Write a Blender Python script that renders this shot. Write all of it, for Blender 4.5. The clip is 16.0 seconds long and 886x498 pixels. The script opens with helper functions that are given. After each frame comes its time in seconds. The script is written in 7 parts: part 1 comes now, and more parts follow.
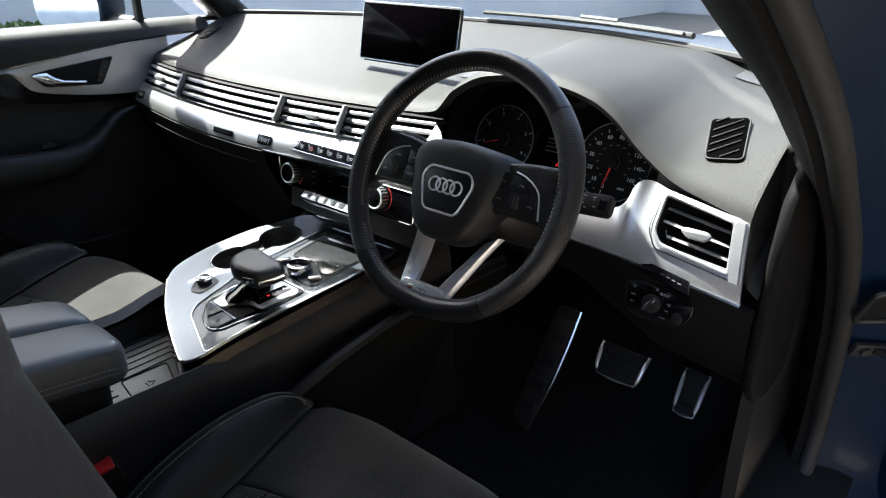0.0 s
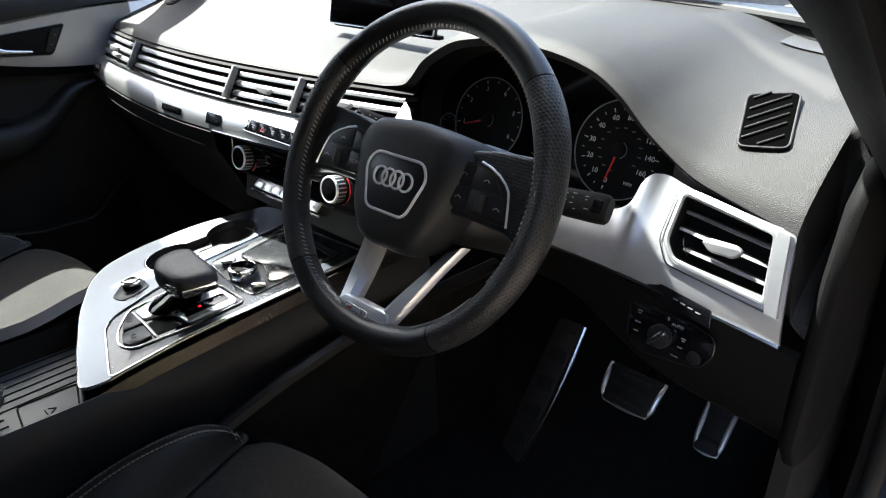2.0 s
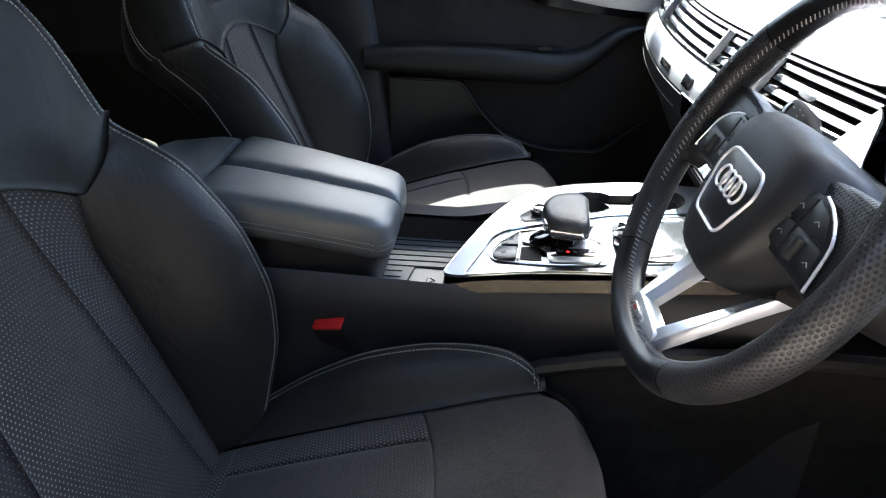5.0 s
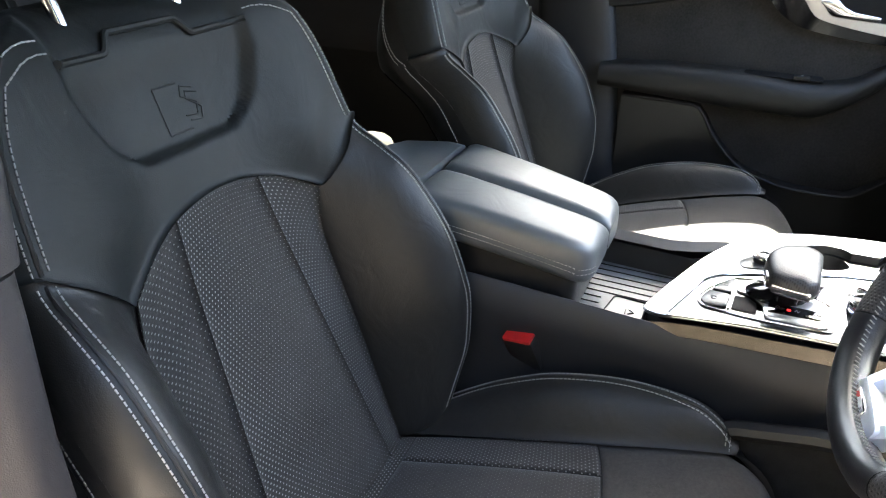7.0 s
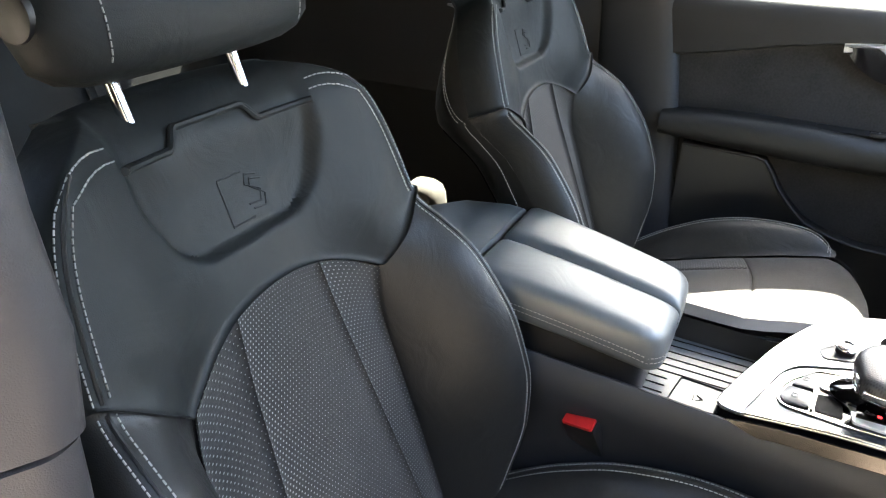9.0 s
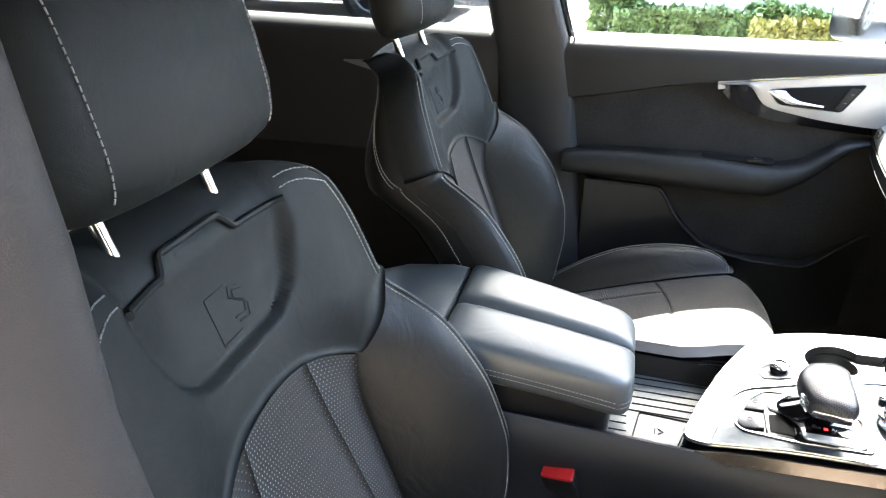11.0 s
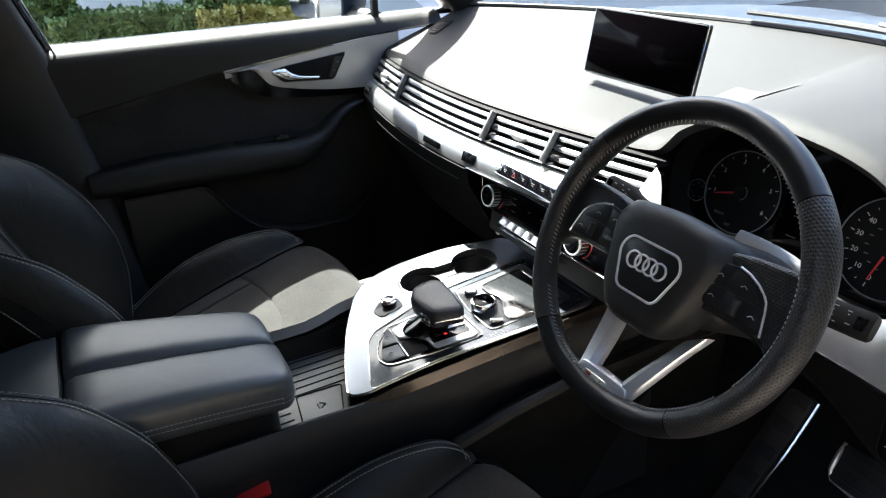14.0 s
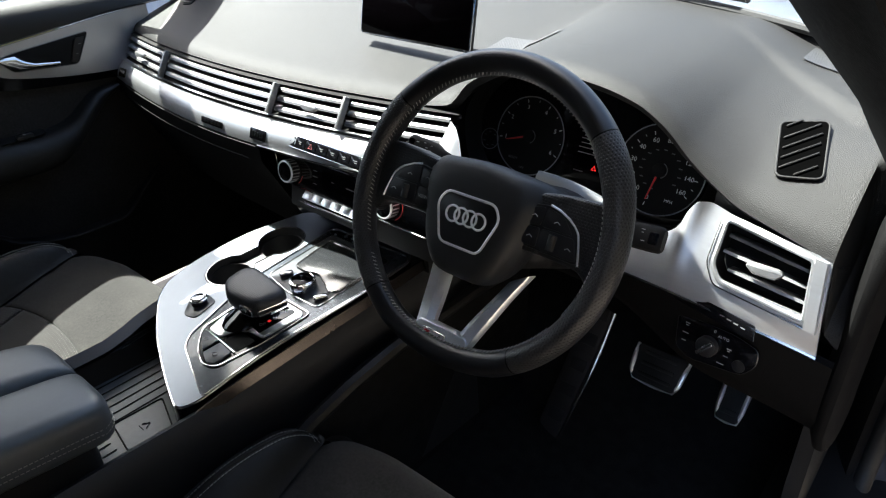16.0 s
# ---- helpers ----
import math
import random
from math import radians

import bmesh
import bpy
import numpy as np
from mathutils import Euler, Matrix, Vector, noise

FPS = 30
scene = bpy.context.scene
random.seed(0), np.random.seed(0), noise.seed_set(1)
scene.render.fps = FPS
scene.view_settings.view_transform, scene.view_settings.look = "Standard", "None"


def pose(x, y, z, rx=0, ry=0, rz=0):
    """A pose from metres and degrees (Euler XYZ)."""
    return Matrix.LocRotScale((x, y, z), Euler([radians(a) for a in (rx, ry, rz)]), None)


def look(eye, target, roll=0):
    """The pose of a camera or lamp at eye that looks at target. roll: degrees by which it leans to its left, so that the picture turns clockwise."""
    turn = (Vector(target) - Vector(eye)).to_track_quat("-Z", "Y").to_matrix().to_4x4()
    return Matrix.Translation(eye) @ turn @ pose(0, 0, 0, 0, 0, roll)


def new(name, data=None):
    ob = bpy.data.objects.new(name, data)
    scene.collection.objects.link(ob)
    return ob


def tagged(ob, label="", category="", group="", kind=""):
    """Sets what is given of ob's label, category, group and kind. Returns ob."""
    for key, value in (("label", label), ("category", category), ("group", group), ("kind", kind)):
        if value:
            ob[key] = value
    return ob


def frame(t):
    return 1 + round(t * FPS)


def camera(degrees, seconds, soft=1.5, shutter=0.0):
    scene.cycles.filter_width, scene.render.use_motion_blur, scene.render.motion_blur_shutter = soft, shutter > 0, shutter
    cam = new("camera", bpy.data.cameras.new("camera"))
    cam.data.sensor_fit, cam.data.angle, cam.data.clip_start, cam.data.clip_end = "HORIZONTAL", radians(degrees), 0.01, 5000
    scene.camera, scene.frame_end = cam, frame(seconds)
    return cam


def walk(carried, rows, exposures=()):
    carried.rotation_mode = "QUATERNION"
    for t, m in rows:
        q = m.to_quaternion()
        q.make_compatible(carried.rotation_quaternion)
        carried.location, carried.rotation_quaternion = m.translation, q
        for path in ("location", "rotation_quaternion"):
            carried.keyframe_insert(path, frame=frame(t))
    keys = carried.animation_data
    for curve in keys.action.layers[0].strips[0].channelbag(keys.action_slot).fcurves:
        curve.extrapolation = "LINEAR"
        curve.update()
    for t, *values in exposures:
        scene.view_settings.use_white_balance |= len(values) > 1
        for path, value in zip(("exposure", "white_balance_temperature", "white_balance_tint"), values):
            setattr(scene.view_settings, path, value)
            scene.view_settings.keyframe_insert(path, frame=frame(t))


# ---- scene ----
cam = camera(66.8, 16.0, soft=1.15)
PATH = [
    (0, (0.893, -0.883, 1.334), (-0.269, 0.522, 0.514), 0.7),
    (0.5, (0.865, -0.847, 1.312), (-0.293, 0.552, 0.476), 0.5),
    (1, (0.846, -0.796, 1.297), (-0.316, 0.594, 0.45), 0.4),
    (1.5, (0.84, -0.738, 1.288), (-0.338, 0.635, 0.435), 0.4),
    (2, (0.835, -0.681, 1.279), (-0.385, 0.648, 0.415), 0.4),
    (2.5, (0.833, -0.624, 1.273), (-0.518, 0.56, 0.394), 0.5),
    (3, (0.844, -0.552, 1.27), (-0.68, 0.381, 0.371), 0.6),
    (3.5, (0.862, -0.504, 1.267), (-0.791, 0.146, 0.348), 0.8),
    (4, (0.874, -0.475, 1.268), (-0.853, -0.103, 0.331), 1.0),
    (4.5, (0.883, -0.451, 1.269), (-0.87, -0.334, 0.313), 1.2),
    (5, (0.879, -0.441, 1.261), (-0.867, -0.569, 0.294), 1.3),
    (5.2, (0.879, -0.438, 1.265), (-0.858, -0.653, 0.296), 1.3),
    (7.3, (0.8679, -0.4367, 1.2876), (-0.7146, -1.1833, 0.319), 0.74),
    (7.5, (0.8607, -0.4384, 1.2926), (-0.7171, -1.1969, 0.3257), 0.87),
    (8, (0.8433, -0.4518, 1.3081), (-0.7193, -1.2394, 0.3399), 0.86),
    (8.5, (0.828, -0.4791, 1.3235), (-0.727, -1.2788, 0.3531), 0.94),
    (9, (0.8176, -0.5075, 1.3459), (-0.7426, -1.3111, 0.3873), 1.02),
    (9.2, (0.8154, -0.5172, 1.3529), (-0.7488, -1.3225, 0.4019), 1.05),
    (11.3, (0.8361, -0.6534, 1.4044), (-0.9304, -0.9839, 0.5279), 0.15),
    (11.5, (0.8361, -0.6694, 1.4054), (-0.9511, -0.9031, 0.5378), 0.05),
    (12, (0.8354, -0.6969, 1.4031), (-0.9708, -0.6951, 0.5435), -0.37),
    (12.5, (0.8337, -0.7169, 1.4013), (-0.9576, -0.4851, 0.5418), -0.85),
    (13, (0.8287, -0.7256, 1.3971), (-0.9155, -0.2688, 0.5309), -1.11),
    (13.5, (0.818, -0.733, 1.396), (-0.844, -0.061, 0.509), -1.3),
    (14, (0.813, -0.735, 1.396), (-0.749, 0.12, 0.485), -1.5),
    (14.5, (0.807, -0.74, 1.396), (-0.643, 0.27, 0.459), -1.6),
    (15, (0.795, -0.746, 1.396), (-0.536, 0.392, 0.431), -1.6),
    (15.5, (0.783, -0.753, 1.394), (-0.44, 0.484, 0.405), -1.5),
    (16, (0.778, -0.757, 1.396), (-0.351, 0.545, 0.382), -1.4),
]
EXPOSURES = [(0.0, 3.3, 6300, 10), (2.0, 3.4, 6300, 10), (3.5, 3.7, 6150, 10), (5.0, 4.65, 6050, 10), (7.3, 5.73, 6650, 10), (9.2, 5.98, 6750, 10), (11.3, 5.9, 6550, 10),
             (12.5, 4.85, 6350, 10), (13.5, 4.0, 6300, 10), (15.0, 3.33, 6300, 10), (16.0, 3.15, 6300, 10)]
walk(cam, [(t, look(eye, target, roll)) for t, eye, target, roll in PATH], EXPOSURES)

# ---- world and sun ----
SUN = Vector((-0.70, 0.02, 1.0)).normalized()
world = bpy.data.worlds.new("world")
scene.world = world
world.use_nodes = True
wn = world.node_tree.nodes
sky = wn.new("ShaderNodeTexSky")
sky.sky_type = "NISHITA"
sky.sun_disc = False
sky.dust_density = 4.0
sky.ozone_density = 0.6
sky.sun_elevation = math.asin(SUN.z)
sky.sun_rotation = math.atan2(SUN.x, SUN.y)
world.node_tree.links.new(sky.outputs[0], wn["Background"].inputs[0])
wn["Background"].inputs[1].default_value = 0.085
sun = new("sun", bpy.data.lights.new("sun", "SUN"))
sun.data.energy = 5.0
sun.data.angle = radians(0.53)
sun.data.color = (1.0, 0.95, 0.87)
sun.matrix_world = look(SUN * 20, (0, 0, 0))


# ---- materials ----
def mat(name, color, rough=0.5, metal=0.0, spec=0.5, coat=0.0, sheen=0.0, vary=0.15, scale=6.0, bump=0.0, bscale=400.0,
        kind="noise", rvary=0.08, stretch=None, crease=0.0):
    """A surface with colour and gloss that vary at two scales, and a fine relief."""
    m = bpy.data.materials.new(name)
    m.use_nodes = True
    nt = m.node_tree
    p = nt.nodes["Principled BSDF"]
    p.inputs["Metallic"].default_value = metal
    p.inputs["Specular IOR Level"].default_value = spec
    p.inputs["Coat Weight"].default_value = coat
    p.inputs["Coat Roughness"].default_value = 0.05
    p.inputs["Sheen Weight"].default_value = sheen
    co = nt.nodes.new("ShaderNodeTexCoord")
    src = co.outputs["Object"]
    if stretch:
        mp = nt.nodes.new("ShaderNodeMapping")
        mp.inputs["Scale"].default_value = stretch
        nt.links.new(src, mp.inputs[0])
        src = mp.outputs[0]
    big = nt.nodes.new("ShaderNodeTexNoise")
    big.inputs["Scale"].default_value = scale
    big.inputs["Detail"].default_value = 6
    nt.links.new(src, big.inputs["Vector"])
    fine = nt.nodes.new("ShaderNodeTexNoise")
    fine.inputs["Scale"].default_value = scale * 22
    fine.inputs["Detail"].default_value = 3
    nt.links.new(src, fine.inputs["Vector"])
    mix = nt.nodes.new("ShaderNodeMath")
    mix.operation = "ADD"
    nt.links.new(big.outputs[0], mix.inputs[0])
    nt.links.new(fine.outputs[0], mix.inputs[1])
    ramp = nt.nodes.new("ShaderNodeMapRange")
    ramp.inputs["From Min"].default_value, ramp.inputs["From Max"].default_value = 0.6, 1.4
    ramp.inputs["To Min"].default_value, ramp.inputs["To Max"].default_value = 1 - vary, 1 + vary
    nt.links.new(mix.outputs[0], ramp.inputs["Value"])
    col = nt.nodes.new("ShaderNodeVectorMath")
    col.operation = "SCALE"
    col.inputs[0].default_value = color[:3]
    nt.links.new(ramp.outputs[0], col.inputs["Scale"])
    nt.links.new(col.outputs[0], p.inputs["Base Color"])
    rr = nt.nodes.new("ShaderNodeMapRange")
    rr.inputs["From Min"].default_value, rr.inputs["From Max"].default_value = 0.6, 1.4
    rr.inputs["To Min"].default_value, rr.inputs["To Max"].default_value = max(0.02, rough - rvary), min(1, rough + rvary)
    nt.links.new(mix.outputs[0], rr.inputs["Value"])
    nt.links.new(rr.outputs[0], p.inputs["Roughness"])
    if bump:
        if kind == "grain":
            tex = nt.nodes.new("ShaderNodeTexVoronoi")
            tex.feature = "DISTANCE_TO_EDGE"
            out = tex.outputs["Distance"]
        else:
            tex = nt.nodes.new("ShaderNodeTexNoise")
            tex.inputs["Detail"].default_value = 3
            out = tex.outputs[0]
        tex.inputs["Scale"].default_value = bscale
        nt.links.new(src, tex.inputs["Vector"])
        b = nt.nodes.new("ShaderNodeBump")
        b.inputs["Strength"].default_value = bump
        b.inputs["Distance"].default_value = 0.0006
        nt.links.new(out, b.inputs["Height"])
        nt.links.new(b.outputs[0], p.inputs["Normal"])
        if crease:
            wr = nt.nodes.new("ShaderNodeTexNoise")
            wr.inputs["Scale"].default_value = 16.0
            wr.inputs["Detail"].default_value = 4
            wr.inputs["Distortion"].default_value = 1.2
            nt.links.new(src, wr.inputs["Vector"])
            b2 = nt.nodes.new("ShaderNodeBump")
            b2.inputs["Strength"].default_value = crease
            b2.inputs["Distance"].default_value = 0.006
            nt.links.new(wr.outputs[0], b2.inputs["Height"])
            nt.links.new(b2.outputs[0], b.inputs["Normal"])
    return m


def dotted(m, spacing, size, color, row=0.5, depth=0.35, fade=None):
    """Adds rows of small round holes to a material, laid out in metres on its UV map; fade: they grow from one place to another."""
    nt = m.node_tree
    p = nt.nodes["Principled BSDF"]
    uv = nt.nodes.new("ShaderNodeUVMap")
    sep = nt.nodes.new("ShaderNodeSeparateXYZ")
    nt.links.new(uv.outputs[0], sep.inputs[0])

    def op(kind, a, b=None):
        n = nt.nodes.new("ShaderNodeMath")
        n.operation = kind
        for k, v in enumerate((a, b)):
            if v is None:
                continue
            if isinstance(v, (int, float)):
                n.inputs[k].default_value = v
            else:
                nt.links.new(v, n.inputs[k])
        return n.outputs[0]

    y = op("DIVIDE", sep.outputs[1], spacing * 0.866)
    odd = op("MULTIPLY", op("MODULO", op("FLOOR", y), 2.0), row)
    x = op("ADD", op("DIVIDE", sep.outputs[0], spacing), odd)
    fx = op("SUBTRACT", op("FRACT", x), 0.5)
    fy = op("MULTIPLY", op("SUBTRACT", op("FRACT", y), 0.5), 0.866)
    d = op("SQRT", op("ADD", op("MULTIPLY", fx, fx), op("MULTIPLY", fy, fy)))
    if fade:
        grow = nt.nodes.new("ShaderNodeMapRange")
        grow.inputs["From Min"].default_value, grow.inputs["From Max"].default_value = fade
        grow.inputs["To Min"].default_value, grow.inputs["To Max"].default_value = 2.1, 1.0
        nt.links.new(sep.outputs[0], grow.inputs["Value"])
        d = op("MULTIPLY", d, grow.outputs[0])
    hole = nt.nodes.new("ShaderNodeMapRange")
    hole.inputs["From Min"].default_value, hole.inputs["From Max"].default_value = size * 1.25, size * 0.8
    nt.links.new(d, hole.inputs["Value"])
    mixc = nt.nodes.new("ShaderNodeMix")
    mixc.data_type = "RGBA"
    was = p.inputs["Base Color"].links[0].from_socket
    nt.links.new(hole.outputs[0], mixc.inputs[0])
    nt.links.new(was, mixc.inputs[6])
    mixc.inputs[7].default_value = (*color, 1)
    nt.links.new(mixc.outputs[2], p.inputs["Base Color"])
    b = nt.nodes.new("ShaderNodeBump")
    b.invert = True
    b.inputs["Strength"].default_value = depth
    b.inputs["Distance"].default_value = 0.001
    nt.links.new(hole.outputs[0], b.inputs["Height"])
    if p.inputs["Normal"].links:
        nt.links.new(p.inputs["Normal"].links[0].from_socket, b.inputs["Normal"])
    nt.links.new(b.outputs[0], p.inputs["Normal"])
    return m


def pane(name, tint, gloss=0.04):
    """Thin clear glass: light goes straight through, with a sheen that grows at a slant."""
    m = bpy.data.materials.new(name)
    m.use_nodes = True
    nt = m.node_tree
    nt.nodes.remove(nt.nodes["Principled BSDF"])
    tr = nt.nodes.new("ShaderNodeBsdfTransparent")
    tr.inputs[0].default_value = (*tint, 1)
    gl = nt.nodes.new("ShaderNodeBsdfGlossy")
    gl.inputs["Roughness"].default_value = gloss
    lw = nt.nodes.new("ShaderNodeLayerWeight")
    lw.inputs["Blend"].default_value = 0.5
    pw = nt.nodes.new("ShaderNodeMath")
    pw.operation = "POWER"
    pw.inputs[1].default_value = 5.0
    nt.links.new(lw.outputs["Facing"], pw.inputs[0])
    fr = nt.nodes.new("ShaderNodeMapRange")
    fr.inputs["To Min"].default_value, fr.inputs["To Max"].default_value = 0.025, 0.7
    nt.links.new(pw.outputs[0], fr.inputs["Value"])
    mx = nt.nodes.new("ShaderNodeMixShader")
    nt.links.new(fr.outputs[0], mx.inputs[0])
    nt.links.new(tr.outputs[0], mx.inputs[1])
    nt.links.new(gl.outputs[0], mx.inputs[2])
    nt.links.new(mx.outputs[0], nt.nodes["Material Output"].inputs[0])
    return m


def glow(name, color, strength):
    m = bpy.data.materials.new(name)
    m.use_nodes = True
    p = m.node_tree.nodes["Principled BSDF"]
    p.inputs["Base Color"].default_value = (*color, 1)
    p.inputs["Emission Color"].default_value = (*color, 1)
    p.inputs["Emission Strength"].default_value = strength
    return m


M_LEATHER = mat("black_leather", (0.0145, 0.0142, 0.0134), 0.47, spec=0.34, vary=0.2, bump=0.35, bscale=520, kind="grain", crease=0.35)
M_LEATHER_SOFT = mat("soft_black_leather", (0.0120, 0.0132, 0.0128), 0.58, spec=0.24, vary=0.2, bump=0.25, bscale=600, kind="grain", crease=0.30)
M_FABRIC = mat("dark_microfibre", (0.0275, 0.0258, 0.0245), 0.95, spec=0.2, sheen=0.10, vary=0.55, scale=11, bump=0.5, bscale=900)
def microfibre(name, *args, **kw):
    return dotted(mat(name, (0.028, 0.0262, 0.0250), 0.95, spec=0.2, sheen=0.12, vary=0.5, scale=11, bump=0.5, bscale=900), *args, **kw)


M_PERF = microfibre("perforated_microfibre", 0.0056, 0.17, (0.20, 0.20, 0.19), fade=(0.05, 0.165))
M_PERF_BOLD = microfibre("bold_perforated_microfibre", 0.0056, 0.17, (0.17, 0.17, 0.16), fade=(-0.02, 0.06))
M_PERF_FINE = microfibre("fine_perforated_microfibre", 0.0056, 0.085, (0.12, 0.12, 0.115))
M_STITCH = mat("grey_thread", (0.30, 0.29, 0.27), 0.8, vary=0.2, scale=60)
M_DASH = mat("grained_dash_plastic", (0.0185, 0.0181, 0.0176), 0.60, spec=0.22, rvary=0.03, vary=0.12, bump=1.0, bscale=560, kind="grain")
M_PLASTIC = mat("black_plastic", (0.011, 0.0105, 0.0105), 0.48, vary=0.2, bump=0.25, bscale=700)
M_PLASTIC_GREY = mat("grey_trim_plastic", (0.027, 0.0235, 0.0235), 0.6, vary=0.12, bump=0.4, bscale=600, kind="grain")
M_FLANK = mat("console_side_plastic", (0.0195, 0.0205, 0.0235), 0.5, vary=0.15, bump=0.35, bscale=600, kind="grain")
M_MATTE = mat("matte_black", (0.006, 0.006, 0.006), 0.8, spec=0.2, vary=0.2)
M_SLOT_SHADE = mat("slot_shade", (0.0012, 0.0012, 0.0012), 1.0, spec=0.0, vary=0.1)
M_GLOSS = mat("piano_black", (0.004, 0.004, 0.005), 0.10, spec=0.5, vary=0.2, rvary=0.03)
M_ALU = mat("brushed_aluminium", (0.54, 0.545, 0.56), 0.38, metal=0.85, vary=0.05, scale=30, stretch=(0.4, 14, 14), bump=0.08, bscale=160, rvary=0.05)
# the dash aluminium again, its colour darkened and blued to imitate sky-lit shade
M_ALU_SHADED = mat("shaded_console_aluminium", (0.185, 0.205, 0.235), 0.36, metal=1.0, vary=0.05, scale=30, stretch=(14, 0.4, 14), bump=0.08, bscale=160, rvary=0.05)
M_CHROME = mat("satin_chrome", (0.78, 0.78, 0.79), 0.14, metal=1.0, vary=0.05, rvary=0.04)
M_SILVER = mat("silver_paint", (0.26, 0.26, 0.265), 0.40, metal=0.6, vary=0.06)
M_PALE_RED = mat("pale_red_print", (0.42, 0.10, 0.10), 0.5, vary=0.05)
M_SCREEN = mat("dark_glass_screen", (0.002, 0.0015, 0.002), 0.07, spec=0.08, vary=0.2, rvary=0.02)
M_CARPET = mat("black_carpet", (0.018, 0.018, 0.018), 0.98, spec=0.1, vary=0.5, scale=40, bump=1.0, bscale=700)
M_RUBBER = mat("black_rubber", (0.012, 0.012, 0.012), 0.65, vary=0.2, bump=0.2, bscale=300)
M_TRAY = mat("ribbed_rubber_mat", (0.066, 0.072, 0.078), 0.42, vary=0.15, bump=0.2, bscale=500)
M_RED = mat("red_plastic", (0.55, 0.02, 0.02), 0.35, vary=0.1)
M_DIALRING = mat("pale_dial_ring", (0.26, 0.26, 0.28), 0.4, metal=0.3, vary=0.05)
M_WHITE = mat("white_print", (0.75, 0.75, 0.75), 0.6, vary=0.05)
M_DIMPRINT = mat("grey_print", (0.14, 0.14, 0.145), 0.6, vary=0.05)
M_GREYPRINT = mat("mid_grey_print", (0.30, 0.30, 0.30), 0.6, vary=0.05)
M_NEEDLE = mat("red_needle", (0.75, 0.03, 0.03), 0.4, vary=0.05)
M_HEADLINER = mat("dark_headliner_cloth", (0.035, 0.033, 0.033), 0.95, vary=0.08, bump=0.4, bscale=800)
M_PAINT = mat("dark_blue_car_paint", (0.003, 0.012, 0.030), 0.45, spec=0.15, coat=0.08, vary=0.02, rvary=0.01)
M_BONNET = mat("dark_blue_bonnet_paint", (0.010, 0.022, 0.045), 0.12, spec=0.8, coat=1.0, vary=0.02, rvary=0.01)
M_EMBLEM = mat("bright_emblem", (0.86, 0.86, 0.87), 0.28, metal=0.5, vary=0.02, rvary=0.01)
M_AIRBAG = mat("soft_airbag_skin", (0.0165, 0.0168, 0.0175), 0.50, spec=0.4, vary=0.15, bump=0.25, bscale=700, kind="grain")
M_SPOKE = mat("satin_silver_spoke", (0.93, 0.93, 0.95), 0.32, metal=0.70, vary=0.02, rvary=0.01)
M_BRONZE = mat("dark_polished_strip", (0.11, 0.095, 0.085), 0.22, metal=0.9, vary=0.1)
M_KNOB = dotted(mat("perforated_grip_leather", (0.030, 0.030, 0.032), 0.42, vary=0.2), 0.0030, 0.24, (0.005, 0.005, 0.005), depth=0.25)
M_DOORTOP = mat("grained_door_top", (0.017, 0.017, 0.017), 0.58, spec=0.35, vary=0.15, bump=0.5, bscale=420, kind="grain")
M_GLASS = pane("window_glass", (0.80, 0.83, 0.82))
M_GLASS_REAR = pane("tinted_rear_glass", (0.36, 0.38, 0.38))
M_WSCREEN = pane("windscreen_glass", (0.86, 0.89, 0.89))
# black leather with the pale, teal sky sheen put into its base colour
M_ARMREST_LIT = mat("lit_armrest_leather", (0.062, 0.068, 0.070), 0.43, spec=0.75, rvary=0.01, vary=0.06, bump=0.07, bscale=600, kind="grain", crease=0.12)
M_WHEEL = mat("wheel_leather", (0.0075, 0.0075, 0.0082), 0.34, spec=0.5, rvary=0.015, vary=0.1, bump=0.2, bscale=520, kind="grain")
M_WHEEL_PERF = dotted(mat("perforated_wheel_leather", (0.0215, 0.0212, 0.0218), 0.42, spec=0.5, rvary=0.015, vary=0.1, bump=0.15, bscale=600, kind="grain"), 0.0036, 0.25, (0.0010, 0.0010, 0.0010), depth=1.0)
M_TRIM = mat("matte_pillar_trim", (0.0052, 0.005, 0.005), 0.70, spec=0.10, vary=0.15, bump=0.4, bscale=420, kind="grain")
M_KEY = mat("satin_black_key", (0.011, 0.011, 0.012), 0.42, spec=0.4, vary=0.1)
M_MIRROR = mat("mirror_glass", (0.9, 0.9, 0.9), 0.02, metal=1.0, vary=0.01, rvary=0.0)


# ---- mesh helpers ----
def part(name, bm, material, parent=None, label="", smooth=True, m=None):
    """Links a bmesh as one mesh object, under a thing or a part."""
    if m is not None:
        bm.transform(m)
    bmesh.ops.recalc_face_normals(bm, faces=bm.faces)
    me = bpy.data.meshes.new(name)
    bm.to_mesh(me)
    bm.free()
    if smooth:
        me.shade_smooth()
        me.set_sharp_from_angle(angle=radians(38))
    me.materials.append(material)
    ob = new(name, me)
    if parent is not None:
        ob.parent = parent
        ob.matrix_parent_inverse = parent.matrix_world.inverted()
    if label:
        ob["label"] = label
    return ob


def stuff(name, bm, material, parent, label=""):
    return tagged(part(name, bm, material, parent, label), kind="stuff")


def flat_uv(bm):
    """Lays a UV map in metres over a mesh, seen from above."""
    lay = bm.loops.layers.uv.verify()
    for f in bm.faces:
        for loop in f.loops:
            loop[lay].uv = (loop.vert.co.x, loop.vert.co.y)
    return bm


def thing(name, label, category, base=(0, 0, 0), group="", kind=""):
    ob = new(name)
    ob.location = base
    ob.empty_display_size = 0.05
    ob.matrix_world = Matrix.Translation(base)
    return tagged(ob, label, category, group, kind)


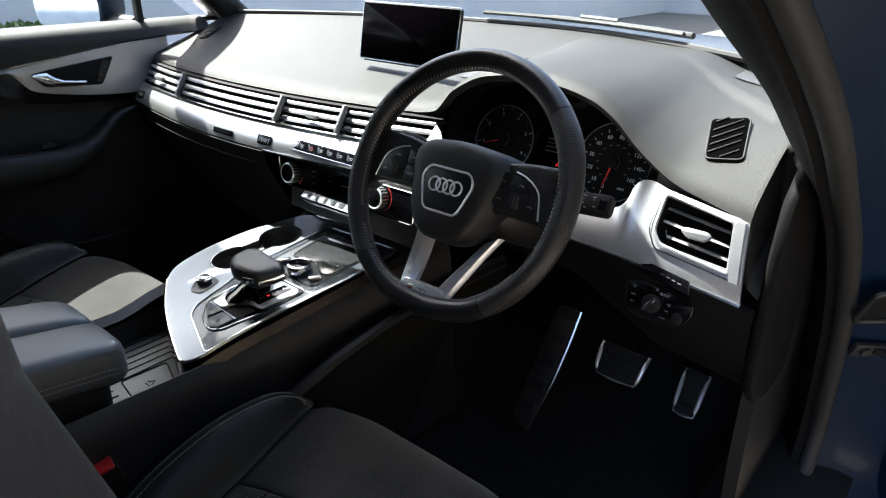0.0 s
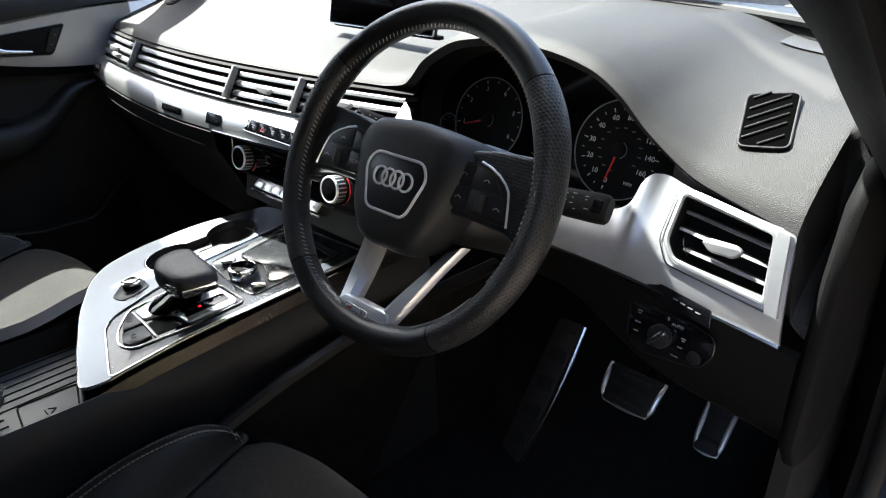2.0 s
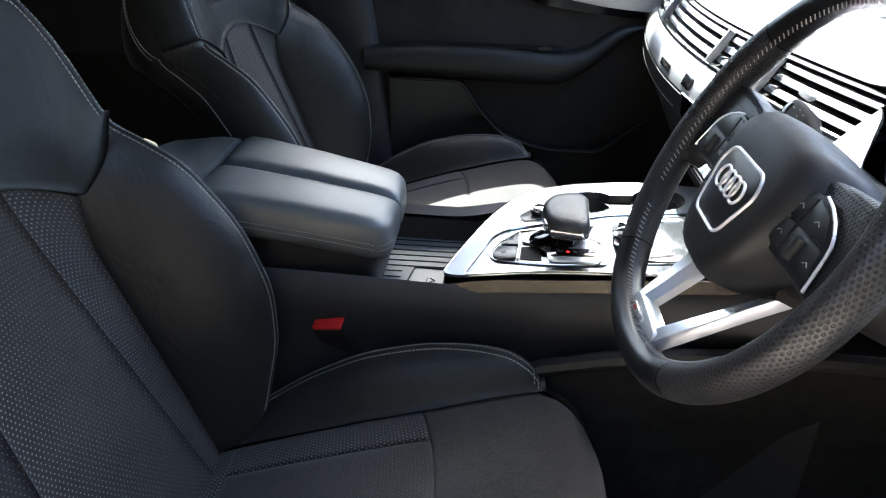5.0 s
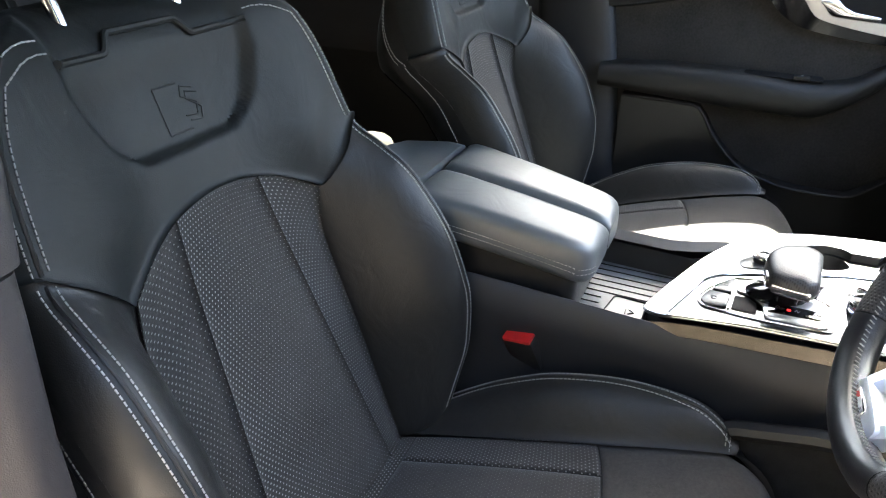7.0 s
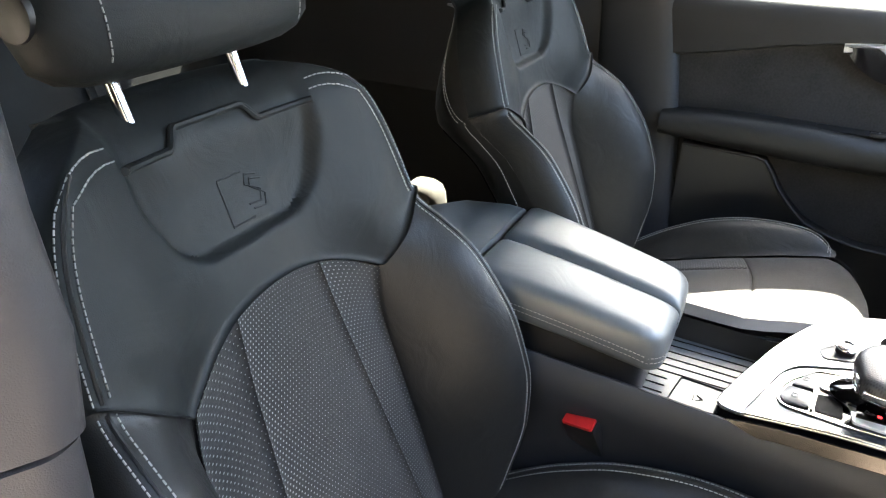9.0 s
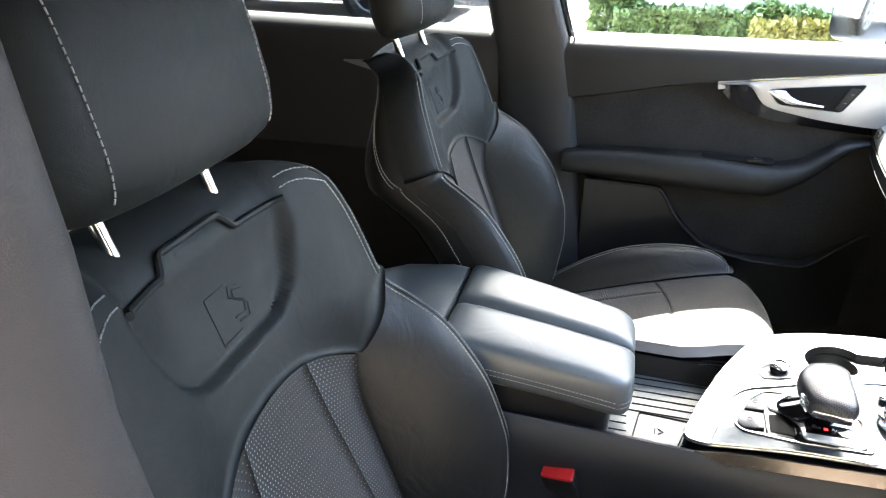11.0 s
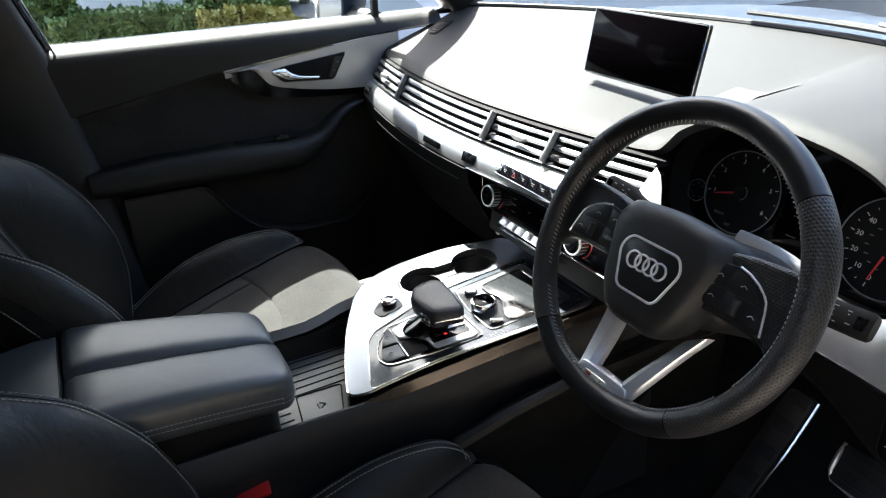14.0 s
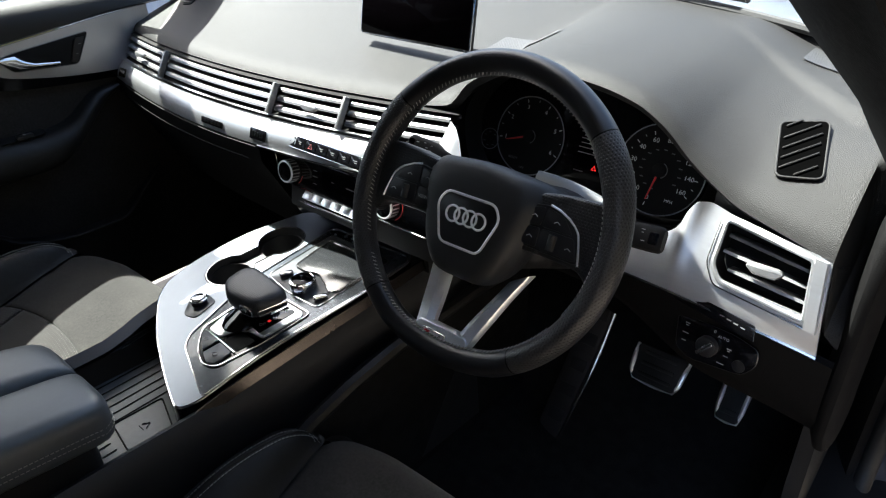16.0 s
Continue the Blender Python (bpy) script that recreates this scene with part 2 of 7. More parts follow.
def curve(knots, x):
    """A smooth line through (x, value) knots."""
    if x <= knots[0][0]:
        return knots[0][1]
    if x >= knots[-1][0]:
        return knots[-1][1]
    n = len(knots)
    for i in range(n - 1):
        if x <= knots[i + 1][0]:
            break
    x0, y0 = knots[i]
    x1, y1 = knots[i + 1]

    def slope(k):
        if k == 0 or k == n - 1:
            return 0.0 if n < 3 else (knots[min(k + 1, n - 1)][1] - knots[max(k - 1, 0)][1]) / (knots[min(k + 1, n - 1)][0] - knots[max(k - 1, 0)][0])
        a = (knots[k][1] - knots[k - 1][1]) / (knots[k][0] - knots[k - 1][0])
        b = (knots[k + 1][1] - knots[k][1]) / (knots[k + 1][0] - knots[k][0])
        return 0.0 if a * b <= 0 else 2 * a * b / (a + b)

    h = x1 - x0
    t = (x - x0) / h
    return ((2 * t**3 - 3 * t * t + 1) * y0 + (t**3 - 2 * t * t + t) * h * slope(i)
            + (-2 * t**3 + 3 * t * t) * y1 + (t**3 - t * t) * h * slope(i + 1))


def smooth(a, b, x):
    t = min(1.0, max(0.0, (x - a) / (b - a)))
    return t * t * (3 - 2 * t)


def grid(fn, us, vs, close=False, keep=None):
    """A skin of fn(u, v) over the given steps; close joins the last u to the first; keep leaves cells out."""
    bm = bmesh.new()
    uvl = bm.loops.layers.uv.new("UVMap")
    rows = [[bm.verts.new(fn(u, v)) for u in us] for v in vs]
    nu = len(us)
    along = [0.0]
    for i in range(1, nu):
        along.append(along[-1] + (rows[len(vs) // 2][i].co - rows[len(vs) // 2][i - 1].co).length)
    up = [0.0]
    for j in range(1, len(vs)):
        up.append(up[-1] + (rows[j][nu // 2].co - rows[j - 1][nu // 2].co).length)
    along.append(along[-1] * nu / max(1, nu - 1))
    for j in range(len(vs) - 1):
        for i in range(nu if close else nu - 1):
            if keep and not keep(i, j):
                continue
            k = (i + 1) % nu
            f = bm.faces.new((rows[j][i], rows[j][k], rows[j + 1][k], rows[j + 1][i]))
            for loop, uv in zip(f.loops, ((along[i], up[j]), (along[i + 1], up[j]), (along[i + 1], up[j + 1]), (along[i], up[j + 1]))):
                loop[uvl].uv = uv
    return bm


def steps(a, b, n):
    return [a + (b - a) * i / n for i in range(n + 1)]


def normal_of(fn, u, v, du=1e-3, dv=1e-3):
    a = Vector(fn(u + du, v)) - Vector(fn(u - du, v))
    b = Vector(fn(u, v + dv)) - Vector(fn(u, v - dv))
    n = a.cross(b)
    return n.normalized() if n.length > 0 else Vector((0, 0, 1))


def frame_on(fn, u, v, lift=0.0, du=1e-3, dv=1e-3):
    """A pose on a skin: x along u, z along the normal."""
    a = (Vector(fn(u + du, v)) - Vector(fn(u - du, v))).normalized()
    n = normal_of(fn, u, v, du, dv)
    b = n.cross(a)
    m = Matrix((a, b, n)).transposed().to_4x4()
    m.translation = Vector(fn(u, v)) + n * lift
    return m


def slab(fn, us, vs, thick, keep=None):
    """A skin with thickness, which grows against the normal."""
    bm = grid(fn, us, vs, keep=keep)
    faces = list(bm.faces)
    made = bmesh.ops.extrude_face_region(bm, geom=faces)
    vs2 = [g for g in made["geom"] if isinstance(g, bmesh.types.BMVert)]
    bm.normal_update()
    shift = {v: v.normal.copy() for v in vs2}
    for v in vs2:
        v.co -= shift[v] * thick
    return bm


def puff(fn, u0, u1, v0, v1, nu, nv, drop=0.008, eu=0.12, ev=0.08, sides=(1, 1, 1, 1)):
    """An upholstered panel of a skin: its edges sink into seams. sides: which of u0, u1, v0, v1 sink."""
    def f(s, t):
        u, v = u0 + (u1 - u0) * s, v0 + (v1 - v0) * t
        d = 0.0
        for on, e, w in ((sides[0], s, eu), (sides[1], 1 - s, eu), (sides[2], t, ev), (sides[3], 1 - t, ev)):
            if on and e < w:
                k = 1 - e / w
                d = max(d, 1 - math.sqrt(max(0.0, 1 - k * k)))
        return Vector(fn(u, v)) - normal_of(fn, u, v) * drop * d
    def spread(n, w, a, b):
        out = [w * (1 - math.cos(math.pi / 2 * i / 4)) if a else w * i / 4 for i in range(5)]
        mid = [w + (1 - 2 * w) * i / n for i in range(1, n)]
        end = [1 - (w * (1 - math.cos(math.pi / 2 * i / 4)) if b else w * i / 4) for i in range(4, -1, -1)]
        return out + mid + end
    return grid(f, spread(nu, eu, sides[0], sides[1]), spread(nv, ev, sides[2], sides[3]))


def box(sx, sy, sz, at=(0, 0, 0), bevel=0.0, seg=2, m=None):
    bm = bmesh.new()
    bmesh.ops.create_cube(bm, size=1)
    bmesh.ops.scale(bm, vec=(sx, sy, sz), verts=bm.verts)
    if bevel:
        bmesh.ops.bevel(bm, geom=bm.edges[:], offset=bevel, segments=seg, profile=0.5, affect="EDGES")
    bmesh.ops.translate(bm, vec=at, verts=bm.verts)
    if m is not None:
        bm.transform(m)
    return bm


def plate(outline, depth, bevel=0.0, seg=2, m=None):
    """A flat outline in x and y, as thick as depth along z, its top at z = depth."""
    bm = bmesh.new()
    f = bm.faces.new([bm.verts.new((x, y, 0)) for x, y in outline])
    made = bmesh.ops.extrude_face_region(bm, geom=[f])
    top = [g for g in made["geom"] if isinstance(g, bmesh.types.BMVert)]
    bmesh.ops.translate(bm, vec=(0, 0, depth), verts=top)
    if bevel:
        rim = [e for e in bm.edges if all(v in set(top) for v in e.verts)]
        bmesh.ops.bevel(bm, geom=rim, offset=bevel, segments=seg, profile=0.5, affect="EDGES")
    if m is not None:
        bm.transform(m)
    return bm


def rounded(corners, r, n=4):
    """A polygon with rounded corners."""
    out = []
    k = len(corners)
    for i in range(k):
        p, a, b = Vector(corners[i]), Vector(corners[i - 1]), Vector(corners[(i + 1) % k])
        ra = min(r, (a - p).length * 0.45, (b - p).length * 0.45)
        p0, p1 = p + (a - p).normalized() * ra, p + (b - p).normalized() * ra
        for j in range(n + 1):
            t = j / n
            q = p0 * (1 - t) ** 2 + p * 2 * t * (1 - t) + p1 * t * t
            out.append((q.x, q.y))
    return out


def rrect(w, h, r, n=4, at=(0, 0)):
    return [(x + at[0], y + at[1]) for x, y in rounded([(-w / 2, -h / 2), (w / 2, -h / 2), (w / 2, h / 2), (-w / 2, h / 2)], r, n)]


def tube(path, r, n=8, closed=False, m=None, flat=1.0):
    """A round bar along a path; r may be a list."""
    bm = bmesh.new()
    path = [Vector(p) for p in path]
    k = len(path)
    rings = []
    up = None
    for i, p in enumerate(path):
        a = path[(i - 1) % k] if closed or i else p
        b = path[(i + 1) % k] if closed or i < k - 1 else p
        d = (b - a).normalized()
        if up is None:
            up = Vector((0, 0, 1)) if abs(d.z) < 0.9 else Vector((1, 0, 0))
        s = d.cross(up).normalized()
        up = s.cross(d)
        rr = r[i] if isinstance(r, (list, tuple)) else r
        rings.append([bm.verts.new(p + (s * math.cos(2 * math.pi * j / n) + up * flat * math.sin(2 * math.pi * j / n)) * rr) for j in range(n)])
    for i in range(k if closed else k - 1):
        a, b = rings[i], rings[(i + 1) % k]
        for j in range(n):
            bm.faces.new((a[j], a[(j + 1) % n], b[(j + 1) % n], b[j]))
    if not closed:
        bm.faces.new(rings[0])
        bm.faces.new(rings[-1])
    if m is not None:
        bm.transform(m)
    return bm


def loft(rings, cap=True, m=None):
    """Joins closed rings of equal count."""
    bm = bmesh.new()
    vs = [[bm.verts.new(p) for p in ring] for ring in rings]
    n = len(vs[0])
    for a, b in zip(vs, vs[1:]):
        for j in range(n):
            bm.faces.new((a[j], a[(j + 1) % n], b[(j + 1) % n], b[j]))
    if cap:
        bm.faces.new(vs[0])
        bm.faces.new(vs[-1])
    if m is not None:
        bm.transform(m)
    return bm


def disc(r, depth, at=(0, 0, 0), n=32, bevel=0.0, m=None):
    bm = plate([(r * math.cos(2 * math.pi * i / n), r * math.sin(2 * math.pi * i / n)) for i in range(n)], depth, bevel)
    bmesh.ops.translate(bm, vec=at, verts=bm.verts)
    if m is not None:
        bm.transform(m)
    return bm


def ring(r, t, at=(0, 0, 0), n=40, k=8, m=None, sy=1.0):
    return tube([(at[0] + r * math.cos(2 * math.pi * i / n), at[1] + sy * r * math.sin(2 * math.pi * i / n), at[2]) for i in range(n)], t, k, True, m)


def join(*bms):
    """All into the first."""
    out = bms[0]
    for b in bms[1:]:
        me = bpy.data.meshes.new("tmp")
        b.to_mesh(me)
        b.free()
        out.from_mesh(me)
        bpy.data.meshes.remove(me)
    return out


def stitches(path, step=0.0055, length=0.0036, r=0.0006):
    """A row of short threads along a path."""
    bm = bmesh.new()
    pts = [Vector(p) for p in path]
    total, at = 0.0, 0.0
    for a, b in zip(pts, pts[1:]):
        d = (b - a).length
        if d < 1e-6:
            continue
        w = (b - a) / d
        s = w.orthogonal().normalized()
        q = w.cross(s)
        while at < total + d:
            p0 = a + w * (at - total)
            p1 = p0 + w * length
            ends = [[bm.verts.new(p + (s * math.cos(2 * math.pi * j / 5) + q * math.sin(2 * math.pi * j / 5)) * r) for j in range(5)] for p in (p0, p1)]
            for j in range(5):
                bm.faces.new((ends[0][j], ends[0][(j + 1) % 5], ends[1][(j + 1) % 5], ends[1][j]))
            bm.faces.new(ends[0])
            bm.faces.new(ends[1])
            at += step
        total += d
    return bm


def letters(text, size, m, depth=0.0002):
    """Writing in the built-in font, as a bmesh in the pose m, centred."""
    c = bpy.data.curves.new("tmp", "FONT")
    c.body, c.size, c.extrude, c.align_x, c.align_y = text, size, depth, "CENTER", "CENTER"
    c.resolution_u = 2
    ob = new("tmp", c)
    me = ob.to_mesh()
    bm = bmesh.new()
    bm.from_mesh(me)
    ob.to_mesh_clear()
    bpy.data.objects.remove(ob)
    bpy.data.curves.remove(c)
    bm.transform(m)
    return bm


def turned(x=(1, 0, 0), z=(0, 0, 1), at=(0, 0, 0)):
    """A pose whose local x and z point the given ways."""
    z = Vector(z).normalized()
    x = (Vector(x) - z * Vector(x).dot(z)).normalized()
    m = Matrix((x, z.cross(x), z)).transposed().to_4x4()
    m.translation = at
    return m


def hole_plate(outline, holes, depth, name):
    """A plate with openings, by triangle fill between the loops."""
    bm = bmesh.new()
    edges = []
    for loop in [outline] + holes:
        vs = [bm.verts.new((x, y, 0)) for x, y in loop]
        edges += [bm.edges.new((vs[i], vs[(i + 1) % len(vs)])) for i in range(len(vs))]
    bmesh.ops.triangle_fill(bm, use_beauty=True, use_dissolve=False, edges=edges)
    made = bmesh.ops.extrude_face_region(bm, geom=bm.faces[:])
    bmesh.ops.translate(bm, vec=(0, 0, -depth), verts=[g for g in made["geom"] if isinstance(g, bmesh.types.BMVert)])
    return bm


# ---- car floor, body and glass ----
M_GRILLE = dotted(mat("punched_grille", (0.05, 0.05, 0.05), 0.5, vary=0.1), 0.0030, 0.30, (0.004, 0.004, 0.004), depth=0.8)


def floor_fn(u, v):
    y = -2.4 + 2.95 * v
    return (u, y, 0.43 + 0.36 * smooth(0.28, 0.62, y) + 0.04 * math.exp(-(u / 0.16) ** 2))
floor = tagged(part("floor", slab(floor_fn, steps(-0.78, 0.78, 24), steps(0, 1, 40), 0.02), M_CARPET), "black carpeted car floor", "floor", kind="structure")


def firewall_fn(u, v):
    return (u, 0.58 - 0.10 * v, 0.70 + 0.44 * v)
tagged(part("wall_front", slab(firewall_fn, steps(-0.8, 0.8, 6), steps(0, 1, 4), 0.02), M_CARPET), "black carpeted bulkhead under the dash", "wall", kind="structure")


# windscreen; its unseen top edge swells forward, added to shade the driver's inlay
def header_shade_y(x):
    return 0.10 * smooth(0.27, 0.12, x) * smooth(-0.20, -0.13, x)


def wind_fn(u, v):
    x0, x1 = 0.70 * u, 0.575 * u
    y0 = 0.485 - 0.26 * (0.70 * u / 0.66) ** 2
    y1 = -0.17 - 0.27 * abs(u) ** 7 + header_shade_y(0.575 * u)
    return (x0 + (x1 - x0) * v, y0 + (y1 - y0) * v, 1.168 + (1.545 - 0.03 * u * u - 1.168) * v + 0.05 * math.sin(math.pi * v))
tagged(part("window_1", slab(wind_fn, steps(-1, 1, 40), steps(0, 1, 16), 0.004), M_WSCREEN), "wide sloping clear windscreen", "windscreen", kind="structure")
tagged(part("trim", tube([Vector(wind_fn(u, 0.004)) + Vector((0, -0.006, 0.004)) for u in steps(-1, 1, 30)], 0.007, 8), M_RUBBER), "black strip at the foot of the windscreen", "trim", kind="structure")

# unseen shelf, added against sun leaking between the dash and the windscreen's foot
tagged(part("wall_bulkhead", slab(lambda u, v: (0.72 * u, 0.44 - 0.26 * (0.72 * u / 0.66) ** 2 + 0.55 * v, 1.080), steps(-1, 1, 24), steps(0, 1, 4), 0.01), M_MATTE), "unseen black shelf added under the windscreen's foot to block leaking sun", "bulkhead", kind="structure")

# bonnet and wiper ahead of the windscreen
def bonnet_fn(u, v):
    y0 = 0.515 - 0.26 * (0.78 * u / 0.66) ** 2
    return (0.84 * u, y0 + (1.55 - y0) * v, 1.150 - 0.10 * v ** 2 - 0.05 * u ** 4 + 0.012 * math.exp(-((abs(u) - 0.62) / 0.08) ** 2))
tagged(part("bonnet", slab(bonnet_fn, steps(-1, 1, 40), steps(0, 1, 16), 0.02), M_BONNET), "dark blue painted bonnet ahead of the windscreen", "bonnet", kind="structure")
wiper = thing("wiper", "black wiper arm at the foot of the windscreen", "wiper", (0.3, 0.45, 1.17))
part("arm", tube([Vector(wind_fn(u, 0.02)) + Vector((0, 0.012, 0.014)) for u in steps(0.10, 0.62, 14)], 0.006, 8), M_PLASTIC, wiper)
part("blade", tube([Vector(wind_fn(u, 0.035)) + Vector((0, 0.006, 0.008)) for u in steps(-0.15, 0.60, 18)], 0.005, 6), M_RUBBER, wiper)
part("joint", tube([Vector(wind_fn(u, 0.03)) + Vector((0, 0.010, 0.018)) for u in steps(0.22, 0.36, 5)], 0.0035, 8), M_SILVER, wiper, "bright wiper joint")

# roof; its front edge carries the same added shading bulge
def roof_fn(u, v):
    y = -0.165 + header_shade_y(0.60 * u) * (1 - v) ** 3 - 0.27 * abs(u) ** 7 * (1 - v) - 2.30 * v
    return (0.60 * u, y, 1.560 - 0.045 * u * u + 0.03 * math.sin(math.pi * min(1, v * 1.2)))
tagged(part("ceiling", slab(roof_fn, steps(-1, 1, 40), steps(0, 1, 24), 0.03), M_HEADLINER), "black cloth headliner", "ceiling", kind="structure")


def pillar(name, path, w, d, material, label):
    """A tapering pillar along a path; w and d are half sizes across and along."""
    def sq(v):
        return math.copysign(abs(v) ** 0.5, v)
    rings = [[Vector(p) + Vector((w * k * sq(math.cos(a)), d * k * sq(math.sin(a)), 0)) for a in steps(0, 2 * math.pi * 23 / 24, 23)] for p, k in path]
    return tagged(part(name, loft(rings), material), label, "pillar", kind="structure")


for side, tag in ((-1, "left"), (1, "right")):
    pts = []
    for v in steps(-0.06, 1.02, 12):
        p = Vector(wind_fn(side * 1.0, v))
        pts.append((p + Vector((side * 0.035, 0.0, 0.0)), 1.0))
    if side < 0:
        pillar("wall_pillar_front_" + tag, pts, 0.042, 0.055, M_PLASTIC, "dark windscreen pillar trim")
    # roof rail
    tagged(part("wall_rail_" + tag, loft([[Vector((side * (0.585 + 0.04 * math.cos(a)), y, 1.525 + 0.045 * math.sin(a))) for a in steps(0, 2 * math.pi * 11 / 12, 11)] for y in steps(-0.45, -2.4, 8)]), M_HEADLINER), "black cloth roof rail", "rail", kind="structure")

# left B-pillar
lb = [((-0.735, -0.765, 0.44), 1.2), ((-0.730, -0.800, 0.85), 1.05), ((-0.725, -0.835, 1.14), 0.92), ((-0.665, -0.885, 1.36), 0.75), ((-0.60, -0.925, 1.54), 0.8)]
pillar("wall_pillar_left", lb, 0.05, 0.092, M_FLANK, "black middle pillar trim behind the passenger door")
tagged(part("trim_pillar_left", tube([(-0.722, -0.752, 1.150), (-0.690, -0.785, 1.26), (-0.650, -0.826, 1.38), (-0.606, -0.868, 1.50)], 0.0085, 10), M_GLOSS), "gloss black edge of the passenger door window frame", "trim", kind="structure")
tagged(part("trim_pillar_line", tube([(-0.705, -0.741, 1.150), (-0.674, -0.773, 1.26), (-0.634, -0.814, 1.38), (-0.590, -0.856, 1.50)], 0.0025, 6), M_CHROME), "thin bright line along the door window frame", "trim", kind="structure")
# right B-pillar, beside the driver's seat: its inner front corner leads, the outer face falls back
def bpillar(rows, name, material, label):
    rings = []
    for z, x, y, k in rows:
        o = rounded([(x - 0.004, y - 0.20), (x - 0.004, y - 0.004), (x + 0.018, y), (0.80, y - 0.072), (0.81, y - 0.20)], 0.014, 5)
        rings.append([Vector((px + k * (0.72 - px), py, z)) for px, py in o])
    return tagged(part(name, loft(rings), material), label, "pillar", kind="structure")


bpillar([(1.076, 0.660, -0.806, 0.0), (1.135, 0.650, -0.808, 0.0), (1.20, 0.644, -0.825, 0.0), (1.28, 0.640, -0.830, 0.0), (1.38, 0.634, -0.844, 0.02), (1.47, 0.615, -0.862, 0.03), (1.545, 0.590, -0.89, 0.05)], "wall_pillar_right", M_PLASTIC_GREY, "grey upper trim of the middle pillar beside the driver's seat")
bpillar([(0.44, 0.690, -0.800, 0.0), (0.70, 0.684, -0.800, 0.0), (0.95, 0.676, -0.803, 0.0), (1.04, 0.667, -0.806, 0.0), (1.072, 0.664, -0.808, 0.0)], "wall_pillar_right_low", M_PLASTIC_GREY, "grey lower trim of the middle pillar")

# rear side walls, tail and the sill on the driver's side
def rear_fn(u, v):
    """Rear door trim: a soft ledge along the window, then down to the sill."""
    prof = [(-0.745, 1.172), (-0.722, 1.172), (-0.700, 1.162), (-0.690, 1.146), (-0.690, 1.10), (-0.700, 0.98), (-0.675, 0.93), (-0.672, 0.88), (-0.70, 0.84), (-0.705, 0.60), (-0.72, 0.43)]
    x, z = prof[int(v)]
    return (x, -0.85 - 1.57 * u, z + 0.03 * u * (1 if v < 5 else 0))
# the lighter grey plastic imitates glare over this shaded door trim
tagged(part("wall_rear_left", grid(rear_fn, steps(0, 1, 10), list(range(11))), M_PLASTIC_GREY), "black rear door trim, lightened for glare, with a sunlit ledge", "door", kind="structure")
tagged(part("trim_rear_inlay", slab(lambda u, v: (-0.686, -1.02 - 0.26 * u, 1.06 + 0.03 * u + (v - 0.5) * (0.07 * (1 - u) + 0.004)), steps(0, 1, 12), steps(0, 1, 3), 0.004), M_SILVER), "brushed aluminium inlay in the rear door", "trim", kind="structure")
tagged(part("wall_rear_right", slab(lambda u, v: (0.76 - 0.03 * v, -1.10 - 1.32 * u, 0.43 + 0.70 * v), steps(0, 1, 8), steps(0, 1, 8), 0.03), M_PLASTIC), "black rear door trim", "door", kind="structure")
tagged(part("wall_back", slab(lambda u, v: (-0.75 + 1.5 * u, -2.42 + 0.1 * v, 0.43 + 1.13 * v), steps(0, 1, 4), steps(0, 1, 4), 0.03), M_PLASTIC), "black tailgate trim", "tailgate", kind="structure")
for sgn, nm in ((-1, "window_3"), (1, "window_4")):
    tagged(part("wall_roof_edge_left" if sgn < 0 else "wall_roof_edge_right", loft([[Vector((sgn * x, y, z)) for x, z in rounded([(0.690, 1.395), (0.665, 1.39), (0.570, 1.52), (0.600, 1.55), (0.650, 1.53)], 0.012, 3)] for y in (-0.96, -1.6, -2.4)]), M_PLASTIC), "black frame over the rear side window", "frame", kind="structure")
    tagged(part(nm, slab(lambda u, v, s=sgn: (s * (0.735 - 0.13 * v), (-0.93 if s < 0 else -1.13) - 1.2 * u, 1.13 + 0.40 * v), steps(0, 1, 4), steps(0, 1, 4), 0.004), M_GLASS_REAR), "tinted rear side window", "window", kind="structure")
tagged(part("sill", slab(lambda u, v: (0.70 + 0.14 * v, -1.0 + 1.45 * u, 0.455 - 0.02 * v + 0.02 * math.sin(math.pi * v)), steps(0, 1, 10), steps(0, 1, 6), 0.06), M_PLASTIC), "black door sill trim", "sill", kind="structure")
for sgn, nm in ((-1, "wall_kick_left"), (1, "wall_kick_right")):
    tagged(part(nm, slab(lambda u, v, s=sgn: (s * (0.745 - 0.01 * math.sin(math.pi * v)), 0.02 + 0.54 * u, 0.43 + 0.62 * v), steps(0, 1, 6), steps(0, 1, 6), 0.02), M_PLASTIC), "black footwell side trim", "trim", kind="structure")

# driver's door opening: front pillar trim, weather seal, painted frame
seal = [(0.80, -0.98, 0.46), (0.80, -0.3, 0.452), (0.80, 0.08, 0.455), (0.80, 0.20, 0.50), (0.80, 0.242, 0.58), (0.80, 0.20, 0.72), (0.80, 0.133, 0.86), (0.797, 0.02, 1.0), (0.79, -0.09, 1.10), (0.783, -0.22, 1.20), (0.755, -0.34, 1.305), (0.71, -0.47, 1.42), (0.67, -0.60, 1.51), (0.65, -0.72, 1.545), (0.645, -1.05, 1.555)]
fine = []
for k, (a, b) in enumerate(zip(seal, seal[1:])):
    p0, p3 = Vector(seal[max(0, k - 1)]), Vector(seal[min(len(seal) - 1, k + 2)])
    a, b = Vector(a), Vector(b)
    for t in steps(0, 0.8, 4):
        fine.append(0.5 * (2 * a + (b - p0) * t + (2 * p0 - 5 * a + 4 * b - p3) * t * t + (3 * a - p0 - 3 * b + p3) * t ** 3))
fine.append(Vector(seal[-1]))
tagged(part("door_seal", tube(fine, 0.0135, 10), M_RUBBER), "black rubber weather seal round the door opening", "seal", kind="structure")
